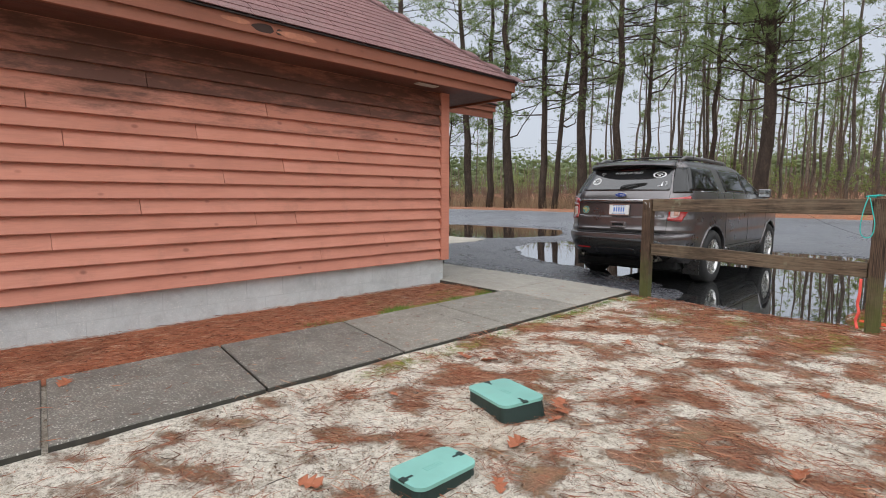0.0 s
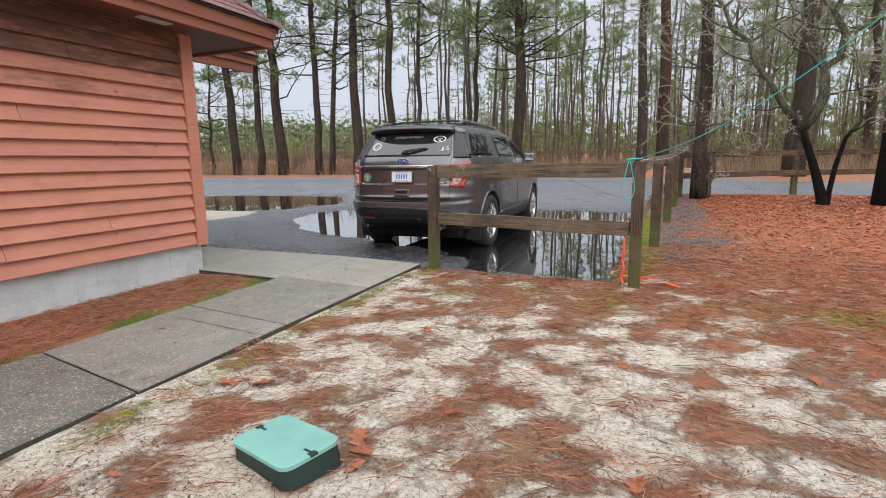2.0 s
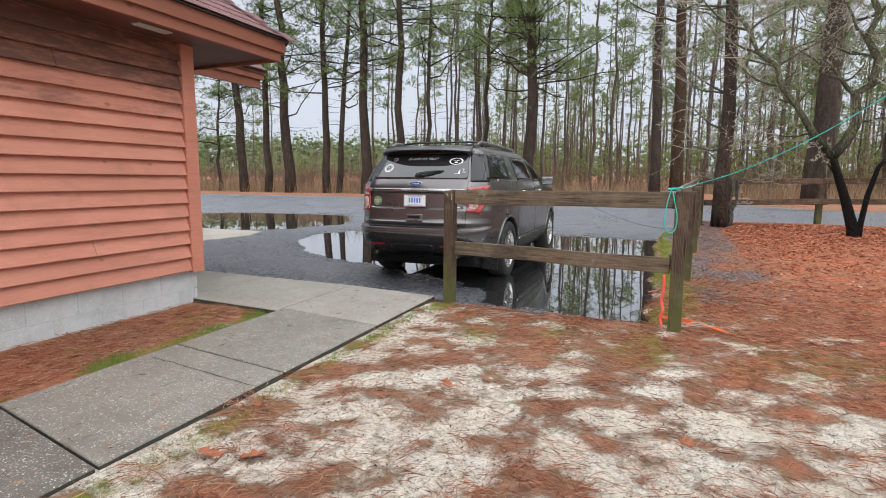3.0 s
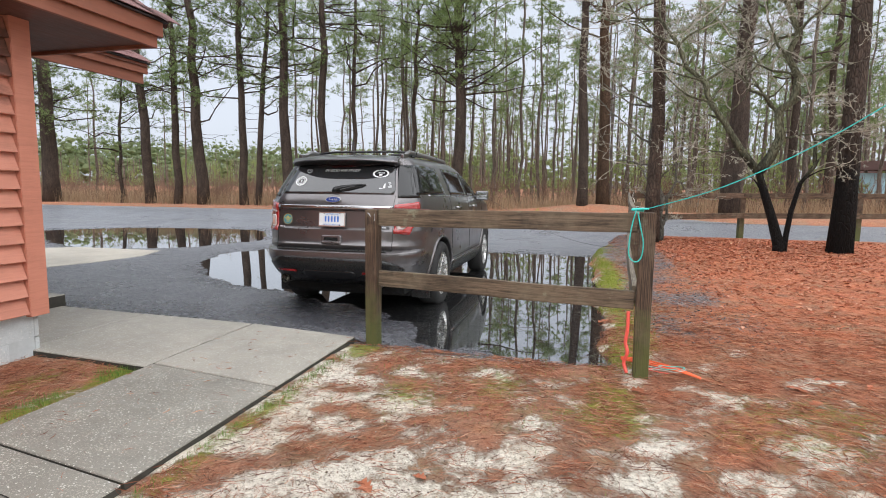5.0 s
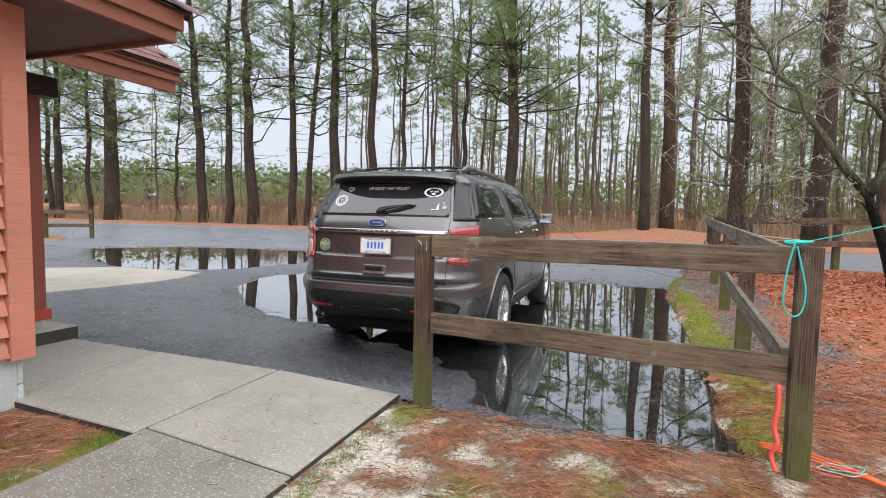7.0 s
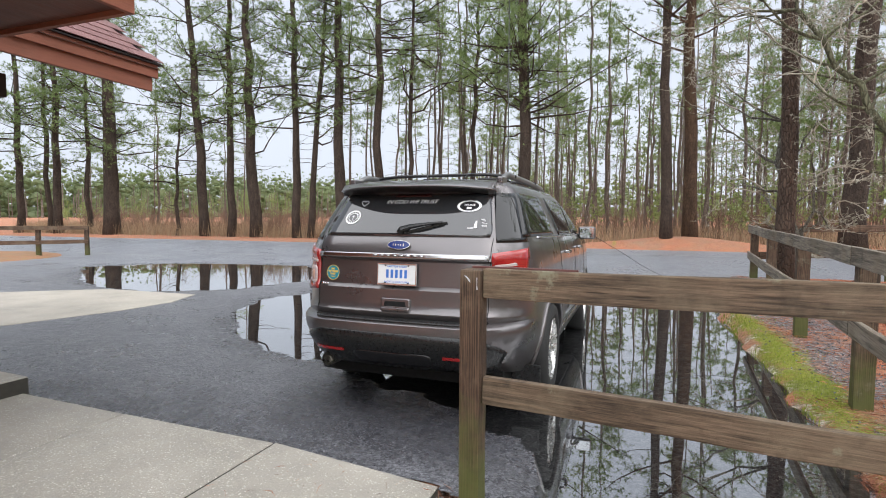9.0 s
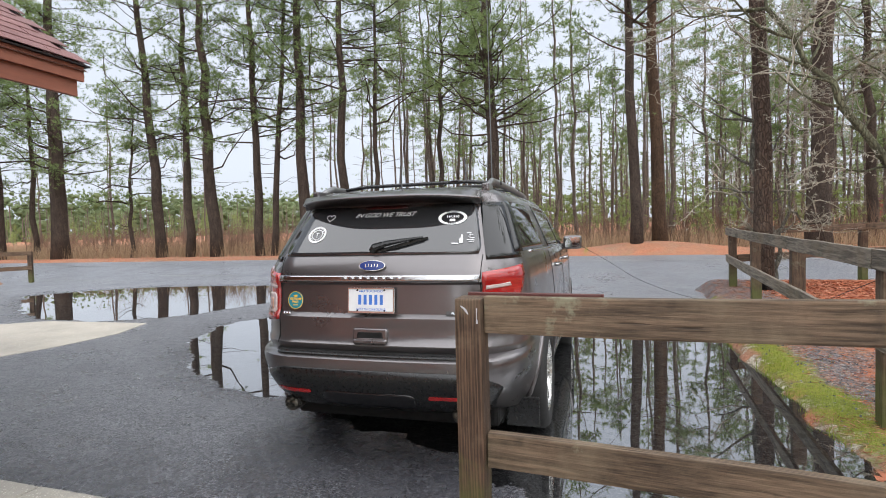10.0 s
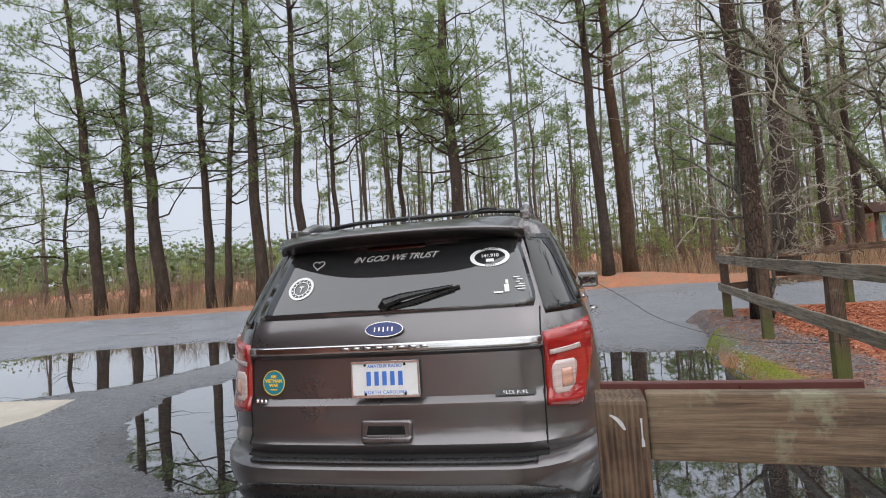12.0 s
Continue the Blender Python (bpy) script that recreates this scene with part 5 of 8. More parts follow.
def skin_patch(outline, nu, nv, off=0.004, thick=0.012):
    """A panel that follows the body. outline: four (s, z) corners, or a function of u, v giving (s, z)."""
    fn = outline
    if not callable(outline):
        (s0, z0), (s1, z1), (s2, z2), (s3, z3) = outline

        def fn(u, v):
            return ((s0 * (1 - u) + s1 * u) * (1 - v) + (s3 * (1 - u) + s2 * u) * v, (z0 * (1 - u) + z1 * u) * (1 - v) + (z3 * (1 - u) + z2 * u) * v)
    bm = bmesh.new()
    grid, low = [], []
    for j in range(nv + 1):
        for i in range(nu + 1):
            s, z = fn(i / nu, j / nv)
            n = normal_at(s, z)
            p = skin(s, z)
            grid.append(bm.verts.new(p + n * off))
            low.append(bm.verts.new(p + n * (off - thick)))
    W = nu + 1
    for j in range(nv):
        for i in range(nu):
            a = j * W + i
            bm.faces.new((grid[a], grid[a + 1], grid[a + 1 + W], grid[a + W]))
    edge = [j for j in range(W)] + [j * W + nu for j in range(1, nv + 1)] + [nv * W + i for i in range(nu - 1, -1, -1)] + [j * W for j in range(nv - 1, 0, -1)]
    for a, b in zip(edge, edge[1:] + edge[:1]):
        bm.faces.new((grid[a], low[a], low[b], grid[b]))
    bmesh.ops.recalc_face_normals(bm, faces=bm.faces[:])
    return bm


def rear_panel(name, x0, x1, z0, z1, material, off=0.004, thick=0.012, taper=0.0, parent=None, label="", round_=0.0, nu=18, nv=8):
    """A panel on the tail between two x and two z; taper narrows its top; round_ rounds its corners."""
    def fn(u, v):
        z = z0 + (z1 - z0) * v
        k = 1 - taper * v
        if round_:
            e = abs(2 * v - 1)
            k *= 1 - round_ * max(0.0, (e - 0.55) / 0.45) ** 2.5
        xm, hw = (x0 + x1) / 2, (x1 - x0) / 2 * k
        return s_of_x(xm - hw + 2 * hw * u, z), z
    return part(name, skin_patch(fn, nu, nv, off, thick), material, parent or CAR, label, True)


def flank(name, corners, material, side=1, off=0.004, thick=0.012, nu=14, nv=8, parent=None, label=""):
    """A panel on the flank, by four (y, z) corners: rear low, front low, front high, rear high."""
    (y0, z0), (y1, z1), (y2, z2), (y3, z3) = corners

    def fn(u, v):
        y = (y0 * (1 - u) + y1 * u) * (1 - v) + (y3 * (1 - u) + y2 * u) * v
        z = (z0 * (1 - u) + z1 * u) * (1 - v) + (z3 * (1 - u) + z2 * u) * v
        return s_of_y(y, z, side), z
    return part(name, skin_patch(fn, nu, nv, off, thick), material, parent or CAR, label, True)


# shell, with the wheel arches cut out
shell = bmesh.new()
half = [i / 8 for i in range(8)] + [1 + i / 8 for i in range(8)] + [2 + i / 28 for i in range(28)] + [3 + i / 7 for i in range(7)] + [4 + i / 4 for i in range(4)]
S_ALL = half + [5.0] + [-s for s in reversed(half[1:])]
fine_z = []
for a, b in zip(ZS, ZS[1:]):
    n = max(1, round((b - a) / 0.035))
    fine_z += [a + (b - a) * i / n for i in range(n)]
fine_z.append(ZS[-1])
layers = [[shell.verts.new(skin(s, z)) for s in S_ALL] for z in fine_z]
nS = len(S_ALL)
for la, lb in zip(layers, layers[1:]):
    for i in range(nS):
        j = (i + 1) % nS
        shell.faces.new((la[i], la[j], lb[j], lb[i]))
shell.faces.new(layers[0][::-1])
shell.faces.new(layers[-1])
bmesh.ops.recalc_face_normals(shell, faces=shell.faces[:])
AXLES, WHEEL_R = (1.13, 3.99), 0.385
cut = bmesh.new()
for yy in AXLES:
    for sg in (-1, 1):
        bmesh.ops.create_cone(cut, cap_ends=True, segments=48, radius1=0.445, radius2=0.445, depth=0.5,
                              matrix=Matrix.Translation((sg * 0.93, yy, 0.375)) @ pose(0, 0, 0, 0, 90, 0))
me_a, me_b = bpy.data.meshes.new("shell"), bpy.data.meshes.new("cut")
shell.to_mesh(me_a)
cut.to_mesh(me_b)
shell.free()
cut.free()
tmp_a, tmp_b = new("shell_whole", me_a), new("shell_cutter", me_b)
md = tmp_a.modifiers.new("arches", 'BOOLEAN')
md.object, md.operation, md.solver = tmp_b, 'DIFFERENCE', 'EXACT'
body_mesh = bpy.data.meshes.new_from_object(tmp_a.evaluated_get(bpy.context.evaluated_depsgraph_get()))
for t in (tmp_a, tmp_b):
    bpy.data.objects.remove(t)
body_mesh.materials.clear()
body_mesh.materials.append(paint_car)
body_mesh.polygons.foreach_set("use_smooth", [True] * len(body_mesh.polygons))
body = new("body", body_mesh)
body.parent = CAR
try:
    body_mesh.set_sharp_from_angle(angle=radians(40))
except AttributeError:
    pass

# tail: gate glass, chrome strip, gaps, bumper
glass = rear_panel("tailgate_glass", -0.735, 0.735, 1.335, 1.652, gate_glass, 0.006, 0.014, 0.135, None, "dark tinted tailgate window with white decals", 0.03, 28, 12)
for sg in (-1, 1):
    def strip(u, v, sg=sg):
        z = 1.30 + (1.66 - 1.30) * v
        x0 = 0.765 - 0.11 * v
        return s_of_x(sg * x0, z) + sg * 0.62 * u * (1.0 - 0.2 * v), z
    part("pillar_trim", skin_patch(strip, 10, 10, 0.003, 0.012), privacy_glass, CAR, "black glass strip beside the tailgate", True)
rear_panel("gate_gap", -0.745, 0.745, 0.742, 0.752, grey_seam, 0.003, 0.01)
for sg in (-1, 1):
    rear_panel("gate_gap", sg * 0.74 - 0.0025, sg * 0.74 + 0.0025, 0.75, 1.33, grey_seam, 0.0025, 0.01, nu=2, nv=14)
rear_panel("bumper_step", -0.70, 0.70, 0.730, 0.739, black_plastic, 0.012, 0.02)
rear_panel("chrome_strip", -0.735, 0.735, 1.178, 1.212, chrome, 0.014, 0.02, parent=CAR, label="chrome strip across the tailgate", nu=30, nv=4)
for i, x in enumerate([-0.2 + 0.057 * k for k in range(8)]):
    rear_panel("raised_letter_bar", x - 0.02, x + 0.02, 1.189, 1.201, chrome, 0.0155, 0.006, nu=2, nv=2)
# lower bumper, dark
def lower(u, v):
    s = -1.6 + 3.2 * u
    top = 0.650 - 0.30 * max(0.0, abs(s) - 1.0) ** 1.7
    return s, 0.335 + (top - 0.335) * v
part("bumper_skirt", skin_patch(lower, 40, 6, 0.012, 0.03), black_plastic, CAR, "black plastic lower bumper", True)
rear_panel("bumper_recess", -0.36, 0.36, 0.40, 0.50, gloss_black, 0.017, 0.02, round_=0.12)
for sg in (-1, 1):
    def refl(u, v, sg=sg):
        x = sg * (0.46 + 0.30 * u)
        return s_of_x(x, 0.49), 0.475 + 0.022 * v
    part("reflector", skin_patch(refl, 8, 2, 0.017, 0.01), red_lens, CAR, "red bumper reflector")
    bm = bmesh.new()
    for r0, r1, y0, y1 in ((0.05, 0.05, 0.02, 0.35), (0.042, 0.042, 0.02, 0.35)):
        bmesh.ops.create_cone(bm, cap_ends=False, segments=24, radius1=r0, radius2=r1, depth=y1 - y0, matrix=Matrix.Translation((sg * 0.56, (y0 + y1) / 2 + 0.07, 0.402)) @ pose(0, 0, 0, 90, 0, 0))
    rim_ = bmesh.ops.create_circle(bm, cap_ends=False, segments=24, radius=0.05)
    bmesh.ops.delete(bm, geom=rim_["verts"], context='VERTS')
    bmesh.ops.create_circle(bm, cap_ends=True, segments=24, radius=0.043, matrix=Matrix.Translation((sg * 0.56, 0.19, 0.402)) @ pose(0, 0, 0, 90, 0, 0))
    part("exhaust_pipe", bm, steel_dark, CAR, "bright exhaust tip", True)
    # round parking sensor
    bm = bmesh.new()
    bmesh.ops.create_cone(bm, cap_ends=True, segments=16, radius1=0.013, radius2=0.013, depth=0.012)
    sens = part("parking_sensor", bm, paint_car, CAR)
    ss, sz = sg * 1.35, 0.60
    sens.matrix_local = Matrix.Translation(skin(ss, sz)) @ normal_at(ss, sz).to_track_quat('Z', 'Y').to_matrix().to_4x4()

# tail lamps, wrapped round the corners
for sg in (-1, 1):
    def lamp(u, v, sg=sg):
        z = 0.93 + (1.225 - 0.93) * v
        inner = s_of_x(0.748, z)
        wid = 0.30 + 0.36 * v - 0.12 * max(0.0, v - 0.85) * 4
        return sg * (inner + wid * u), z + 0.035 * u * v - 0.02 * u * (1 - v)
    tl = part("tail_lamp", skin_patch(lamp, 12, 12, 0.016, 0.03), red_lens, CAR, "red tail lamp wrapping the corner", True)

    def clear_(u, v, sg=sg):
        z = 0.962 + (1.10 - 0.962) * v
        e = 1 - 0.35 * max(0, abs(2 * v - 1) - 0.7) / 0.3
        inner = s_of_x(0.768, z)
        return sg * (inner + (0.17 + 0.07 * v) * (0.5 + (u - 0.5) * e)), z
    part("clear_lens", skin_patch(clear_, 8, 8, 0.022, 0.008), clear_lens, tl, "frosted reversing lens", True)

    def amber_(u, v, sg=sg):
        z = 0.99 + 0.075 * v
        return sg * (s_of_x(0.805, z) + 0.1 * u), z
    part("bulb_glow", skin_patch(amber_, 4, 4, 0.0245, 0.004), amber_bulb, tl, "amber bulb behind the lens", True)

    def bar_(u, v, sg=sg):
        z = 1.128 + 0.028 * v
        return sg * (s_of_x(0.765, z) + 0.30 * u), z + 0.012 * u
    part("reflector_bar", skin_patch(bar_, 8, 3, 0.021, 0.006), clear_lens, tl, "pale bar in the tail lamp", True)

# handle and its shade panel, wiper, spoiler, badge
hd = rear_panel("gate_handle", -0.125, 0.125, 0.80, 0.892, paint_car, 0.022, 0.03, round_=0.06)
# no hollow is cut here; a black panel stands for its shade
rear_panel("handle_shade", -0.10, 0.10, 0.815, 0.872, shade_mat, 0.0235, 0.004, 0.12, hd, "flat black panel for the shade in the gate handle")
rear_panel("handle_lip", -0.09, 0.09, 0.812, 0.835, paint_car, 0.026, 0.006, -0.2, hd)

# a wing that overhangs the rear window
bm = bmesh.new()
wing = []
for i in range(25):
    x = -0.625 + 1.25 * i / 24
    e = abs(x / 0.625)
    back, drop = 0.15 * e ** 3, 0.024 * e ** 3
    wing.append([bm.verts.new((x, y + (back if y < 0.4 else 0), z - drop)) for y, z in ((0.64, 1.776), (0.46, 1.757), (0.275, 1.716), (0.258, 1.709), (0.262, 1.701), (0.29, 1.696), (0.45, 1.668), (0.62, 1.70))])
for ra, rb in zip(wing, wing[1:]):
    for k in range(8):
        n_ = (k + 1) % 8
        bm.faces.new((ra[k], ra[n_], rb[n_], rb[k]))
bm.faces.new(wing[0][::-1])
bm.faces.new(wing[-1])
bmesh.ops.recalc_face_normals(bm, faces=bm.faces[:])
part("roof_spoiler", bm, paint_car, CAR, "body-coloured spoiler above the rear window", True)
rear_panel("high_brake_light", -0.16, 0.16, 1.628, 1.648, smoked_red, 0.012, 0.008, nu=8, nv=2)

pv, fv = [], []
path = [skin(s_of_x(x, z), z) + normal_at(s_of_x(x, z), z) * o for x, z, o in ((-0.02, 1.352, 0.02), (0.0, 1.365, 0.035), (0.08, 1.385, 0.042), (0.2, 1.405, 0.038), (0.33, 1.425, 0.03))]
tube_rings(path, [0.024, 0.026, 0.018, 0.012, 0.006], 8, pv, fv)
path = [skin(s_of_x(x, z), z) + normal_at(s_of_x(x, z), z) * o for x, z, o in ((0.02, 1.352, 0.014), (0.2, 1.392, 0.016), (0.36, 1.43, 0.014))]
tube_rings(path, [0.011, 0.012, 0.007], 6, pv, fv)
me = bpy.data.meshes.new("wiper")
me.from_pydata(pv, [], fv)
me.materials.append(black_plastic)
wiper = new("wiper", me)
wiper.parent = CAR
wiper["label"] = "black rear window wiper"


def on_tail(x, z, off):
    """A frame on the tail at x, z: x across, y up, z outward."""
    s = s_of_x(x, z)
    n = normal_at(s, z)
    ex = (skin(s + 0.02, z) - skin(s - 0.02, z)).normalized()
    if ex.x < 0:
        ex = -ex
    ey = n.cross(ex)
    o = skin(s, z) + n * off
    return Matrix(((ex.x, ey.x, n.x, o.x), (ex.y, ey.y, n.y, o.y), (ex.z, ey.z, n.z, o.z), (0, 0, 0, 1)))


def disc(rx, ry, h, seg=40):
    b = bmesh.new()
    bmesh.ops.create_cone(b, cap_ends=True, segments=seg, radius1=1, radius2=1, depth=h)
    for v in b.verts:
        v.co.x *= rx
        v.co.y *= ry
    return b


def ring_mesh(r0, r1, ry, h, seg=48):
    b = bmesh.new()
    vs = [[b.verts.new((r * math.cos(2 * math.pi * i / seg), ry * r * math.sin(2 * math.pi * i / seg), z)) for i in range(seg)] for r, z in ((r0, 0), (r0, h), (r1, h), (r1, 0))]
    for k in range(3):
        for i in range(seg):
            j = (i + 1) % seg
            b.faces.new((vs[k][i], vs[k][j], vs[k + 1][j], vs[k + 1][i]))
    bmesh.ops.recalc_face_normals(b, faces=b.faces[:])
    return b


def lettering(text, size, material, parent, m, shear=0.0, bold=0.0, name="lettering", spacing=1.0):
    """Text as a flat mesh, centred, in the built-in font."""
    cu = bpy.data.curves.new(name, 'FONT')
    cu.body, cu.size, cu.shear, cu.offset = text, size, shear, bold
    cu.space_character = spacing
    cu.align_x, cu.align_y, cu.extrude = 'CENTER', 'CENTER', 0.0004
    tmp = new(name + "_curve", cu)
    me2 = bpy.data.meshes.new_from_object(tmp.evaluated_get(bpy.context.evaluated_depsgraph_get()))
    bpy.data.objects.remove(tmp)
    me2.materials.clear()
    me2.materials.append(material)
    ob = new(name, me2)
    ob.parent = parent
    ob.matrix_local = m
    return ob


def put(name, bm, material, parent, m, label="", smooth=False):
    ob = part(name, bm, material, parent, label, smooth)
    ob.matrix_local = m
    return ob


badge = put("badge", disc(0.088, 0.036, 0.012), chrome, CAR, on_tail(0.0, 1.268, 0.012), "chrome-rimmed dark blue oval badge", False)
put("badge_face", disc(0.083, 0.0315, 0.006), simple("badge_blue", (0.012, 0.025, 0.13), 0.15), badge, Matrix.Translation((0, 0, 0.005)))
for i in range(5):
    b = bmesh.new()
    box(b, -0.045 + i * 0.02, -0.039 + i * 0.02, -0.012 + 0.004 * (i % 2), 0.009, 0.0, 0.001)
    put("badge_bar", b, chrome, badge, Matrix.Translation((0, 0, 0.008)))

# number plate: registration as bars
plate_white = simple("plate_white", (0.70, 0.71, 0.72), 0.4, vary=0.06)
plate_blue = simple("plate_blue", (0.05, 0.17, 0.55), 0.45)
plate_m = on_tail(0.0, 1.062, 0.022)
b = bmesh.new()
rounded_rect(b, 0.154, 0.078, 0.012, 0.0, 0.006)
plate_ob = put("number_plate", b, plate_white, CAR, plate_m, "white number plate with blue characters")
b = bmesh.new()
for x0, x1, y0, y1 in ((-0.154, 0.154, 0.068, 0.078), (-0.154, 0.154, -0.078, -0.066), (-0.154, -0.147, -0.066, 0.068), (0.147, 0.154, -0.066, 0.068)):
    box(b, x0, x1, y0, y1, 0.006, 0.0095, 0.001)
put("plate_frame", b, simple("plate_frame_chrome", (0.6, 0.6, 0.6), 0.2, 0.9), plate_ob, Matrix(), "chrome plate frame")
for i in range(5):
    b = bmesh.new()
    box(b, -0.084 + i * 0.036, -0.064 + i * 0.036, -0.026, 0.034, 0.006, 0.0075)
    put("plate_character_bar", b, plate_blue, plate_ob, Matrix())
lettering("AMATEUR RADIO", 0.020, plate_blue, plate_ob, Matrix.Translation((0, 0.056, 0.0068)), 0, 0.0002, "plate_lettering")
lettering("NORTH CAROLINA", 0.020, plate_blue, plate_ob, Matrix.Translation((0, -0.055, 0.0068)), 0, 0.0002, "plate_lettering", 1.15)
for sx in (-0.09, 0.09):
    for sy in (-0.062, 0.062):
        b = bmesh.new()
        bmesh.ops.create_cone(b, cap_ends=True, segments=10, radius1=0.006, radius2=0.005, depth=0.006)
        put("plate_screw", b, gloss_black, plate_ob, Matrix.Translation((sx, sy, 0.009)))

# decals on the glass
lettering("IN GOD WE TRUST", 0.05, white_vinyl, glass, on_tail(0.0, 1.588, 0.0085), 0.42, 0.0, "decal_lettering", 0.95)
heart_v, heart_f = [], []
hp = [Vector((0.021 * 16 / 16 * math.sin(t) ** 3, 0.00125 * (13 * math.cos(t) - 5 * math.cos(2 * t) - 2 * math.cos(3 * t) - math.cos(4 * t)), 0)) * 1.5 for t in [2 * math.pi * i / 30 for i in range(31)]]
tube_rings(hp, [0.0022] * 31, 5, heart_v, heart_f)
h_ob = from_lists("heart_decal", heart_v, heart_f, white_vinyl, True, glass)
h_ob.matrix_local = on_tail(-0.43, 1.58, 0.0085)
rd = put("round_decal", ring_mesh(0.053, 0.066, 1.0, 0.001), white_vinyl, glass, on_tail(-0.50, 1.47, 0.0082), "white ring decal")
put("round_decal", ring_mesh(0.036, 0.040, 1.0, 0.001), white_vinyl, glass, on_tail(-0.50, 1.47, 0.0082))
for i in range(14):
    b = bmesh.new()
    box(b, -0.003, 0.003, 0.043, 0.05, 0, 0.001)
    put("decal_bar", b, white_vinyl, rd, pose(0, 0, 0, 0, 0, i * 360 / 14))
b = bmesh.new()
box(b, -0.012, 0.012, 0.008, 0.014, 0, 0.001)
box(b, -0.002, 0.002, -0.022, 0.008, 0, 0.001)
put("decal_bar", b, white_vinyl, rd, Matrix())
od = put("oval_decal", ring_mesh(0.072, 0.092, 0.6, 0.001), white_vinyl, glass, on_tail(0.50, 1.555, 0.0082), "white oval club decal")
lettering("146.910", 0.026, white_vinyl, od, Matrix.Translation((0, 0.008, 0.001)), 0, 0.0006, "decal_lettering")
lettering("MONITORING", 0.0125, gloss_black, od, Matrix.Translation((0, 0.047, 0.0016)), 0, 0.0002, "decal_lettering")
lettering("CEARS", 0.0135, gloss_black, od, Matrix.Translation((0, -0.0475, 0.0016)), 0, 0.0002, "decal_lettering", 1.3)
b = bmesh.new()
box(b, -0.018, 0.018, -0.028, -0.01, 0, 0.001, 0.0)
put("decal_bar", b, white_vinyl, od, Matrix())
sd_m = on_tail(0.59, 1.42, 0.0082)
b = bmesh.new()
box(b, -0.012, 0.008, -0.03, 0.01, 0, 0.001)
box(b, -0.006, 0.006, 0.012, 0.034, 0, 0.001)
box(b, -0.06, -0.018, -0.034, -0.027, 0, 0.001)
sd = put("small_decal", b, white_vinyl, glass, sd_m, "small white decal of plain shapes")
for i, (x0, L) in enumerate(((0.03, 0.03), (0.045, 0.025), (0.04, 0.018), (0.05, 0.03), (0.035, 0.045), (0.045, 0.035))):
    b = bmesh.new()
    box(b, x0, x0 + L, 0.045 - i * 0.013, 0.0485 - i * 0.013, 0, 0.001)
    put("decal_bar", b, white_vinyl, sd, Matrix())
vb_gold = simple("decal_gold", (0.75, 0.5, 0.06), 0.5)
vb = put("round_magnet", disc(0.057, 0.057, 0.003), simple("decal_teal", (0.02, 0.22, 0.30), 0.45), CAR, on_tail(-0.605, 1.055, 0.006), "round teal and gold veteran magnet")
put("magnet_rim", ring_mesh(0.053, 0.057, 1.0, 0.001), vb_gold, vb, Matrix.Translation((0, 0, 0.0015)))
lettering("VIETNAM", 0.021, vb_gold, vb, Matrix.Translation((0, 0.008, 0.003)), 0, 0.0008, "magnet_lettering")
lettering("WAR", 0.021, vb_gold, vb, Matrix.Translation((0, -0.012, 0.003)), 0, 0.0008, "magnet_lettering")
b = bmesh.new()
box(b, -0.014, 0.014, 0.022, 0.034, 0, 0.001)
box(b, -0.018, 0.018, -0.033, -0.028, 0, 0.001)
put("magnet_bar", b, vb_gold, vb, Matrix.Translation((0, 0, 0.002)))
for i in range(3):
    rear_panel("trim_badge_bar", -0.715 + i * 0.026, -0.695 + i * 0.026, 0.963, 0.981, chrome, 0.009, 0.01, nu=2, nv=2)
b = bmesh.new()
rounded_rect(b, 0.085, 0.012, 0.004, 0, 0.004)
ff = put("fuel_badge", b, simple("dull_badge", (0.06, 0.06, 0.06), 0.4, 0.2), CAR, on_tail(0.61, 0.985, 0.006), "chrome fuel badge")
lettering("FLEX FUEL", 0.019, chrome, ff, Matrix.Translation((0, 0, 0.0045)), 0, 0.0004, "badge_lettering", 1.2)

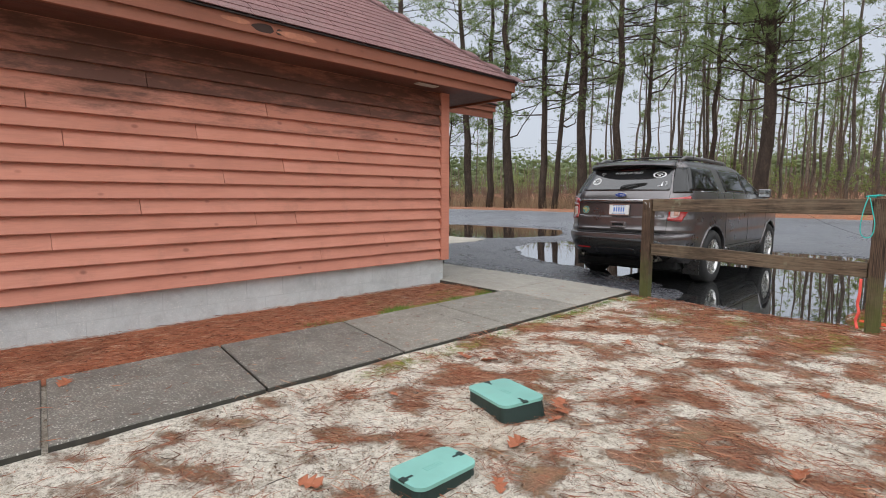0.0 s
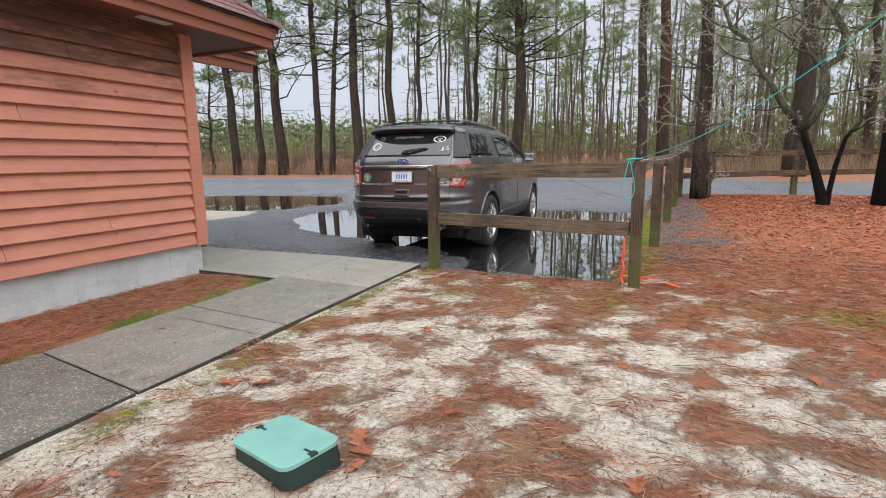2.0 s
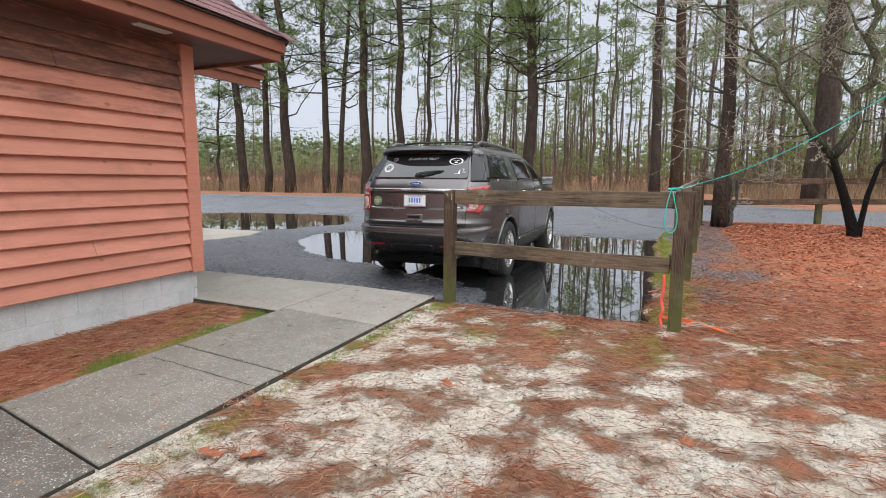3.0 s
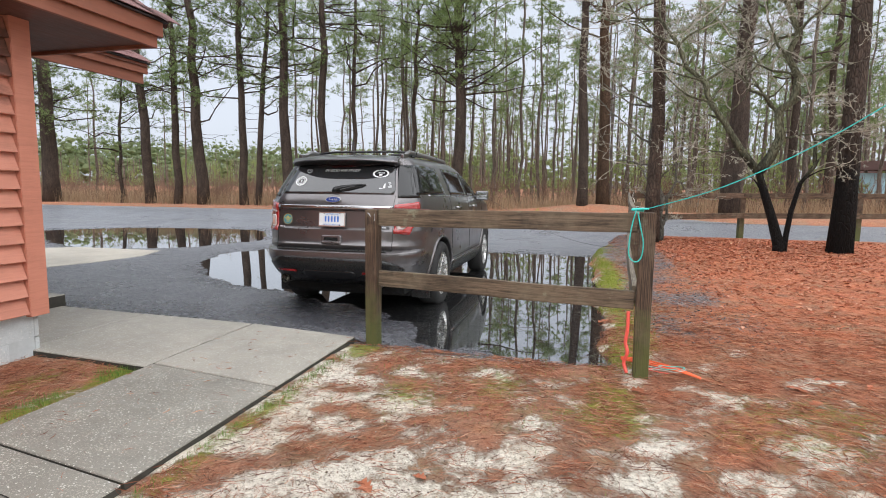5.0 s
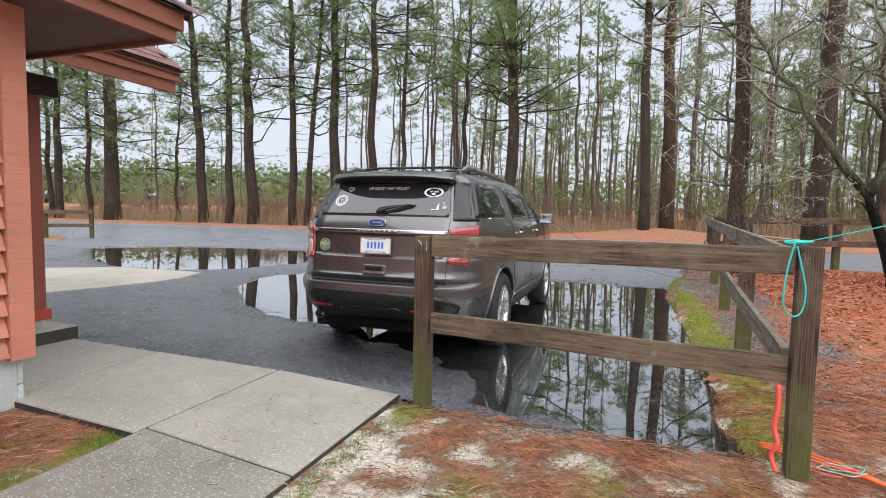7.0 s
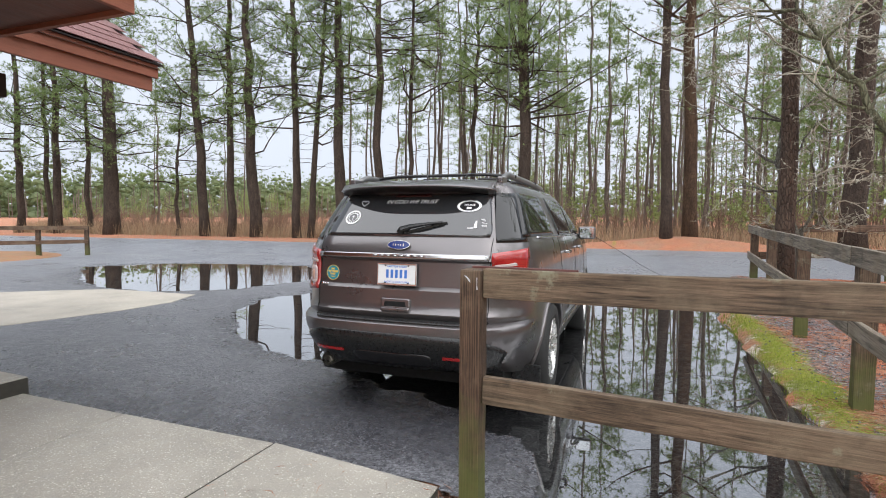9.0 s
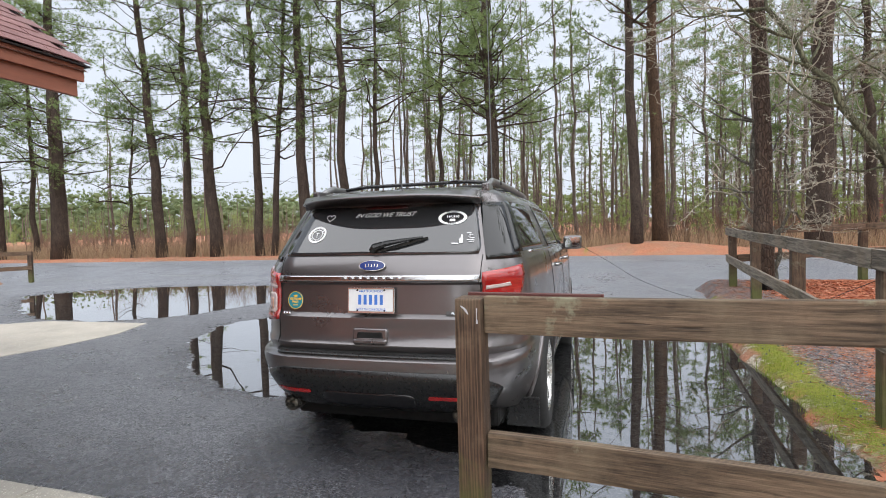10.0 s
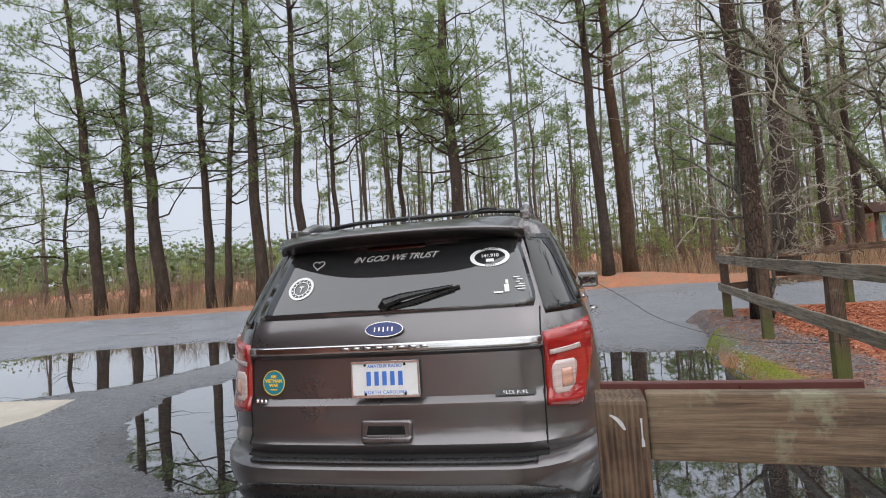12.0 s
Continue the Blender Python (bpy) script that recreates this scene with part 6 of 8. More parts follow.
# flanks
for sg in (-1, 1):
    flank("quarter_window", [(0.40, 1.335), (1.42, 1.335), (1.36, 1.655), (0.62, 1.665)], privacy_glass, sg, 0.005, label="dark privacy glass rear quarter window")
    flank("door_window", [(1.66, 1.325), (2.58, 1.315), (2.50, 1.645), (1.60, 1.662)], privacy_glass, sg, 0.005, label="dark rear door window")
    flank("door_window", [(2.66, 1.313), (3.52, 1.30), (3.02, 1.58), (2.57, 1.642)], privacy_glass, sg, 0.005, label="dark front door window")
    flank("window_trim", [(0.75, 1.318), (3.62, 1.282), (3.60, 1.296), (0.75, 1.332)], chrome, sg, 0.007, nu=30, nv=2)
    flank("window_pillar", [(2.58, 1.315), (2.66, 1.313), (2.57, 1.642), (2.50, 1.645)], gloss_black, sg, 0.004, nu=3)
    for yy in (1.56, 2.62, 3.66):
        flank("door_gap", [(yy - 0.004, 0.52), (yy + 0.004, 0.52), (yy + 0.004, 1.30), (yy - 0.004, 1.30)], grey_seam, sg, 0.0025, 0.01, nu=2, nv=16)
    flank("door_gap", [(1.56, 0.515), (3.66, 0.515), (3.66, 0.523), (1.56, 0.523)], grey_seam, sg, 0.0025, 0.01, nu=20, nv=2)
    flank("sill_trim", [(1.60, 0.30), (3.52, 0.30), (3.52, 0.47), (1.60, 0.47)], black_plastic, sg, 0.014, 0.03, nu=20, nv=4, label="black plastic sill cladding")
    flank("sill_strip", [(1.62, 0.475), (3.5, 0.475), (3.5, 0.487), (1.62, 0.487)], chrome, sg, 0.012, 0.01, nu=20, nv=2)
    for yy in (1.78, 2.84):
        v2, f2 = [], []
        pp = [skin(s_of_y(yy + d, 1.165, sg), 1.165) + Vector((sg * o, 0, 0)) for d, o in ((0.0, 0.0), (0.02, 0.035), (0.09, 0.045), (0.17, 0.035), (0.19, 0.0))]
        tube_rings(pp, [0.012, 0.015, 0.016, 0.015, 0.012], 8, v2, f2)
        dh = from_lists("door_handle", v2, f2, chrome, True, CAR)
        dh["label"] = "chrome door handle"
    # wheel-arch lip
    for ai, ya in enumerate(AXLES):
        v2, f2 = [], []
        pp = []
        for i in range(25):
            a = radians(-8 + 196 * i / 24)
            y, z = ya + 0.462 * math.cos(a), 0.375 + 0.462 * math.sin(a)
            p = skin(s_of_y(y, max(z, 0.30), sg), max(z, 0.30))
            pp.append(Vector((p.x + sg * 0.002, p.y if ai == 0 and p.y > y else y, z)))
        tube_rings(pp, [0.016] * 25, 8, v2, f2)
        from_lists("arch_lip", v2, f2, paint_car, True, CAR)
    # mirror
    b = bmesh.new()
    box(b, -0.10, 0.10, -0.055, 0.06, -0.075, 0.075, 0.03)
    for v in b.verts:
        if v.co.y > 0.02:
            v.co.x *= 0.8
            v.co.z *= 0.8
    mir = put("door_mirror", b, paint_car, CAR, Matrix.Translation((sg * 1.05, 3.28, 1.315)), "door mirror with a dark housing", True)
    b = bmesh.new()
    box(b, -0.082, 0.082, -0.0605, -0.055, -0.058, 0.058, 0.002)
    put("mirror_glass", b, simple("mirror_silver", (0.42, 0.44, 0.46), 0.03, 1.0, vary=0.01), mir, Matrix())
    b = bmesh.new()
    box(b, -0.16, -0.09, -0.03, 0.04, -0.06, -0.01, 0.012)
    if sg < 0:
        for v in b.verts:
            v.co.x *= -1
    put("mirror_arm", b, black_plastic, mir, Matrix())
    # roof rail
    v2, f2 = [], []
    pp = [Vector((sg * (0.635 - 0.02 * abs(t - 0.5)), 0.66 + 1.95 * t, 1.765 + 0.055 * min(1, 12 * min(t, 1 - t)) - 0.03 * t * t)) for t in [i / 20 for i in range(21)]]
    tube_rings(pp, [0.014 + 0.012 * min(1, 10 * min(i / 20, 1 - i / 20)) for i in range(21)], 8, v2, f2)
    rr = from_lists("roof_rail", v2, f2, simple("rail_grey", (0.22, 0.22, 0.22), 0.35, 0.6), True, CAR)
    rr["label"] = "grey roof rail"
    for t0 in (0.68, 2.42):
        b = bmesh.new()
        box(b, sg * 0.63 - 0.024, sg * 0.63 + 0.024, t0 - 0.08, t0 + 0.08, 1.735, 1.79, 0.012)
        part("rail_foot", b, paint_car, CAR)
# things on the roof
for yy in (1.05, 1.95):
    v2, f2 = [], []
    tube_rings([Vector((-0.66, yy, 1.82)), Vector((-0.4, yy, 1.845)), Vector((0.4, yy, 1.845)), Vector((0.66, yy, 1.82))], [0.014] * 4, 6, v2, f2)
    from_lists("roof_crossbar", v2, f2, black_plastic, True, CAR)
for (x, y, h, r0, nm) in ((0.0, 0.72, 0.17, 0.004, "roof_antenna"), (0.28, 1.5, 0.30, 0.006, "radio_antenna"), (0.58, 1.1, 1.55, 0.0035, "whip_antenna")):
    v2, f2 = [], []
    tube_rings([Vector((x, y, 1.765)), Vector((x, y, 1.785)), Vector((x, y - 0.01, 1.79)), Vector((x, y - 0.1 * min(h, 0.4), 1.785 + h))], [0.03, 0.024, r0 * 1.6, r0], 8, v2, f2)
    an = from_lists(nm, v2, f2, gloss_black, True, CAR)
    an["label"] = "black antenna on the car roof"
b = bmesh.new()
box(b, 0.34, 0.55, 1.0, 1.25, 1.78, 1.815, 0.01)
part("antenna_mount", b, black_plastic, CAR)
v2, f2 = [], []
tube_rings([Vector((-0.05 + 0.55 * t, 0.75 + 0.25 * math.sin(5 * t), 1.79 + 0.012 * math.sin(9 * t))) for t in [i / 14 for i in range(15)]], [0.006] * 15, 5, v2, f2)
from_lists("roof_cable", v2, f2, gloss_black, True, CAR)

# underside and wheels
b = bmesh.new()
# boxes lowered and blackened to paint in the shade under the car
box(b, -0.71, 0.71, 0.62, 4.55, 0.17, 0.36, 0.02)
box(b, -0.72, 0.72, 0.42, 0.72, 0.22, 0.48, 0.03)
part("underbody", b, shade_mat, CAR, "underbody blackened for the shade beneath the car")


def lathe(profile, seg, axis_x=True):
    b = bmesh.new()
    rings = [[b.verts.new((x, r * math.cos(2 * math.pi * i / seg), r * math.sin(2 * math.pi * i / seg))) for i in range(seg)] for x, r in profile]
    for ra, rb in zip(rings, rings[1:]):
        for i in range(seg):
            j = (i + 1) % seg
            b.faces.new((ra[i], ra[j], rb[j], rb[i]))
    bmesh.ops.recalc_face_normals(b, faces=b.faces[:])
    return b


for sg in (-1, 1):
    for ya in AXLES:
        wheel = new("wheel")
        wheel.parent = CAR
        wheel.matrix_local = Matrix.Translation((sg * 0.855, ya, WHEEL_R)) @ (Matrix() if sg > 0 else pose(0, 0, 0, 0, 0, 180))
        put("tyre", lathe([(-0.12, 0.255), (-0.128, 0.30), (-0.12, 0.36), (-0.09, 0.383), (0.09, 0.383), (0.12, 0.36), (0.128, 0.30), (0.118, 0.258), (0.1, 0.25)], 48), rubber, wheel, Matrix(), "", True)
        put("rim", lathe([(-0.1, 0.25), (0.085, 0.25), (0.108, 0.262), (0.116, 0.256), (0.112, 0.246), (0.08, 0.236), (-0.02, 0.225)], 48), alloy, wheel, Matrix(), "silver alloy rim", True)
        put("brake_disc", lathe([(0.0, 0.01), (0.0, 0.17), (-0.01, 0.17)], 32), shade_mat, wheel, Matrix())
        for k in range(10):
            b = bmesh.new()
            box(b, 0.05, 0.095, -0.018, 0.018, 0.04, 0.245, 0.006)
            for v in b.verts:
                v.co.y *= 0.7 + 2.0 * abs(v.co.z - 0.04)
                v.co.x += 0.06 * (v.co.z - 0.14)
            put("spoke", b, alloy, wheel, pose(0, 0, 0, 36 * k + (5 if k % 2 else -5), 0, 0))
        put("hub_cap", lathe([(0.1, 0.0), (0.1, 0.03), (0.085, 0.055), (0.05, 0.06)], 24), alloy, wheel, Matrix(), "", True)
    b = bmesh.new()
    box(b, sg * 0.84 - 0.11, sg * 0.84 + 0.11, 0.64, 0.66, 0.16, 0.36, 0.006)
    part("mud_flap", b, black_plastic, CAR)

# ---------------------------------------------------------------- trees
def tri_mesh(name, tris, material):
    """A mesh from an array of separate triangles, shape (n, 3, 3)."""
    tris = np.ascontiguousarray(tris, dtype=np.float32)
    n = len(tris)
    me = bpy.data.meshes.new(name)
    me.vertices.add(n * 3)
    me.vertices.foreach_set("co", tris.reshape(-1))
    me.loops.add(n * 3)
    me.loops.foreach_set("vertex_index", np.arange(n * 3, dtype=np.int32))
    me.polygons.add(n)
    me.polygons.foreach_set("loop_start", np.arange(0, n * 3, 3, dtype=np.int32))
    me.polygons.foreach_set("loop_total", np.full(n, 3, dtype=np.int32))
    me.update(calc_edges=True)
    me.materials.append(material)
    return me


TR = np.random.RandomState(7)


def tuft_templates(count, blades, length, width, spread):
    """Brushes of needles about the z axis, as triangles."""
    out = []
    for _ in range(count):
        az = TR.uniform(0, 2 * np.pi, blades)
        el = np.abs(TR.normal(0, spread, blades)) + 0.12
        L = length * TR.uniform(0.7, 1.15, blades)
        d = np.stack([np.cos(az) * np.sin(el), np.sin(az) * np.sin(el), np.cos(el)], 1)
        side = np.cross(d, TR.normal(0, 1, (blades, 3)))
        side /= np.linalg.norm(side, axis=1, keepdims=True) + 1e-9
        st = TR.uniform(0, 0.25, (blades, 1)) * length * np.array([[0, 0, 1]])
        a = st + side * width * 0.5
        b = st - side * width * 0.5
        tip = st + d * L[:, None] - np.array([[0, 0, 0.1]]) * L[:, None] * TR.uniform(0, 1, (blades, 1))
        out.append(np.stack([a, b, tip], 1))
    return out


NEAR_TUFTS = tuft_templates(16, 19, 0.185, 0.0115, 1.0)
MID_TUFTS = tuft_templates(10, 9, 0.27, 0.032, 1.1)
FAR_TUFTS = tuft_templates(8, 9, 0.42, 0.10, 1.25)
BELT_TUFTS = tuft_templates(8, 8, 0.36, 0.27, 1.4)


def place_tufts(tufts, spots):
    """spots: (position, direction, scale)."""
    out = []
    for p, d, s in spots:
        d = np.array(d, dtype=float)
        d /= np.linalg.norm(d) + 1e-9
        a = np.cross(d, TR.normal(0, 1, 3))
        a /= np.linalg.norm(a) + 1e-9
        R = np.stack([a, np.cross(d, a), d], 1)
        T = tufts[TR.randint(len(tufts))]
        out.append((T.reshape(-1, 3) @ R.T * s + np.array(p)).reshape(-1, 3, 3))
    return np.concatenate(out) if out else np.zeros((0, 3, 3))


def pine_parts(h, r, lean, seed, crown_base, n_br, tufts, per_branch, stubs=9, reach=2.3, sides=10, shoots=6, twigs=True, thick=None):
    """Trunk and limbs as lists, and the crown's needles, for a pine that stands at the origin."""
    rng = random.Random(seed)
    verts, faces = [], []
    n = 13
    wob = [Vector((rng.uniform(-1, 1), rng.uniform(-1, 1), 0)) * 0.10 for _ in range(n)]
    path, rad = [], []
    for i in range(n):
        t = i / (n - 1)
        z = -0.3 + (h + 0.3) * t
        path.append(Vector((lean[0] * z, lean[1] * z, z)) + wob[i] * (1.0 if i else 0.0))
        rad.append(max(0.03, r * (1 - 0.80 * t ** 1.15)) * (1.22 if i == 0 else 1.0))
    tube_rings(path, rad, sides, verts, faces, True, 0.12)

    def at(z):
        k = (z + 0.3) / (h + 0.3) * (n - 1)
        i = min(n - 2, max(0, int(k)))
        return path[i].lerp(path[i + 1], k - i)
    spots = []
    extra = thick[2] if thick else 0
    for b in range(n_br + stubs + extra):
        stub = n_br <= b < n_br + stubs
        t = rng.random()
        if b >= n_br + stubs:
            # a thicker layer of limbs between two heights
            t = (thick[0] + (thick[1] - thick[0]) * t - crown_base) / (h - crown_base)
        z = crown_base * rng.uniform(0.55, 1.1) if stub else crown_base + (h - crown_base) * (t ** 0.85 if b < n_br else t)
        az = rng.uniform(0, 2 * math.pi)
        L = rng.uniform(0.4, 1.5) if stub else (reach * (1.05 - 0.75 * t) * rng.uniform(0.55, 1.25))
        rise = rng.uniform(-0.15, 0.45) if not stub else rng.uniform(-0.2, 0.3)
        o = at(z)
        d = Vector((math.cos(az), math.sin(az), rise)).normalized()
        bend = Vector((rng.uniform(-0.3, 0.3), rng.uniform(-0.3, 0.3), rng.uniform(-0.05, 0.35)))
        pts = [o + d * (L * k / 4) + bend * (L * (k / 4) ** 2 * 0.85) + (Vector((rng.uniform(-1, 1), rng.uniform(-1, 1), rng.uniform(-1, 1))) * (0.05 * L) if k else Vector()) for k in range(5)]
        br = (0.009 + 0.011 * L) * (0.8 if stub else 1.0)
        tube_rings(pts, [br * (1 - 0.2 * k) for k in range(5)], 5, verts, faces, False)
        if stub:
            if rng.random() < 0.15:
                spots.append((pts[4], (d + Vector((0, 0, 0.4))), 0.8))
            continue
        # side shoots, each with a loose ball of needles at its end
        for q in range(shoots):
            u = 1.0 if q == 0 else rng.uniform(0.32, 1.0)
            k = min(3, int(u * 4))
            p = pts[k].lerp(pts[k + 1], u * 4 - k)
            sdv = Vector((rng.uniform(-1, 1), rng.uniform(-1, 1), rng.uniform(-0.15, 0.6)))
            end = p + sdv * (0.32 * L * (1.15 - u) + 0.16) if q else p
            if q and twigs:
                tube_rings([p, p.lerp(end, 0.5) + Vector((0, 0, 0.03)), end], [0.011, 0.008, 0.005], 3, verts, faces, False)
            ball = rng.uniform(0.10, 0.21)
            for w in range(max(2, int(per_branch * ball / 0.155))):
                off = Vector((rng.gauss(0, 1), rng.gauss(0, 1), rng.gauss(0, 0.6))) * ball
                spots.append((end + off, sdv * 0.3 + off * 4 + Vector((0, 0, 0.35)), rng.uniform(0.75, 1.2)))
    for q in range(6):
        spots.append((path[-1] - Vector((0, 0, 0.2 * q)), (rng.uniform(-1, 1), rng.uniform(-1, 1), 1.2), 1.0))
    return verts, faces, place_tufts(tufts, spots)


def pine(x, y, h, r, lean, seed, crown_base, n_br, label, bark_mat=None, tufts=None, per=9, reach=3.3, z=None, thick=None):
    tree = empty("pine_tree", pose(x, y, (ground_z(x, y) if z is None else z)), label, "tree", "roadside pines")
    vs, fs, needles = pine_parts(h, r, lean, seed, crown_base, n_br, tufts or NEAR_TUFTS, per, reach=reach, thick=thick)
    from_lists("trunk", vs, fs, bark_mat or pine_bark, True, tree)
    c = new("crown", tri_mesh("crown", needles, needles_mat))
    c.parent = tree
    return tree


TALL = "tall pine with a straight dark trunk across the road"
SLIM = "slender pine with a thin leaning trunk across the road"
# x, y, height, radius, lean x, lean y, crown base, limbs, label
ROADSIDE = [
    (-33.0, 20.5, 17, 0.22, 0.0, 0.0, 4.5, 36, TALL), (-31.0, 20.9, 15, 0.17, -0.01, 0.0, 4.5, 30, SLIM), (-29.6, 20.5, 17, 0.24, 0.005, 0.0, 5.0, 38, TALL), (-28.2, 21.4, 15, 0.16, 0.0, 0.01, 5, 30, SLIM),
    (-25.1, 20.5, 19, 0.42, -0.005, 0.0, 4.6, 54, "thick pine with low spreading limbs across the road"), (-20.4, 20.6, 8, 0.11, 0.03, 0.02, 3.0, 24, "small crooked young pine beside the road"),
    (-18.3, 20.5, 18, 0.27, -0.05, -0.02, 5.2, 46, TALL), (-16.6, 20.5, 17, 0.21, 0.005, 0.0, 6.0, 40, TALL), (-15.0, 20.5, 18, 0.30, -0.035, -0.01, 5.0, 50, "thick leaning pine with a crooked low limb"),
    (-12.55, 20.5, 17, 0.21, -0.01, 0.0, 5.5, 42, TALL), (-11.85, 20.6, 16, 0.16, 0.065, 0.03, 5.5, 34, SLIM), (-10.1, 20.5, 19, 0.27, -0.004, 0.0, 7.0, 44, TALL),
    (-8.2, 20.6, 18, 0.22, 0.01, 0.0, 8.0, 40, TALL), (-7.0, 21.4, 15, 0.13, 0.02, 0.01, 6.0, 28, SLIM), (-4.6, 23.5, 16, 0.14, 0.03, 0.0, 7.0, 30, SLIM), (-1.35, 20.5, 19, 0.29, -0.008, 0.0, 5.2, 50, "tall pine with a dense low cluster of green limbs"),
    (4.12, 19.45, 18, 0.21, -0.02, 0.0, 8.5, 36, "tall pine with a bare straight trunk on the far verge"), (4.99, 20.0, 18, 0.26, -0.02, 0.0, 7.5, 40, "tall pine with a reddish scar on its trunk"),
]
for k, (x, y, h, r, lx_, ly_, cb, nb, lab) in enumerate(ROADSIDE):
    pine(x, y, h, r, (lx_, ly_), 100 + k, cb - 0.9, int(nb * 1.05), lab, pine_bark_red if "reddish" in lab else pine_bark, z=0.5, thick=(5.0, 8.2, 40) if "dense" in lab else (4.2, 8.0, 24) if "spreading" in lab else (cb, cb + 4.0, 10) if lab == TALL else None)
pine(9.35, 17.95, 19, 0.34, (0.018, 0.0), 201, 7.5, 42, "big straight pine beyond the back fence", pine_bark)
pine(5.72, 9.9, 17, 0.16, (0.0, 0.0), 202, 7.5, 34, "pine with a fire-blackened foot near the fence corner", scorched_bark)
pine(9.15, 9.0, 18, 0.205, (-0.004, 0.01), 203, 8.0, 40, "stout pine with a charred black base", burnt_bark)
pine(13.3, 24.2, 16, 0.2, (-0.03, 0.0), 204, 5.5, 26, "tall pine beyond the road", pine_bark)
pine(15.6, 26.5, 17, 0.2, (-0.01, 0.0), 205, 5.5, 26, "tall pine beyond the road", pine_bark)


def twiggy(name, stems, seed, depth, mat_, parent, lich):
    """Crooked bare limbs: each stem is (points, radius); they fork again and again."""
    rng = random.Random(seed)
    verts, faces, bits, tv, tf = [], [], [], [], []

    def grow(p, d, L, r, k):
        n = 5
        pts = [p]
        for i in range(n):
            d = (d + Vector((rng.uniform(-1, 1), rng.uniform(-1, 1), rng.uniform(-0.7, 0.85))) * 0.5).normalized()
            pts.append(pts[-1] + d * (L / n))
        fine = r < 0.017
        tube_rings(pts, [max(0.0024, r * (1 - 0.13 * i)) for i in range(n + 1)], 4 if fine else 6, tv if fine else verts, tf if fine else faces, False)
        if r < 0.03:
            for q in range(2):
                bits.append((pts[rng.randint(1, n)], (rng.uniform(-1, 1), rng.uniform(-1, 1), rng.uniform(-1, 0.4)), rng.uniform(0.5, 1.2)))
        if k:
            for j in range(rng.choice((2, 2, 3))):
                u = rng.randint(2, n)
                nd = (d + Vector((rng.uniform(-1, 1), rng.uniform(-1, 1), rng.uniform(-0.6, 0.6))) * 0.95).normalized()
                grow(pts[u], nd, L * rng.uniform(0.55, 0.85), r * rng.uniform(0.45, 0.65), k - 1)
    for pts, r, forks in stems:
        P = [Vector(p) for p in pts]
        tube_rings(P, [r * (1 - 0.55 * i / (len(P) - 1)) for i in range(len(P))], 9, verts, faces, False, 0.25)
        for u, az, el, L, rr in forks:
            grow(P[u], Vector((math.cos(radians(az)) * math.cos(radians(el)), math.sin(radians(az)) * math.cos(radians(el)), math.sin(radians(el)))), L, rr, depth)
    from_lists(name, verts, faces, mat_, True, parent)
    tagged(from_lists("twig_spray", tv, tf, twig_mat, True, parent), kind="stuff")
    if lich:
        c = new("lichen", tri_mesh("lichen", place_tufts(tuft_templates(8, 6, 0.055, 0.012, 1.3), bits), lichen_mat))
        c.parent = parent


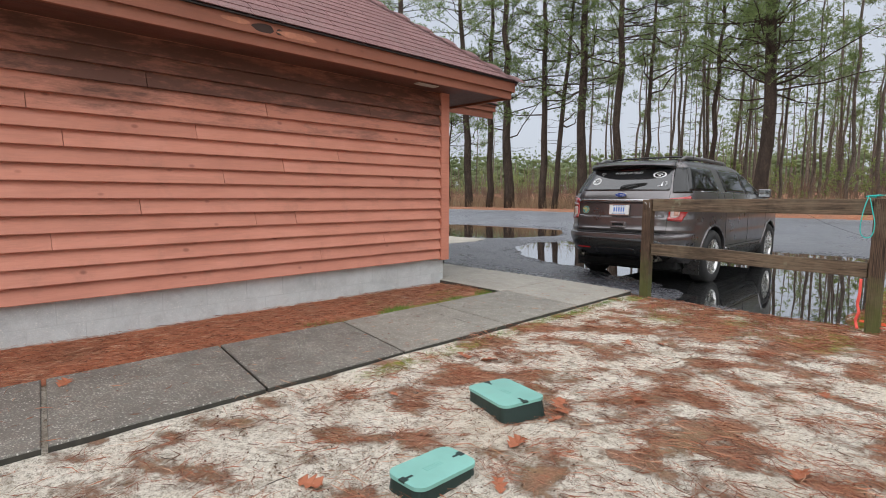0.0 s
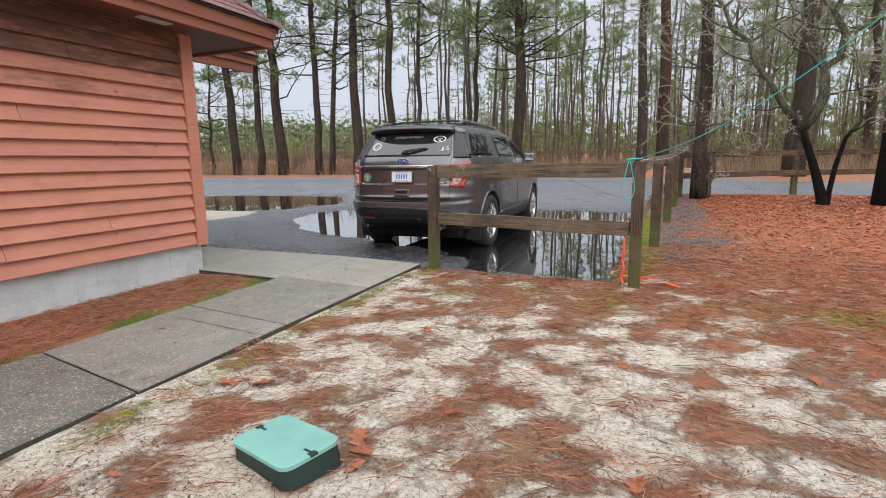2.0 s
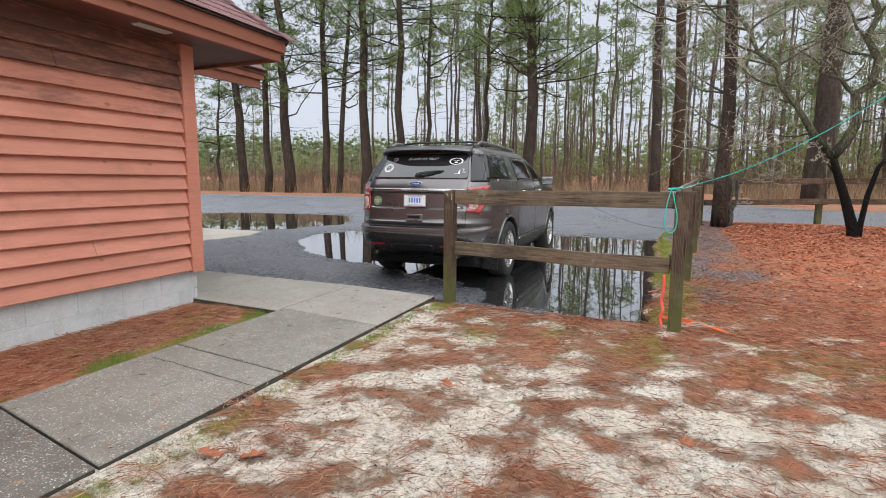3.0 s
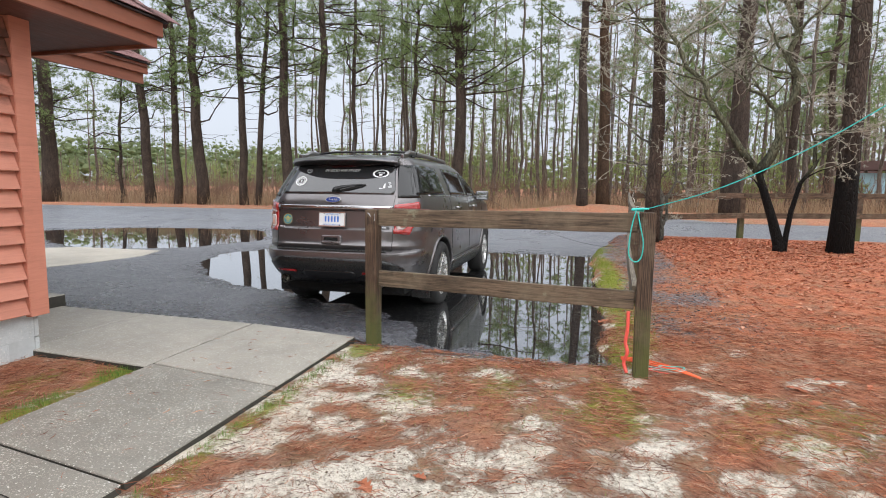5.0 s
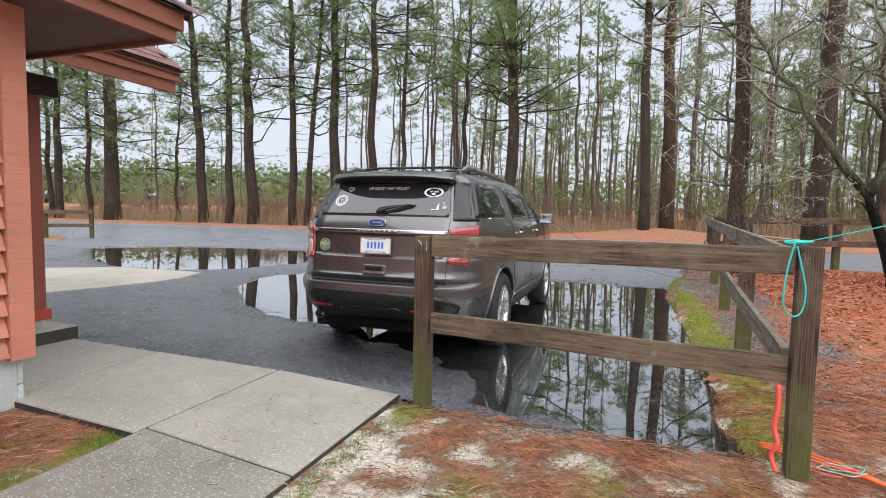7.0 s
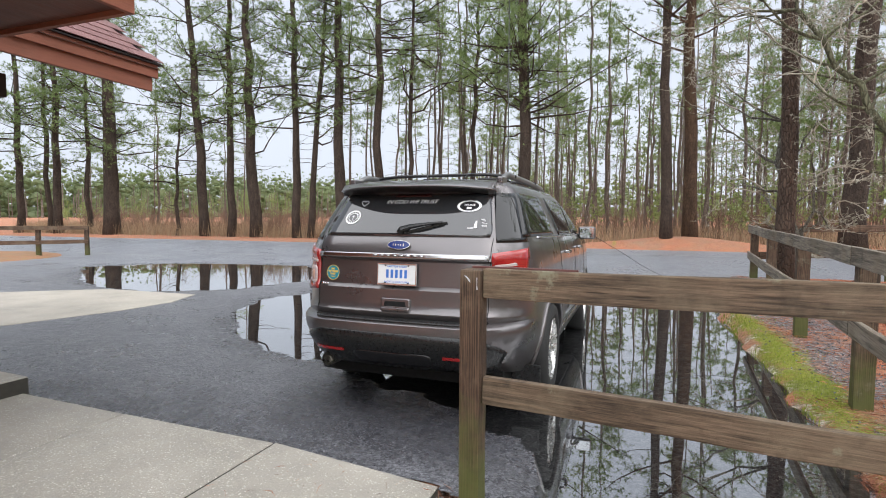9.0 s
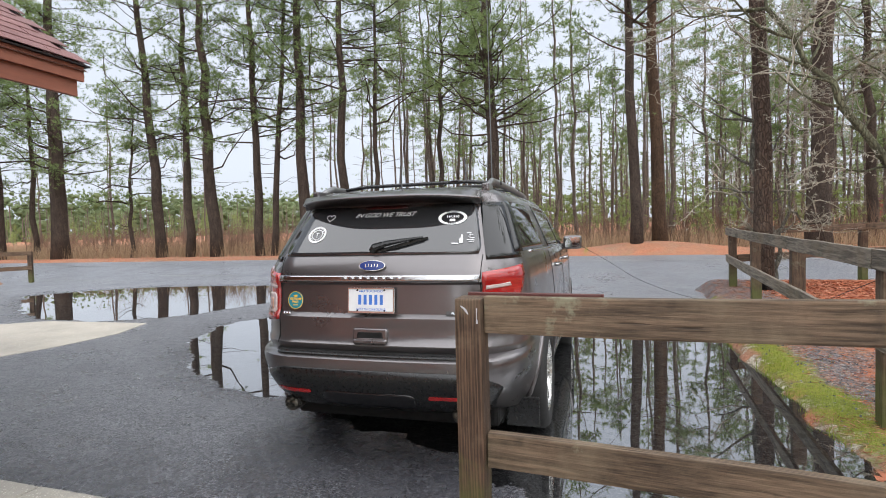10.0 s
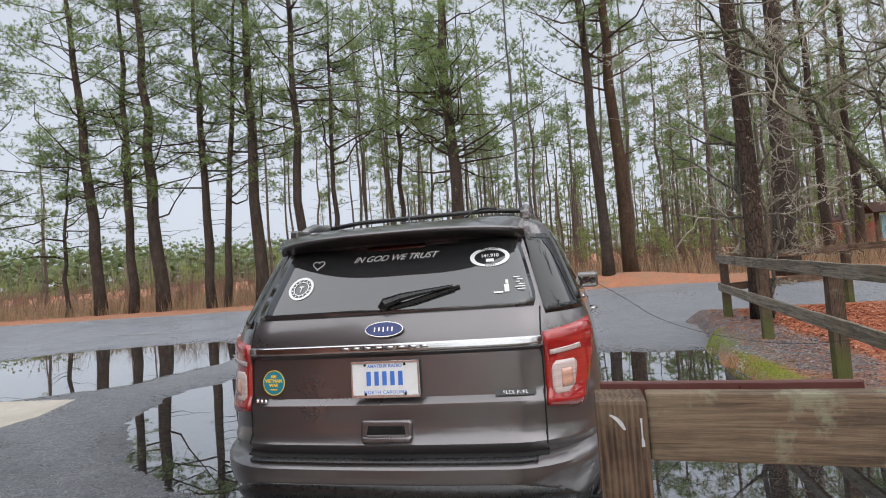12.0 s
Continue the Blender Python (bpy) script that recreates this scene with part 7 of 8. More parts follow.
OAK_X, OAK_Y = 8.05, 8.93
oak = empty("scrub_oak", pose(OAK_X, OAK_Y, ground_z(OAK_X, OAK_Y)), "crooked bare oak with lichen twigs and a charred foot", "tree")
twiggy("branching_crown", [
    ([(0.02, 0, -0.2), (-0.02, 0, 0.15), (-0.18, 0, 0.7), (-0.36, 0, 1.25), (-0.49, 0, 1.68)], 0.125, [(3, 200, 10, 0.5, 0.02)]),
    ([(-0.47, 0, 1.6), (-0.85, -0.02, 2.08), (-1.15, 0.02, 2.6), (-1.48, 0.0, 3.05), (-1.58, 0.03, 3.45), (-1.95, 0, 3.75), (-2.12, 0.0, 4.2), (-2.5, 0.05, 4.75)], 0.075,
     [(1, 190, 5, 0.8, 0.022), (2, 195, 25, 1.0, 0.024), (2, 80, 50, 0.9, 0.022), (3, 170, 5, 1.2, 0.028), (3, 60, 50, 1.2, 0.028), (4, 20, 45, 1.3, 0.03), (4, 190, 10, 1.2, 0.025), (5, 185, -5, 1.3, 0.028), (5, 30, 55, 1.2, 0.026), (6, 200, 15, 1.5, 0.03), (6, 20, 40, 1.3, 0.028), (7, 170, 20, 1.5, 0.028), (7, 100, 70, 1.3, 0.026), (7, 190, -15, 1.2, 0.022)]),
    ([(-0.47, 0, 1.62), (-0.29, 0.02, 1.88), (-0.12, 0.02, 2.28), (-0.2, 0, 2.82), (0.06, 0.02, 3.0), (0.11, 0, 3.46), (-0.1, 0.03, 3.88), (0.04, 0, 4.3), (-0.18, 0.05, 4.9), (-0.05, 0.0, 5.6)], 0.10,
     [(2, 10, 25, 0.9, 0.022), (3, 180, 40, 0.9, 0.035), (4, 20, 10, 1.1, 0.026), (5, 10, 30, 1.2, 0.028), (5, 185, 30, 1.2, 0.028), (6, 180, 20, 1.4, 0.03), (7, 0, 25, 1.4, 0.03), (7, 170, 10, 1.3, 0.028), (8, 185, 30, 1.5, 0.03), (8, 10, 35, 1.4, 0.028), (9, 90, 70, 1.4, 0.026), (9, 190, 30, 1.5, 0.026), (9, 0, 30, 1.4, 0.026)]),
    ([(-0.22, 0, 2.8), (-0.47, 0.0, 3.13), (-0.76, 0, 3.24), (-0.8, 0.02, 3.52), (-0.62, 0, 3.75)], 0.04, [(2, 190, 40, 0.9, 0.02), (3, 160, 60, 1.0, 0.02), (4, 90, 60, 1.1, 0.02), (4, 20, 40, 0.9, 0.018)]),
    ([(0.08, 0, -0.15), (0.1, 0, 0.3), (0.17, 0.02, 0.82), (0.29, 0.0, 1.38), (0.52, 0.0, 1.74), (0.5, 0.03, 2.2)], 0.065, [(3, 10, 40, 0.8, 0.02), (4, 5, 35, 0.9, 0.022), (5, 170, 60, 1.0, 0.022), (5, 20, 50, 1.1, 0.024), (5, -20, 20, 0.9, 0.02)]),
], 5, 4, oak_bark, oak, True)

shrub = empty("scrub_oak", pose(5.93, 10.2, ground_z(5.93, 10.2)), "small lichen-covered bare oak by the fence corner", "tree")
twiggy("branching_crown", [
    ([(0.0, 0, -0.2), (0.03, 0, 0.25), (-0.04, 0, 0.55), (0.03, 0, 1.0), (-0.12, 0.03, 1.35), (-0.1, 0.05, 1.75), (-0.3, 0.08, 2.3), (-0.22, 0.1, 3.1)], 0.085,
     [(2, 0, 30, 0.3, 0.018), (3, 190, 15, 0.5, 0.022), (3, 10, 30, 0.5, 0.02), (4, 180, 20, 0.9, 0.03), (4, 10, 35, 0.7, 0.022), (5, 180, 25, 1.1, 0.03), (5, 0, 20, 0.9, 0.024), (6, 190, 20, 1.3, 0.028), (6, -10, 25, 1.2, 0.026), (7, 170, 35, 1.3, 0.026), (7, 60, 60, 1.2, 0.024), (7, 200, 5, 1.4, 0.026), (7, 0, 20, 1.2, 0.024)]),
    ([(0.03, 0, 0.3), (0.14, 0, 0.6), (0.12, 0, 1.0), (0.3, 0, 1.4), (0.28, 0, 2.0)], 0.045, [(2, 0, 20, 0.5, 0.018), (3, 10, 10, 0.7, 0.02), (4, 0, 50, 0.9, 0.02), (4, 180, 60, 0.9, 0.02)]),
], 8, 3, shrub_bark, shrub, True)

# the nearer ranks of the wood behind the roadside trees
rngw = random.Random(77)
kinds = []
for k in range(9):
    young = k >= 7
    h = rngw.uniform(9, 12) if young else rngw.uniform(13, 18)
    vs, fs, needles = pine_parts(h, rngw.uniform(0.075, 0.12), (rngw.uniform(-0.02, 0.02), rngw.uniform(-0.02, 0.02)), 300 + k, h * (0.24 if young else rngw.uniform(0.36, 0.6)), 30 if young else 15, MID_TUFTS, 5, stubs=8, reach=1.9 if young else 1.35, sides=6, shoots=4, twigs=False)
    tme = bpy.data.meshes.new("trunk")
    tme.from_pydata(vs, [], fs)
    tme.materials.append(far_bark_haze)
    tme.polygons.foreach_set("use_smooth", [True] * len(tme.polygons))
    kinds.append((tme, tri_mesh("crown", needles, needles_far_haze if k % 2 else needles_mat)))
first = {}
count = 0
while count < 140:
    right_side = count >= 118
    y = rngw.uniform(26, 50) if right_side else 23 + 42 * rngw.random() ** 1.3
    x = rngw.uniform(-1.35 * y - 6, 0.95 * y + 6)
    open_left = 1 - 0.93 * smooth01(-6, -12, x * 24 / y)
    if right_side:
        x = rngw.uniform(6.0, 24.0) * y / 24
    elif rngw.random() > open_left * (1 - 0.55 * smooth01(8, 12, x * 24 / y)):
        continue
    k = rngw.choice((7, 8)) if right_side else rngw.randrange(7)
    m = Matrix.Translation((x, y, ground_z(x, y) - 0.1)) @ pose(0, 0, 0, rngw.uniform(-1.5, 1.5), rngw.uniform(-1.5, 1.5), rngw.uniform(0, 360)) @ Matrix.Scale(rngw.uniform(0.75, 1.15), 4)
    if k not in first:
        t = empty("pine_tree", Matrix(), "young pine with a full green crown beyond the road" if k > 6 else "slender pine standing deep in the wood", "tree", "wood pines")
        for nm, me_ in zip(("trunk", "crown"), kinds[k]):
            o = new(nm, me_)
            o.parent = t
        first[k] = t
        t.matrix_world = m
    else:
        c = copy_thing(first[k], Matrix())
        c.matrix_world = m
    count += 1

# pines out of view on the near side, added to be mirrored in the car's windows
for i in range(20):
    x, y = rngw.uniform(15, 34), rngw.uniform(-18, 9)
    c = copy_thing(first[i % 7], Matrix())
    c.matrix_world = Matrix.Translation((x, y, ground_z(x, y) - 0.1)) @ pose(0, 0, 0, 0, 0, rngw.uniform(0, 360)) @ Matrix.Scale(rngw.uniform(0.9, 1.15), 4)

# the far wood, and young growth between the trunks
fv, ff_, fspots = [], [], []
for i in range(560):
    y = 55 + 85 * rngw.random()
    x = rngw.uniform(-1.5 * y, 1.1 * y)
    left = x * 24 / y < -7
    if left and y < 112:
        continue
    h = rngw.uniform(6.5, 9.5) if left else rngw.uniform(11, 17)
    z = ground_z(x, y)
    r = rngw.uniform(0.1, 0.18)
    p0 = Vector((x, y, z - 0.3))
    tube_rings([p0, p0 + Vector((rngw.uniform(-0.3, 0.3), 0, h * 0.5)), p0 + Vector((rngw.uniform(-0.5, 0.5), 0, h))], [r, r * 0.75, r * 0.25], 5, fv, ff_, False)
    low = 0.3 if left else 0.48
    for q in range(30):
        u = rngw.random()
        a = rngw.uniform(0, 6.28)
        rr = ((1 - u) * 1.5 + 0.25) * rngw.random() ** 0.6
        fspots.append(((x + rr * math.cos(a), y + rr * math.sin(a), z + h * (low + (1 - low) * u)), (math.cos(a), math.sin(a), rngw.uniform(-0.2, 0.9)), rngw.uniform(0.8, 1.5)))
tagged(from_lists("far_trunks", fv, ff_, far_bark_haze, True), "thin trunks of the far pine wood", "trees", kind="stuff")
tagged(new("far_foliage", tri_mesh("far_foliage", place_tufts(FAR_TUFTS, fspots), needles_far_haze)), "green crowns of the far pine wood, paled for haze", "trees", kind="stuff")

sspots, sv, sf = [], [], []
for i in range(430):
    y = 27 + 68 * rngw.random() ** 1.1
    x = rngw.uniform(-1.5 * y, 1.0 * y)
    side = x * 24 / y
    if side < -5 and y < 60:
        continue
    h = rngw.uniform(1.4, 5.2) * (1.0 if y > 36 else 0.6)
    z = ground_z(x, y)
    tube_rings([Vector((x, y, z - 0.1)), Vector((x + rngw.uniform(-0.2, 0.2), y, z + h))], [0.035, 0.012], 4, sv, sf, False)
    for q in range(int(8 + 6 * h)):
        u = rngw.random() ** 0.8
        a = rngw.uniform(0, 6.28)
        rr = ((1 - u) * 0.24 * h + 0.1) * rngw.random() ** 0.5
        sspots.append(((x + rr * math.cos(a), y + rr * math.sin(a), z + h * (0.12 + 0.88 * u)), (math.cos(a), math.sin(a), rngw.uniform(0.0, 1.0)), rngw.uniform(0.5, 0.9)))
tagged(from_lists("sapling_stems", sv, sf, far_bark_haze), "stems of young pines in the wood", "trees", kind="stuff")
tagged(new("sapling_foliage", tri_mesh("sapling_foliage", place_tufts(FAR_TUFTS, sspots), sapling_mat)), "light green young pines between the trunks", "trees", kind="stuff")

# bare brown brush between the road and the trunks
bv, bf = [], []
for i in range(1250):
    y = 21.0 + 16 * rngw.random() ** 1.4 if i < 700 else rngw.uniform(36, 125)
    wide = 1.0 if i < 700 else 2.6
    x = rngw.uniform(-1.35 * y, 0.95 * y)
    z = ground_z(x, y)
    h = rngw.uniform(0.6, 1.9)
    for q in range(4):
        dx, dy = rngw.gauss(0, 0.28) * h, rngw.gauss(0, 0.28) * h
        tube_rings([Vector((x, y, z - 0.05)), Vector((x + dx * 0.4, y + dy * 0.4, z + h * 0.5)), Vector((x + dx * wide, y + dy, z + h))], [0.011 * wide, 0.008 * wide, 0.003 * wide], 3, bv, bf, False)
        tube_rings([Vector((x + dx * 0.4, y + dy * 0.4, z + h * 0.5)), Vector((x + dx * 0.2 + rngw.gauss(0, 0.25 * wide), y + dy, z + h * 0.9))], [0.007 * wide, 0.003 * wide], 3, bv, bf, False)
tagged(from_lists("brush", bv, bf, brush_mat), "bare reddish-brown brush at the edge of the wood", "brush", kind="stuff")

# the closing belt of wood far behind
def belt_place():
    """Somewhere in the belt, with the ground's height and the height of the crowns there."""
    a = rngw.uniform(-75, -6) if rngw.random() < 0.75 else rngw.uniform(-6, 62)
    d = rngw.uniform(215, 300)
    x, y = d * math.sin(radians(a)), d * math.cos(radians(a))
    top = 18.5 * (1 + 0.14 * noise.noise(Vector((x * 0.02, y * 0.02, 0))) + 0.18 * noise.noise(Vector((x * 0.13, y * 0.13, 5.0))))
    return x, y, ground_z(x, y), top


PHI = (1 + 5 ** 0.5) / 2
ICO = np.array([(-1, PHI, 0), (1, PHI, 0), (-1, -PHI, 0), (1, -PHI, 0), (0, -1, PHI), (0, 1, PHI), (0, -1, -PHI), (0, 1, -PHI), (PHI, 0, -1), (PHI, 0, 1), (-PHI, 0, -1), (-PHI, 0, 1)]) / 1.9
ICO_FACES = [f for f in itertools.combinations(range(12), 3) if all(np.linalg.norm(ICO[p] - ICO[q]) < 1.1 for p, q in itertools.combinations(f, 2))]
cv, cf = [], []
for i in range(7600):
    x, y, z, top = belt_place()
    low = i % 5 == 0
    u = rngw.uniform(0.0, 0.22) if low else 0.24 + 0.60 * rngw.random() ** 0.85
    r = rngw.uniform(0.6, 1.8) * (1.3 - 0.85 * u)
    n0 = len(cv)
    for v in ICO:
        q = rngw.uniform(0.6, 1.25)
        cv.append((x + v[0] * r * q * 1.3, y + v[1] * r * q, z + top * u + v[2] * r * q * 0.9))
    cf += [tuple(n0 + k for k in f) for f in ICO_FACES]
tagged(from_lists("far_crowns", cv, cf, needles_belt_haze), "dense green crowns of the distant woodland", "trees", kind="stuff")
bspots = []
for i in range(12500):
    # unseen belt behind the camera, added to darken reflections on the car
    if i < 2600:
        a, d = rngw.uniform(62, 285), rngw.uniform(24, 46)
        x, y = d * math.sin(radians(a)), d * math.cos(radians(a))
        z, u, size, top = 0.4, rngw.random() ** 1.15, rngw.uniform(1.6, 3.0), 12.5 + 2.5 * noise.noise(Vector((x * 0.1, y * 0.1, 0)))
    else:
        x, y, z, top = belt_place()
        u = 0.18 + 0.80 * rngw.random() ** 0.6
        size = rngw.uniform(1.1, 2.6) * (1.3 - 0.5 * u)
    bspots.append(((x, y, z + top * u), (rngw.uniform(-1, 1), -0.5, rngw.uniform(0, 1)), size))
tagged(new("far_treeline", tri_mesh("far_treeline", place_tufts(BELT_TUFTS, bspots), needles_belt_haze)), "distant green line of woodland, with an unseen belt added behind", "trees", kind="stuff")
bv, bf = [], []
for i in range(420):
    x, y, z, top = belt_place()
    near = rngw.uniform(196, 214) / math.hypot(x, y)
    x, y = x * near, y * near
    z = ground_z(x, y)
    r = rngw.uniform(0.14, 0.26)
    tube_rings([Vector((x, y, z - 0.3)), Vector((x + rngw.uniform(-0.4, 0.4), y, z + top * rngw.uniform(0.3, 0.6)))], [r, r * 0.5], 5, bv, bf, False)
tagged(from_lists("far_stems", bv, bf, far_bark_haze, True), "thin grey trunks of the distant woodland", "trees", kind="stuff")

# ---------------------------------------------------------------- grasses and litter
def blades(n, where, h0, h1, wdt, seed):
    R = np.random.RandomState(seed)
    out = np.zeros((n, 3, 3), dtype=np.float32)
    for i in range(n):
        x, y = where(R)
        z = ground_z(x, y)
        h = R.uniform(h0, h1)
        a = R.uniform(0, 6.283)
        sx, sy = math.cos(a) * wdt / 2, math.sin(a) * wdt / 2
        out[i] = ((x - sx, y - sy, z - 0.03), (x + sx, y + sy, z - 0.03), (x + R.normal(0, 0.22) * h, y + R.normal(0, 0.22) * h, z + h))
    return out


def verge(R):
    y = 20.2 + 26 * R.uniform() ** 1.7
    return R.uniform(-1.45 * y - 4, 0.95 * y + 4), y


tagged(new("dry_grass", tri_mesh("dry_grass", blades(36000, verge, 0.22, 0.95, 0.022, 3), grass_mat)), "tall dry reddish-brown grass in front of the wood", "grass", kind="stuff")
def moss_spot(R):
    while True:
        x, y = 4.6 + R.normal(0, 0.16), R.uniform(0.8, 9.2)
        if 0.55 + 0.9 * noise.noise(Vector((x * 2.2, y * 1.3, 7.0))) > 0.30 + 0.45 * R.uniform():
            return x, y


tagged(new("green_tufts", tri_mesh("green_tufts", blades(9000, moss_spot, 0.008, 0.03, 0.010, 4), moss_mat)), "bright moss along the fence line", "moss", kind="stuff")


def edge_tufts(R):
    k = R.uniform()
    if k < 0.6:
        while True:
            x, y = 0.94 + R.normal(0, 0.085), R.uniform(-2.8, -0.1)
            if noise.noise(Vector((x * 3.0, y * 2.6, 51.0))) > R.uniform(-0.25, 0.3):
                return x, y
    if k < 0.8:
        return 2.28 + abs(R.normal(0, 0.05)), 0.6 - abs(R.normal(0, 1.6))
    return R.uniform(2.6, 4.4), R.normal(0.35, 0.4)


tagged(new("grass_tufts", tri_mesh("grass_tufts", blades(5200, edge_tufts, 0.012, 0.045, 0.006, 6), weed_mat)), "sparse green weeds along the sidewalk", "grass", kind="stuff")


def straw(n, where, seed, length=(0.07, 0.16), lift=0.012):
    """Bent fallen needles, two triangles each."""
    R = np.random.RandomState(seed)
    verts, faces = [], []
    for i in range(n):
        x, y, a = where(R)
        L = R.uniform(*length)
        z = ground_z(x, y) + R.uniform(0.002, lift)
        if XL - 0.0 < x < XR and y < 1.1:
            z = max(z, 0.003)
        dx, dy = math.cos(a), math.sin(a)
        w = R.uniform(0.0004, 0.0010)
        bend = R.normal(0, 0.18) * L
        k = len(verts)
        mx, my = x + dx * L * 0.5 - dy * bend, y + dy * L * 0.5 + dx * bend
        ex, ey = x + dx * L, y + dy * L
        ze = ground_z(ex, ey) + R.uniform(0.001, lift)
        if XL < ex < XR and ey < 1.1:
            ze = max(ze, 0.003)
        verts += [(x - dy * w, y + dx * w, z), (x + dy * w, y - dx * w, z), (mx - dy * w, my + dx * w, (z + ze) / 2 + R.uniform(0, 0.006)), (mx + dy * w, my - dx * w, (z + ze) / 2 + R.uniform(0, 0.006)), (ex, ey, ze)]
        faces += [(k, k + 1, k + 3, k + 2), (k + 2, k + 3, k + 4)]
    return verts, faces


def drift_turn(x, y):
    return 3.0 * noise.noise(Vector((x * 0.7, y * 0.7, 31.0)))


def yard_straw(R):
    while True:
        x, y = R.uniform(2.26, 9.5), R.uniform(-5.2, 3.5)
        s = straw_share(x, y) + 0.25 * noise.noise(Vector((x * 7, y * 7, 3.0)))
        if R.uniform() < 0.20 + 0.80 * smooth01(0.40, 0.62, s):
            return x, y, drift_turn(x, y) + R.normal(0, 0.8)


def straw_wads(R):
    """Needles matted into wads: a new heart every so often, the rest laid about it."""
    if straw_wads.left <= 0:
        while True:
            x, y = R.uniform(2.3, 8.5), R.uniform(-4.6, 2.5)
            if R.uniform() < 0.10 + 0.9 * smooth01(0.42, 0.58, straw_share(x, y)):
                break
        straw_wads.heart = (x, y, R.uniform(0, 6.28), R.uniform(0.02, 0.075))
        straw_wads.left = R.randint(12, 45)
    straw_wads.left -= 1
    x, y, a, r = straw_wads.heart
    return max(2.26, x + R.normal(0, r) + math.cos(a) * R.normal(0, r)), y + R.normal(0, r) + math.sin(a) * R.normal(0, r), a + R.normal(0, 0.55)


straw_wads.left, straw_wads.heart = 0, None


def bed_straw(R):
    y = R.uniform(-6.2, -0.15)
    return R.uniform(0.0, 1.06 - 0.26 * smooth01(-3.2, -1.6, y) * R.uniform(0.4, 1.0)), y, R.uniform(0, 6.28)


def far_straw(R):
    return 4.7 + abs(R.normal(0, 3.2)), R.uniform(-0.6, 11.5), R.uniform(0, 6.28)


for nm, n, fn, sd, lf, lab in (("pine_straw_yard", 46000, yard_straw, 21, 0.014, "reddish fallen pine needles drifted over the sand"), ("pine_straw_wads", 42000, straw_wads, 27, 0.03, "matted wads of wet red-brown pine needles"), ("pine_straw_bed", 15000, bed_straw, 22, 0.03, "thick red-brown pine straw along the wall"),
                               ("pine_straw_verge", 28000, far_straw, 23, 0.03, "red pine straw beneath the trees")):
    vs, fs = straw(n, fn, sd, lift=lf)
    tagged(from_lists(nm, vs, fs, red_straw_mat if nm == "pine_straw_verge" else straw_mat), lab, "pine straw", kind="stuff")
vs, fs = straw(420, lambda R: (R.uniform(XL, XR), R.uniform(-5, 1.1), R.uniform(0, 6.28)), 24, (0.03, 0.1), 0.004)
tagged(from_lists("pine_straw_walk", vs, fs, straw_mat), "scattered needles on the sidewalk", "pine straw", kind="stuff")


vs, fs = straw(900, lambda R: (2.3 + abs(R.normal(0, 2.4)), R.uniform(-4.8, 1.2), R.uniform(0, 6.28)), 29, (0.05, 0.22), 0.012)
tagged(from_lists("fallen_twigs", vs, fs, crumb_mat), "thin dark twigs fallen on the sand", "twigs", kind="stuff")


def scatter_bits(n, where, size, seed, flat=0.35, base=ground_z):
    """Small crumpled bits: one bent quad each."""
    R = np.random.RandomState(seed)
    out = np.zeros((n * 2, 3, 3), dtype=np.float32)
    for i in range(n):
        x, y = where(R)
        z = base(x, y) + 0.004
        s = R.uniform(*size)
        a = R.uniform(0, 6.28)
        c, d = math.cos(a) * s, math.sin(a) * s
        t1, t2 = R.uniform(0, flat) * s, R.uniform(0, flat) * s
        p = [(x - c, y - d, z), (x + d * 0.5, y - c * 0.5, z + t1), (x + c, y + d, z + t2), (x - d * 0.5, y + c * 0.5, z + R.uniform(0, flat) * s)]
        out[2 * i] = (p[0], p[1], p[2])
        out[2 * i + 1] = (p[0], p[2], p[3])
    return out


def oak_floor(R):
    return 5.7 + abs(R.normal(1.6, 2.4)), 11.2 - abs(R.normal(0, 4.0))


tagged(new("leaf_litter", tri_mesh("leaf_litter", scatter_bits(15000, oak_floor, (0.013, 0.042), 31, 0.7), chip_mat)), "red-brown dead oak leaves under the trees", "leaves", kind="stuff")
tagged(new("sand_debris", tri_mesh("sand_debris", scatter_bits(9500, lambda R: (2.3 + abs(R.normal(0, 2.2)), R.uniform(-4.4, 1.0)), (0.002, 0.010), 32, 0.8), crumb_mat)), "bark crumbs and bits strewn on the sand", "debris", kind="stuff")
tagged(new("pebbles", tri_mesh("pebbles", scatter_bits(1100, lambda R: (2.25 + abs(R.normal(0, 1.2)), R.uniform(-5.2, 0.9)), (0.003, 0.009), 33, 1.2), pebble_mat)), "pale pebbles in the sand", "pebbles", kind="stuff")
tagged(new("gravel", tri_mesh("gravel", scatter_bits(7000, lambda R: (5.2 + 0.02 * 6 + R.normal(0, 0.38), R.uniform(1.8, 11.5)), (0.006, 0.016), 34, 1.2), gravel_mat)), "grey gravel strip beside the fence", "gravel", kind="stuff")
tagged(new("asphalt_crumbs", tri_mesh("asphalt_crumbs", scatter_bits(1800, lambda R: (R.uniform(2.2, 4.1), R.normal(1.04, 0.09)), (0.003, 0.010), 35, 1.0), gravel_mat)), "broken crumbs at the asphalt's edge", "gravel", kind="stuff")


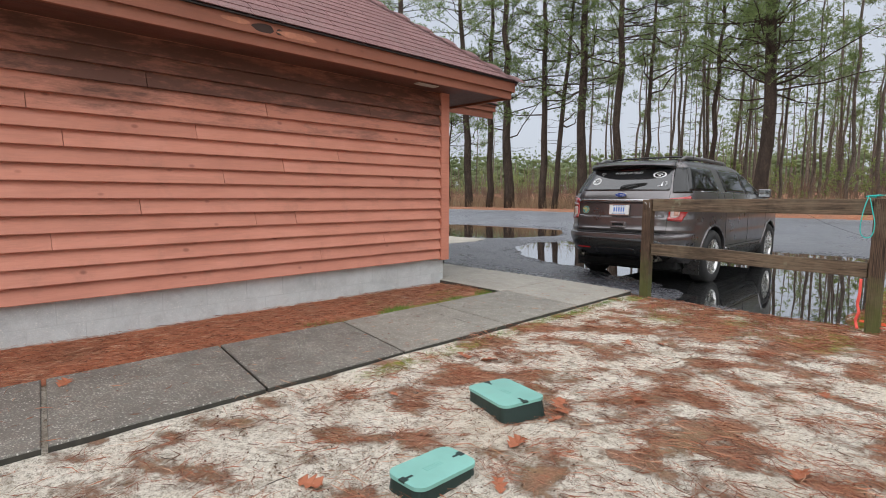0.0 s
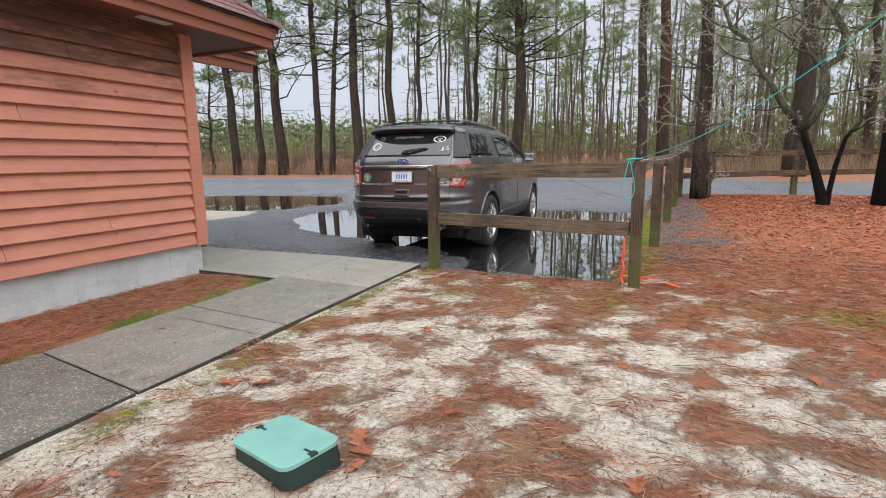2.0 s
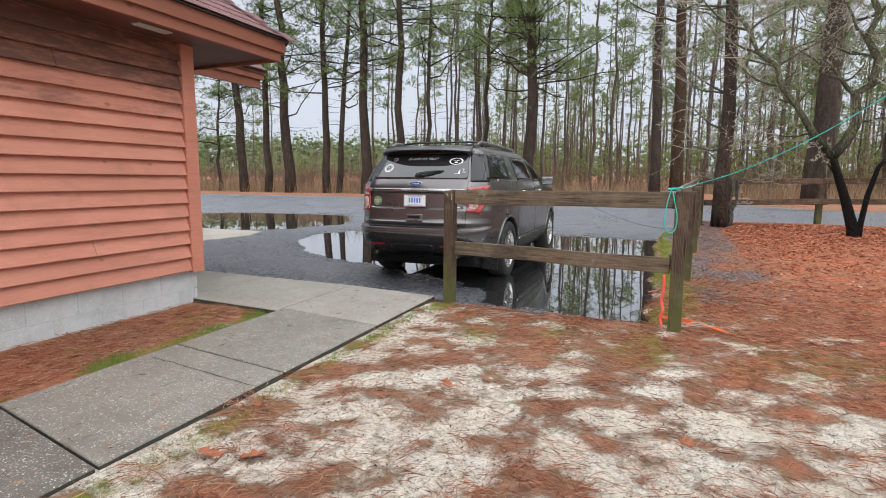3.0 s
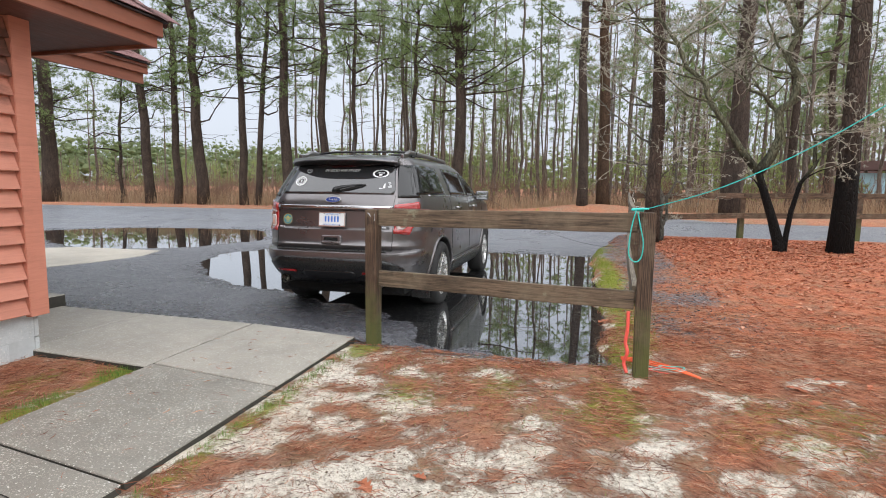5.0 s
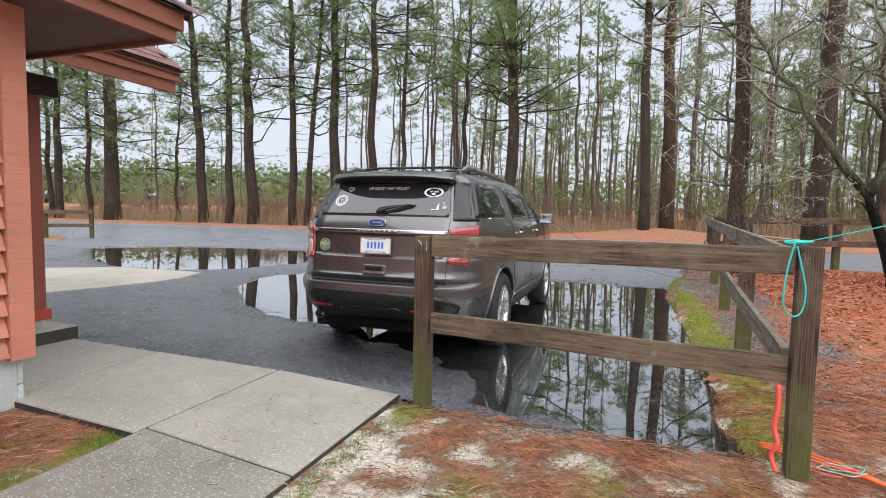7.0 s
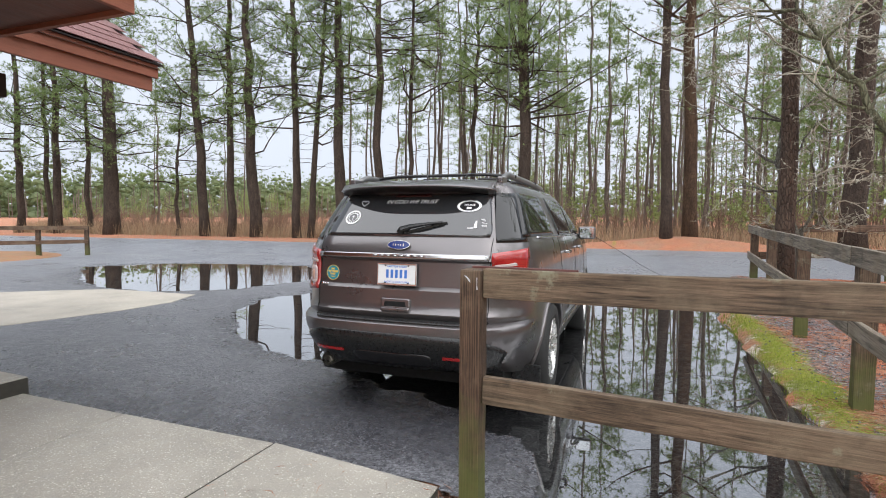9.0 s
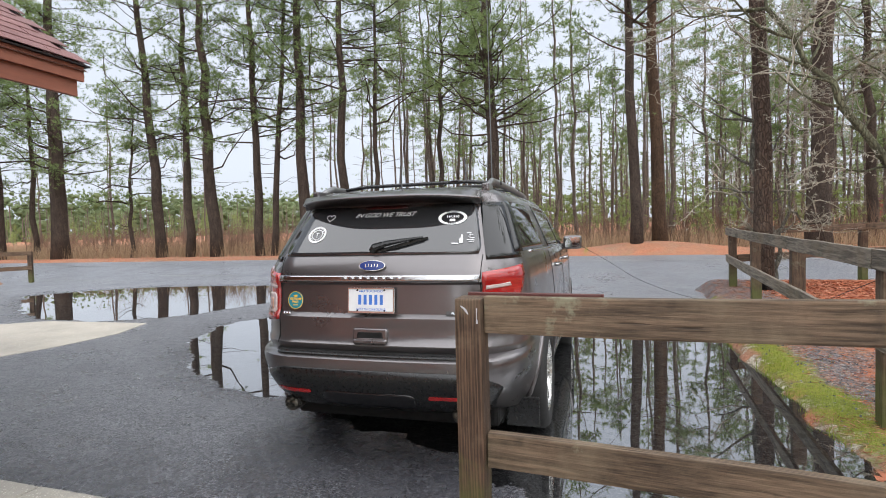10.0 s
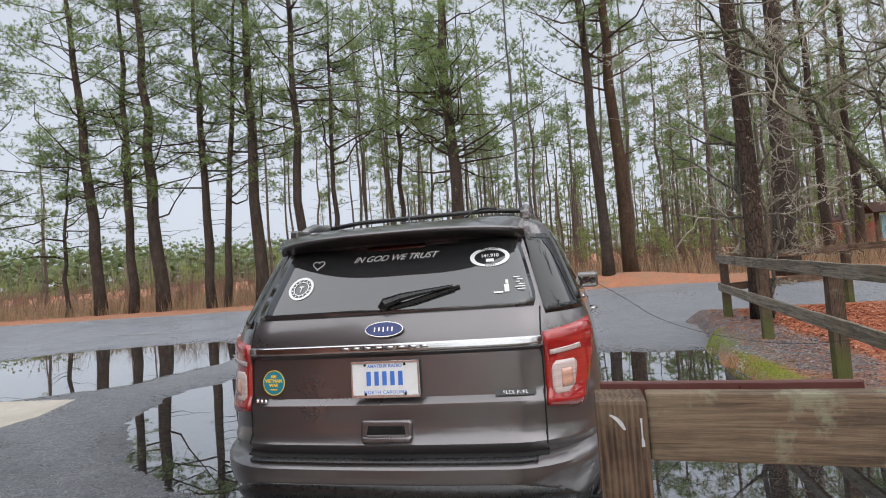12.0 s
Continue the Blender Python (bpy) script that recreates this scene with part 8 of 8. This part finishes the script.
def oak_leaf(seed):
    """A lobed, curled fallen leaf."""
    rng = random.Random(seed)
    b = bmesh.new()
    n = 22
    mid = [b.verts.new((0, -0.07 + 0.14 * i / 6, 0.008 * math.sin(i))) for i in range(7)]
    for sg in (-1, 1):
        rim = []
        for i in range(7):
            t = i / 6
            wdt = (0.012 + 0.038 * math.sin(math.pi * t) ** 0.7) * (1.25 if i % 2 else 0.5)
            rim.append(b.verts.new((sg * wdt, -0.07 + 0.14 * t + (0.012 if i % 2 else -0.004), 0.012 * rng.random() + 0.25 * wdt)))
        for i in range(6):
            q = (mid[i], mid[i + 1], rim[i + 1], rim[i])
            b.faces.new(q if sg < 0 else q[::-1])
    st = [b.verts.new((0.001, -0.11, 0.01)), b.verts.new((-0.001, -0.11, 0.01))]
    b.faces.new((mid[0], st[0], st[1]))
    me = bpy.data.meshes.new("oak_leaf")
    b.to_mesh(me)
    b.free()
    me.materials.append(leaf_mat)
    return me


leaf_kinds = [oak_leaf(k) for k in range(4)]
R = random.Random(12)
leaf_spots = [(2.37, -1.83, 20), (3.62, -2.72, 80), (3.66, -2.82, 150), (3.55, -2.62, 200), (3.68, -3.2, 10), (3.86, -3.55, 50), (3.3, -4.1, 300), (4.6, -1.35, 30), (2.75, -3.2, 100), (1.3, -4.62, 60), (5.6, -1.2, 10), (6.1, -0.4, 70)]
leaf_spots += [(R.uniform(2.5, 9.0), R.uniform(-4.5, 3.5), R.uniform(0, 360)) for _ in range(40)]
for i, (x, y, a) in enumerate(leaf_spots):
    o = new("oak_leaf", leaf_kinds[i % 4])
    z = 0.006 if XL < x < XR else ground_z(x, y) + 0.008
    o.matrix_world = pose(x, y, z, R.uniform(-15, 15), R.uniform(-15, 15), a) @ Matrix.Scale(R.uniform(0.45, 0.9), 4)
    tagged(o, "dry orange-brown oak leaf fallen on the sand", "leaf", "fallen leaves")

# island of straw at the foot of the far fence
island = sheet("verge_island", spaced([(-26, -15.6, 0.35)]), spaced([(4.5, 14.2, 0.35)]), lambda x, y: -0.09 + 0.13 * (1 - smooth01(0.75, 1.0, math.hypot((x + 19.7) / 4.0, (y - 9.6) / 4.2))) + 0.02 * noise.noise(Vector((x, y, 0))), ground_mat)
isl = island.data.color_attributes.new("cover", 'FLOAT_COLOR', 'POINT')
isl.data.foreach_set("color", [0.62, 0.52, 0.2, 1.0] * len(island.data.vertices))
tagged(island, "low island of straw and moss under the far fence", "ground", kind="structure")

# small notice kiosk beyond the road
kiosk = empty("notice_kiosk", pose(17.7, 27.5, ground_z(17.7, 27.5)) @ Matrix.Scale(1.2, 4), "small roofed notice board with a pale blue panel", "kiosk")
for x in (-0.75, 0.75):
    b = bmesh.new()
    box(b, x - 0.06, x + 0.06, -0.06, 0.06, -0.2, 1.75, 0.01)
    part("post", b, post_mat, kiosk)
b = bmesh.new()
box(b, -0.62, 0.62, -0.03, 0.03, 0.65, 1.55, 0.01)
part("panel", b, simple("kiosk_blue", (0.3, 0.5, 0.58), 0.5), kiosk, "pale blue notice panel")
b = bmesh.new()
vs = [b.verts.new(p) for p in [(-1.1, -0.5, 1.66), (1.1, -0.5, 1.66), (1.1, 0, 2.05), (-1.1, 0, 2.05), (1.1, 0.5, 1.66), (-1.1, 0.5, 1.66)]]
b.faces.new((vs[0], vs[1], vs[2], vs[3]))
b.faces.new((vs[3], vs[2], vs[4], vs[5]))
bmesh.ops.solidify(b, geom=b.faces[:], thickness=0.08)
part("roof", b, simple("kiosk_roof", (0.12, 0.06, 0.05), 0.8, bumpy=0.3), kiosk)

# a low red shed far off between the trunks
SHED_X, SHED_Y = 23.9, 44.6
shed = empty("shed", pose(SHED_X, SHED_Y, ground_z(SHED_X, SHED_Y), 0, 0, -25), "low faded red shed far behind the trees", "shed")
shed_red = painted_wood("shed_paint", (0.42, 0.13, 0.10))
b = bmesh.new()
box(b, -1.6, 1.6, -1.0, 1.0, -0.3, 2.0, 0.01)
part("wall", b, shed_red, shed)
b = bmesh.new()
vs = [b.verts.new(p) for p in [(-1.8, -1.2, 1.98), (1.8, -1.2, 1.98), (1.8, 0, 2.45), (-1.8, 0, 2.45), (1.8, 1.2, 1.98), (-1.8, 1.2, 1.98)]]
b.faces.new((vs[0], vs[1], vs[2], vs[3]))
b.faces.new((vs[3], vs[2], vs[4], vs[5]))
bmesh.ops.solidify(b, geom=b.faces[:], thickness=0.06)
part("roof", b, simple("shed_roof", (0.16, 0.09, 0.08), 0.8, bumpy=0.3), shed)
b = bmesh.new()
box(b, -0.1, 0.8, -1.03, -0.99, 0.1, 1.8, 0.005)
part("door", b, simple("shed_door", (0.10, 0.07, 0.06), 0.7), shed, "dark shed door")

# ---------------------------------------------------------------- siding boards, shingles
def board_mesh(L, seed):
    """A lap board: thick lower edge, thin top, the lower edge a little wavy. Runs along y from 0 to L, hangs from z 0."""
    b = bmesh.new()
    n = max(2, int(L / 0.28))
    rows = []
    for i in range(n + 1):
        y = L * i / n
        w = 0.0025 * noise.noise(Vector((y * 2.1, seed * 3.7, 0)))
        c = 0.006 * noise.noise(Vector((y * 0.9, seed * 1.3, 5)))
        prof = [(-0.024, 0.02), (-0.02, 0.02), (0.034 + c, -ROW + 0.004 + w), (0.032 + c, -ROW + w), (-0.016, -ROW + w)]
        rows.append([b.verts.new((x, y, z)) for x, z in prof])
    for ra, rb in zip(rows, rows[1:]):
        for k in range(5):
            j = (k + 1) % 5
            b.faces.new((ra[k], ra[j], rb[j], rb[k]))
    b.faces.new(rows[0][::-1])
    b.faces.new(rows[-1])
    bmesh.ops.recalc_face_normals(b, faces=b.faces[:])
    return b


butts = {3: [-4.45], 4: [-2.75, -2.3], 5: [-3.8], 7: [-3.06], 8: [-2.43], 9: [-4.33, -1.75], 11: [-4.55], 2: [-5.4, -1.1], 6: [-5.9], 10: [-3.3], 1: [-2.0], 12: [-2.6], 13: [-3.7, -1.3]}
for k in range(N_ROWS):
    z_top = SID0 + (k + 1) * ROW
    if z_top > SOFFIT + 0.1:
        continue
    ends = sorted([WALL_END] + butts.get(k, []) + [-0.128])
    for i, (a, c) in enumerate(zip(ends, ends[1:])):
        # rows darken towards the eave, mildew and painted shade together
        ob = part("siding_board", board_mesh(c - a - 0.005, k * 7 + i), paint_mildew_deep_shade if k >= 13 else paint_mildew_shade if k >= 11 else paint_siding, building)
        ob.matrix_local = Matrix.Translation((0, a + 0.0025, min(z_top, SOFFIT + 0.02)))
for k in range(N_ROWS):
    z_top = SID0 + (k + 1) * ROW
    if z_top > SOFFIT + 0.1:
        continue
    ob = part("siding_board", board_mesh(7.8, 500 + k), paint_siding, building)
    ob.matrix_local = Matrix.Translation((-0.12, 0, min(z_top, SOFFIT + 0.02))) @ pose(0, 0, 0, 0, 0, 90)

shingle_slope(roof, (EAVE_X + 0.015, EAVE_Y + 0.01, EAVE_Z - 0.008), (0, -1, 0), (-1, 0, 0), SLOPE, 11.0, 36, 1.0, 2.4, "shingles_rest")
hip_caps(roof, (EAVE_X, EAVE_Y, EAVE_Z), (-1, -1, SLOPE), 34)
shingle_slope(porch_deck, (P2X + 0.015, P2Y + 0.01, P2Z - 0.008), (0, -1, 0), (-1, 0, 0), S2, 2.85, 25, 0.0, 9.0, "shingles_rest", 0.16)
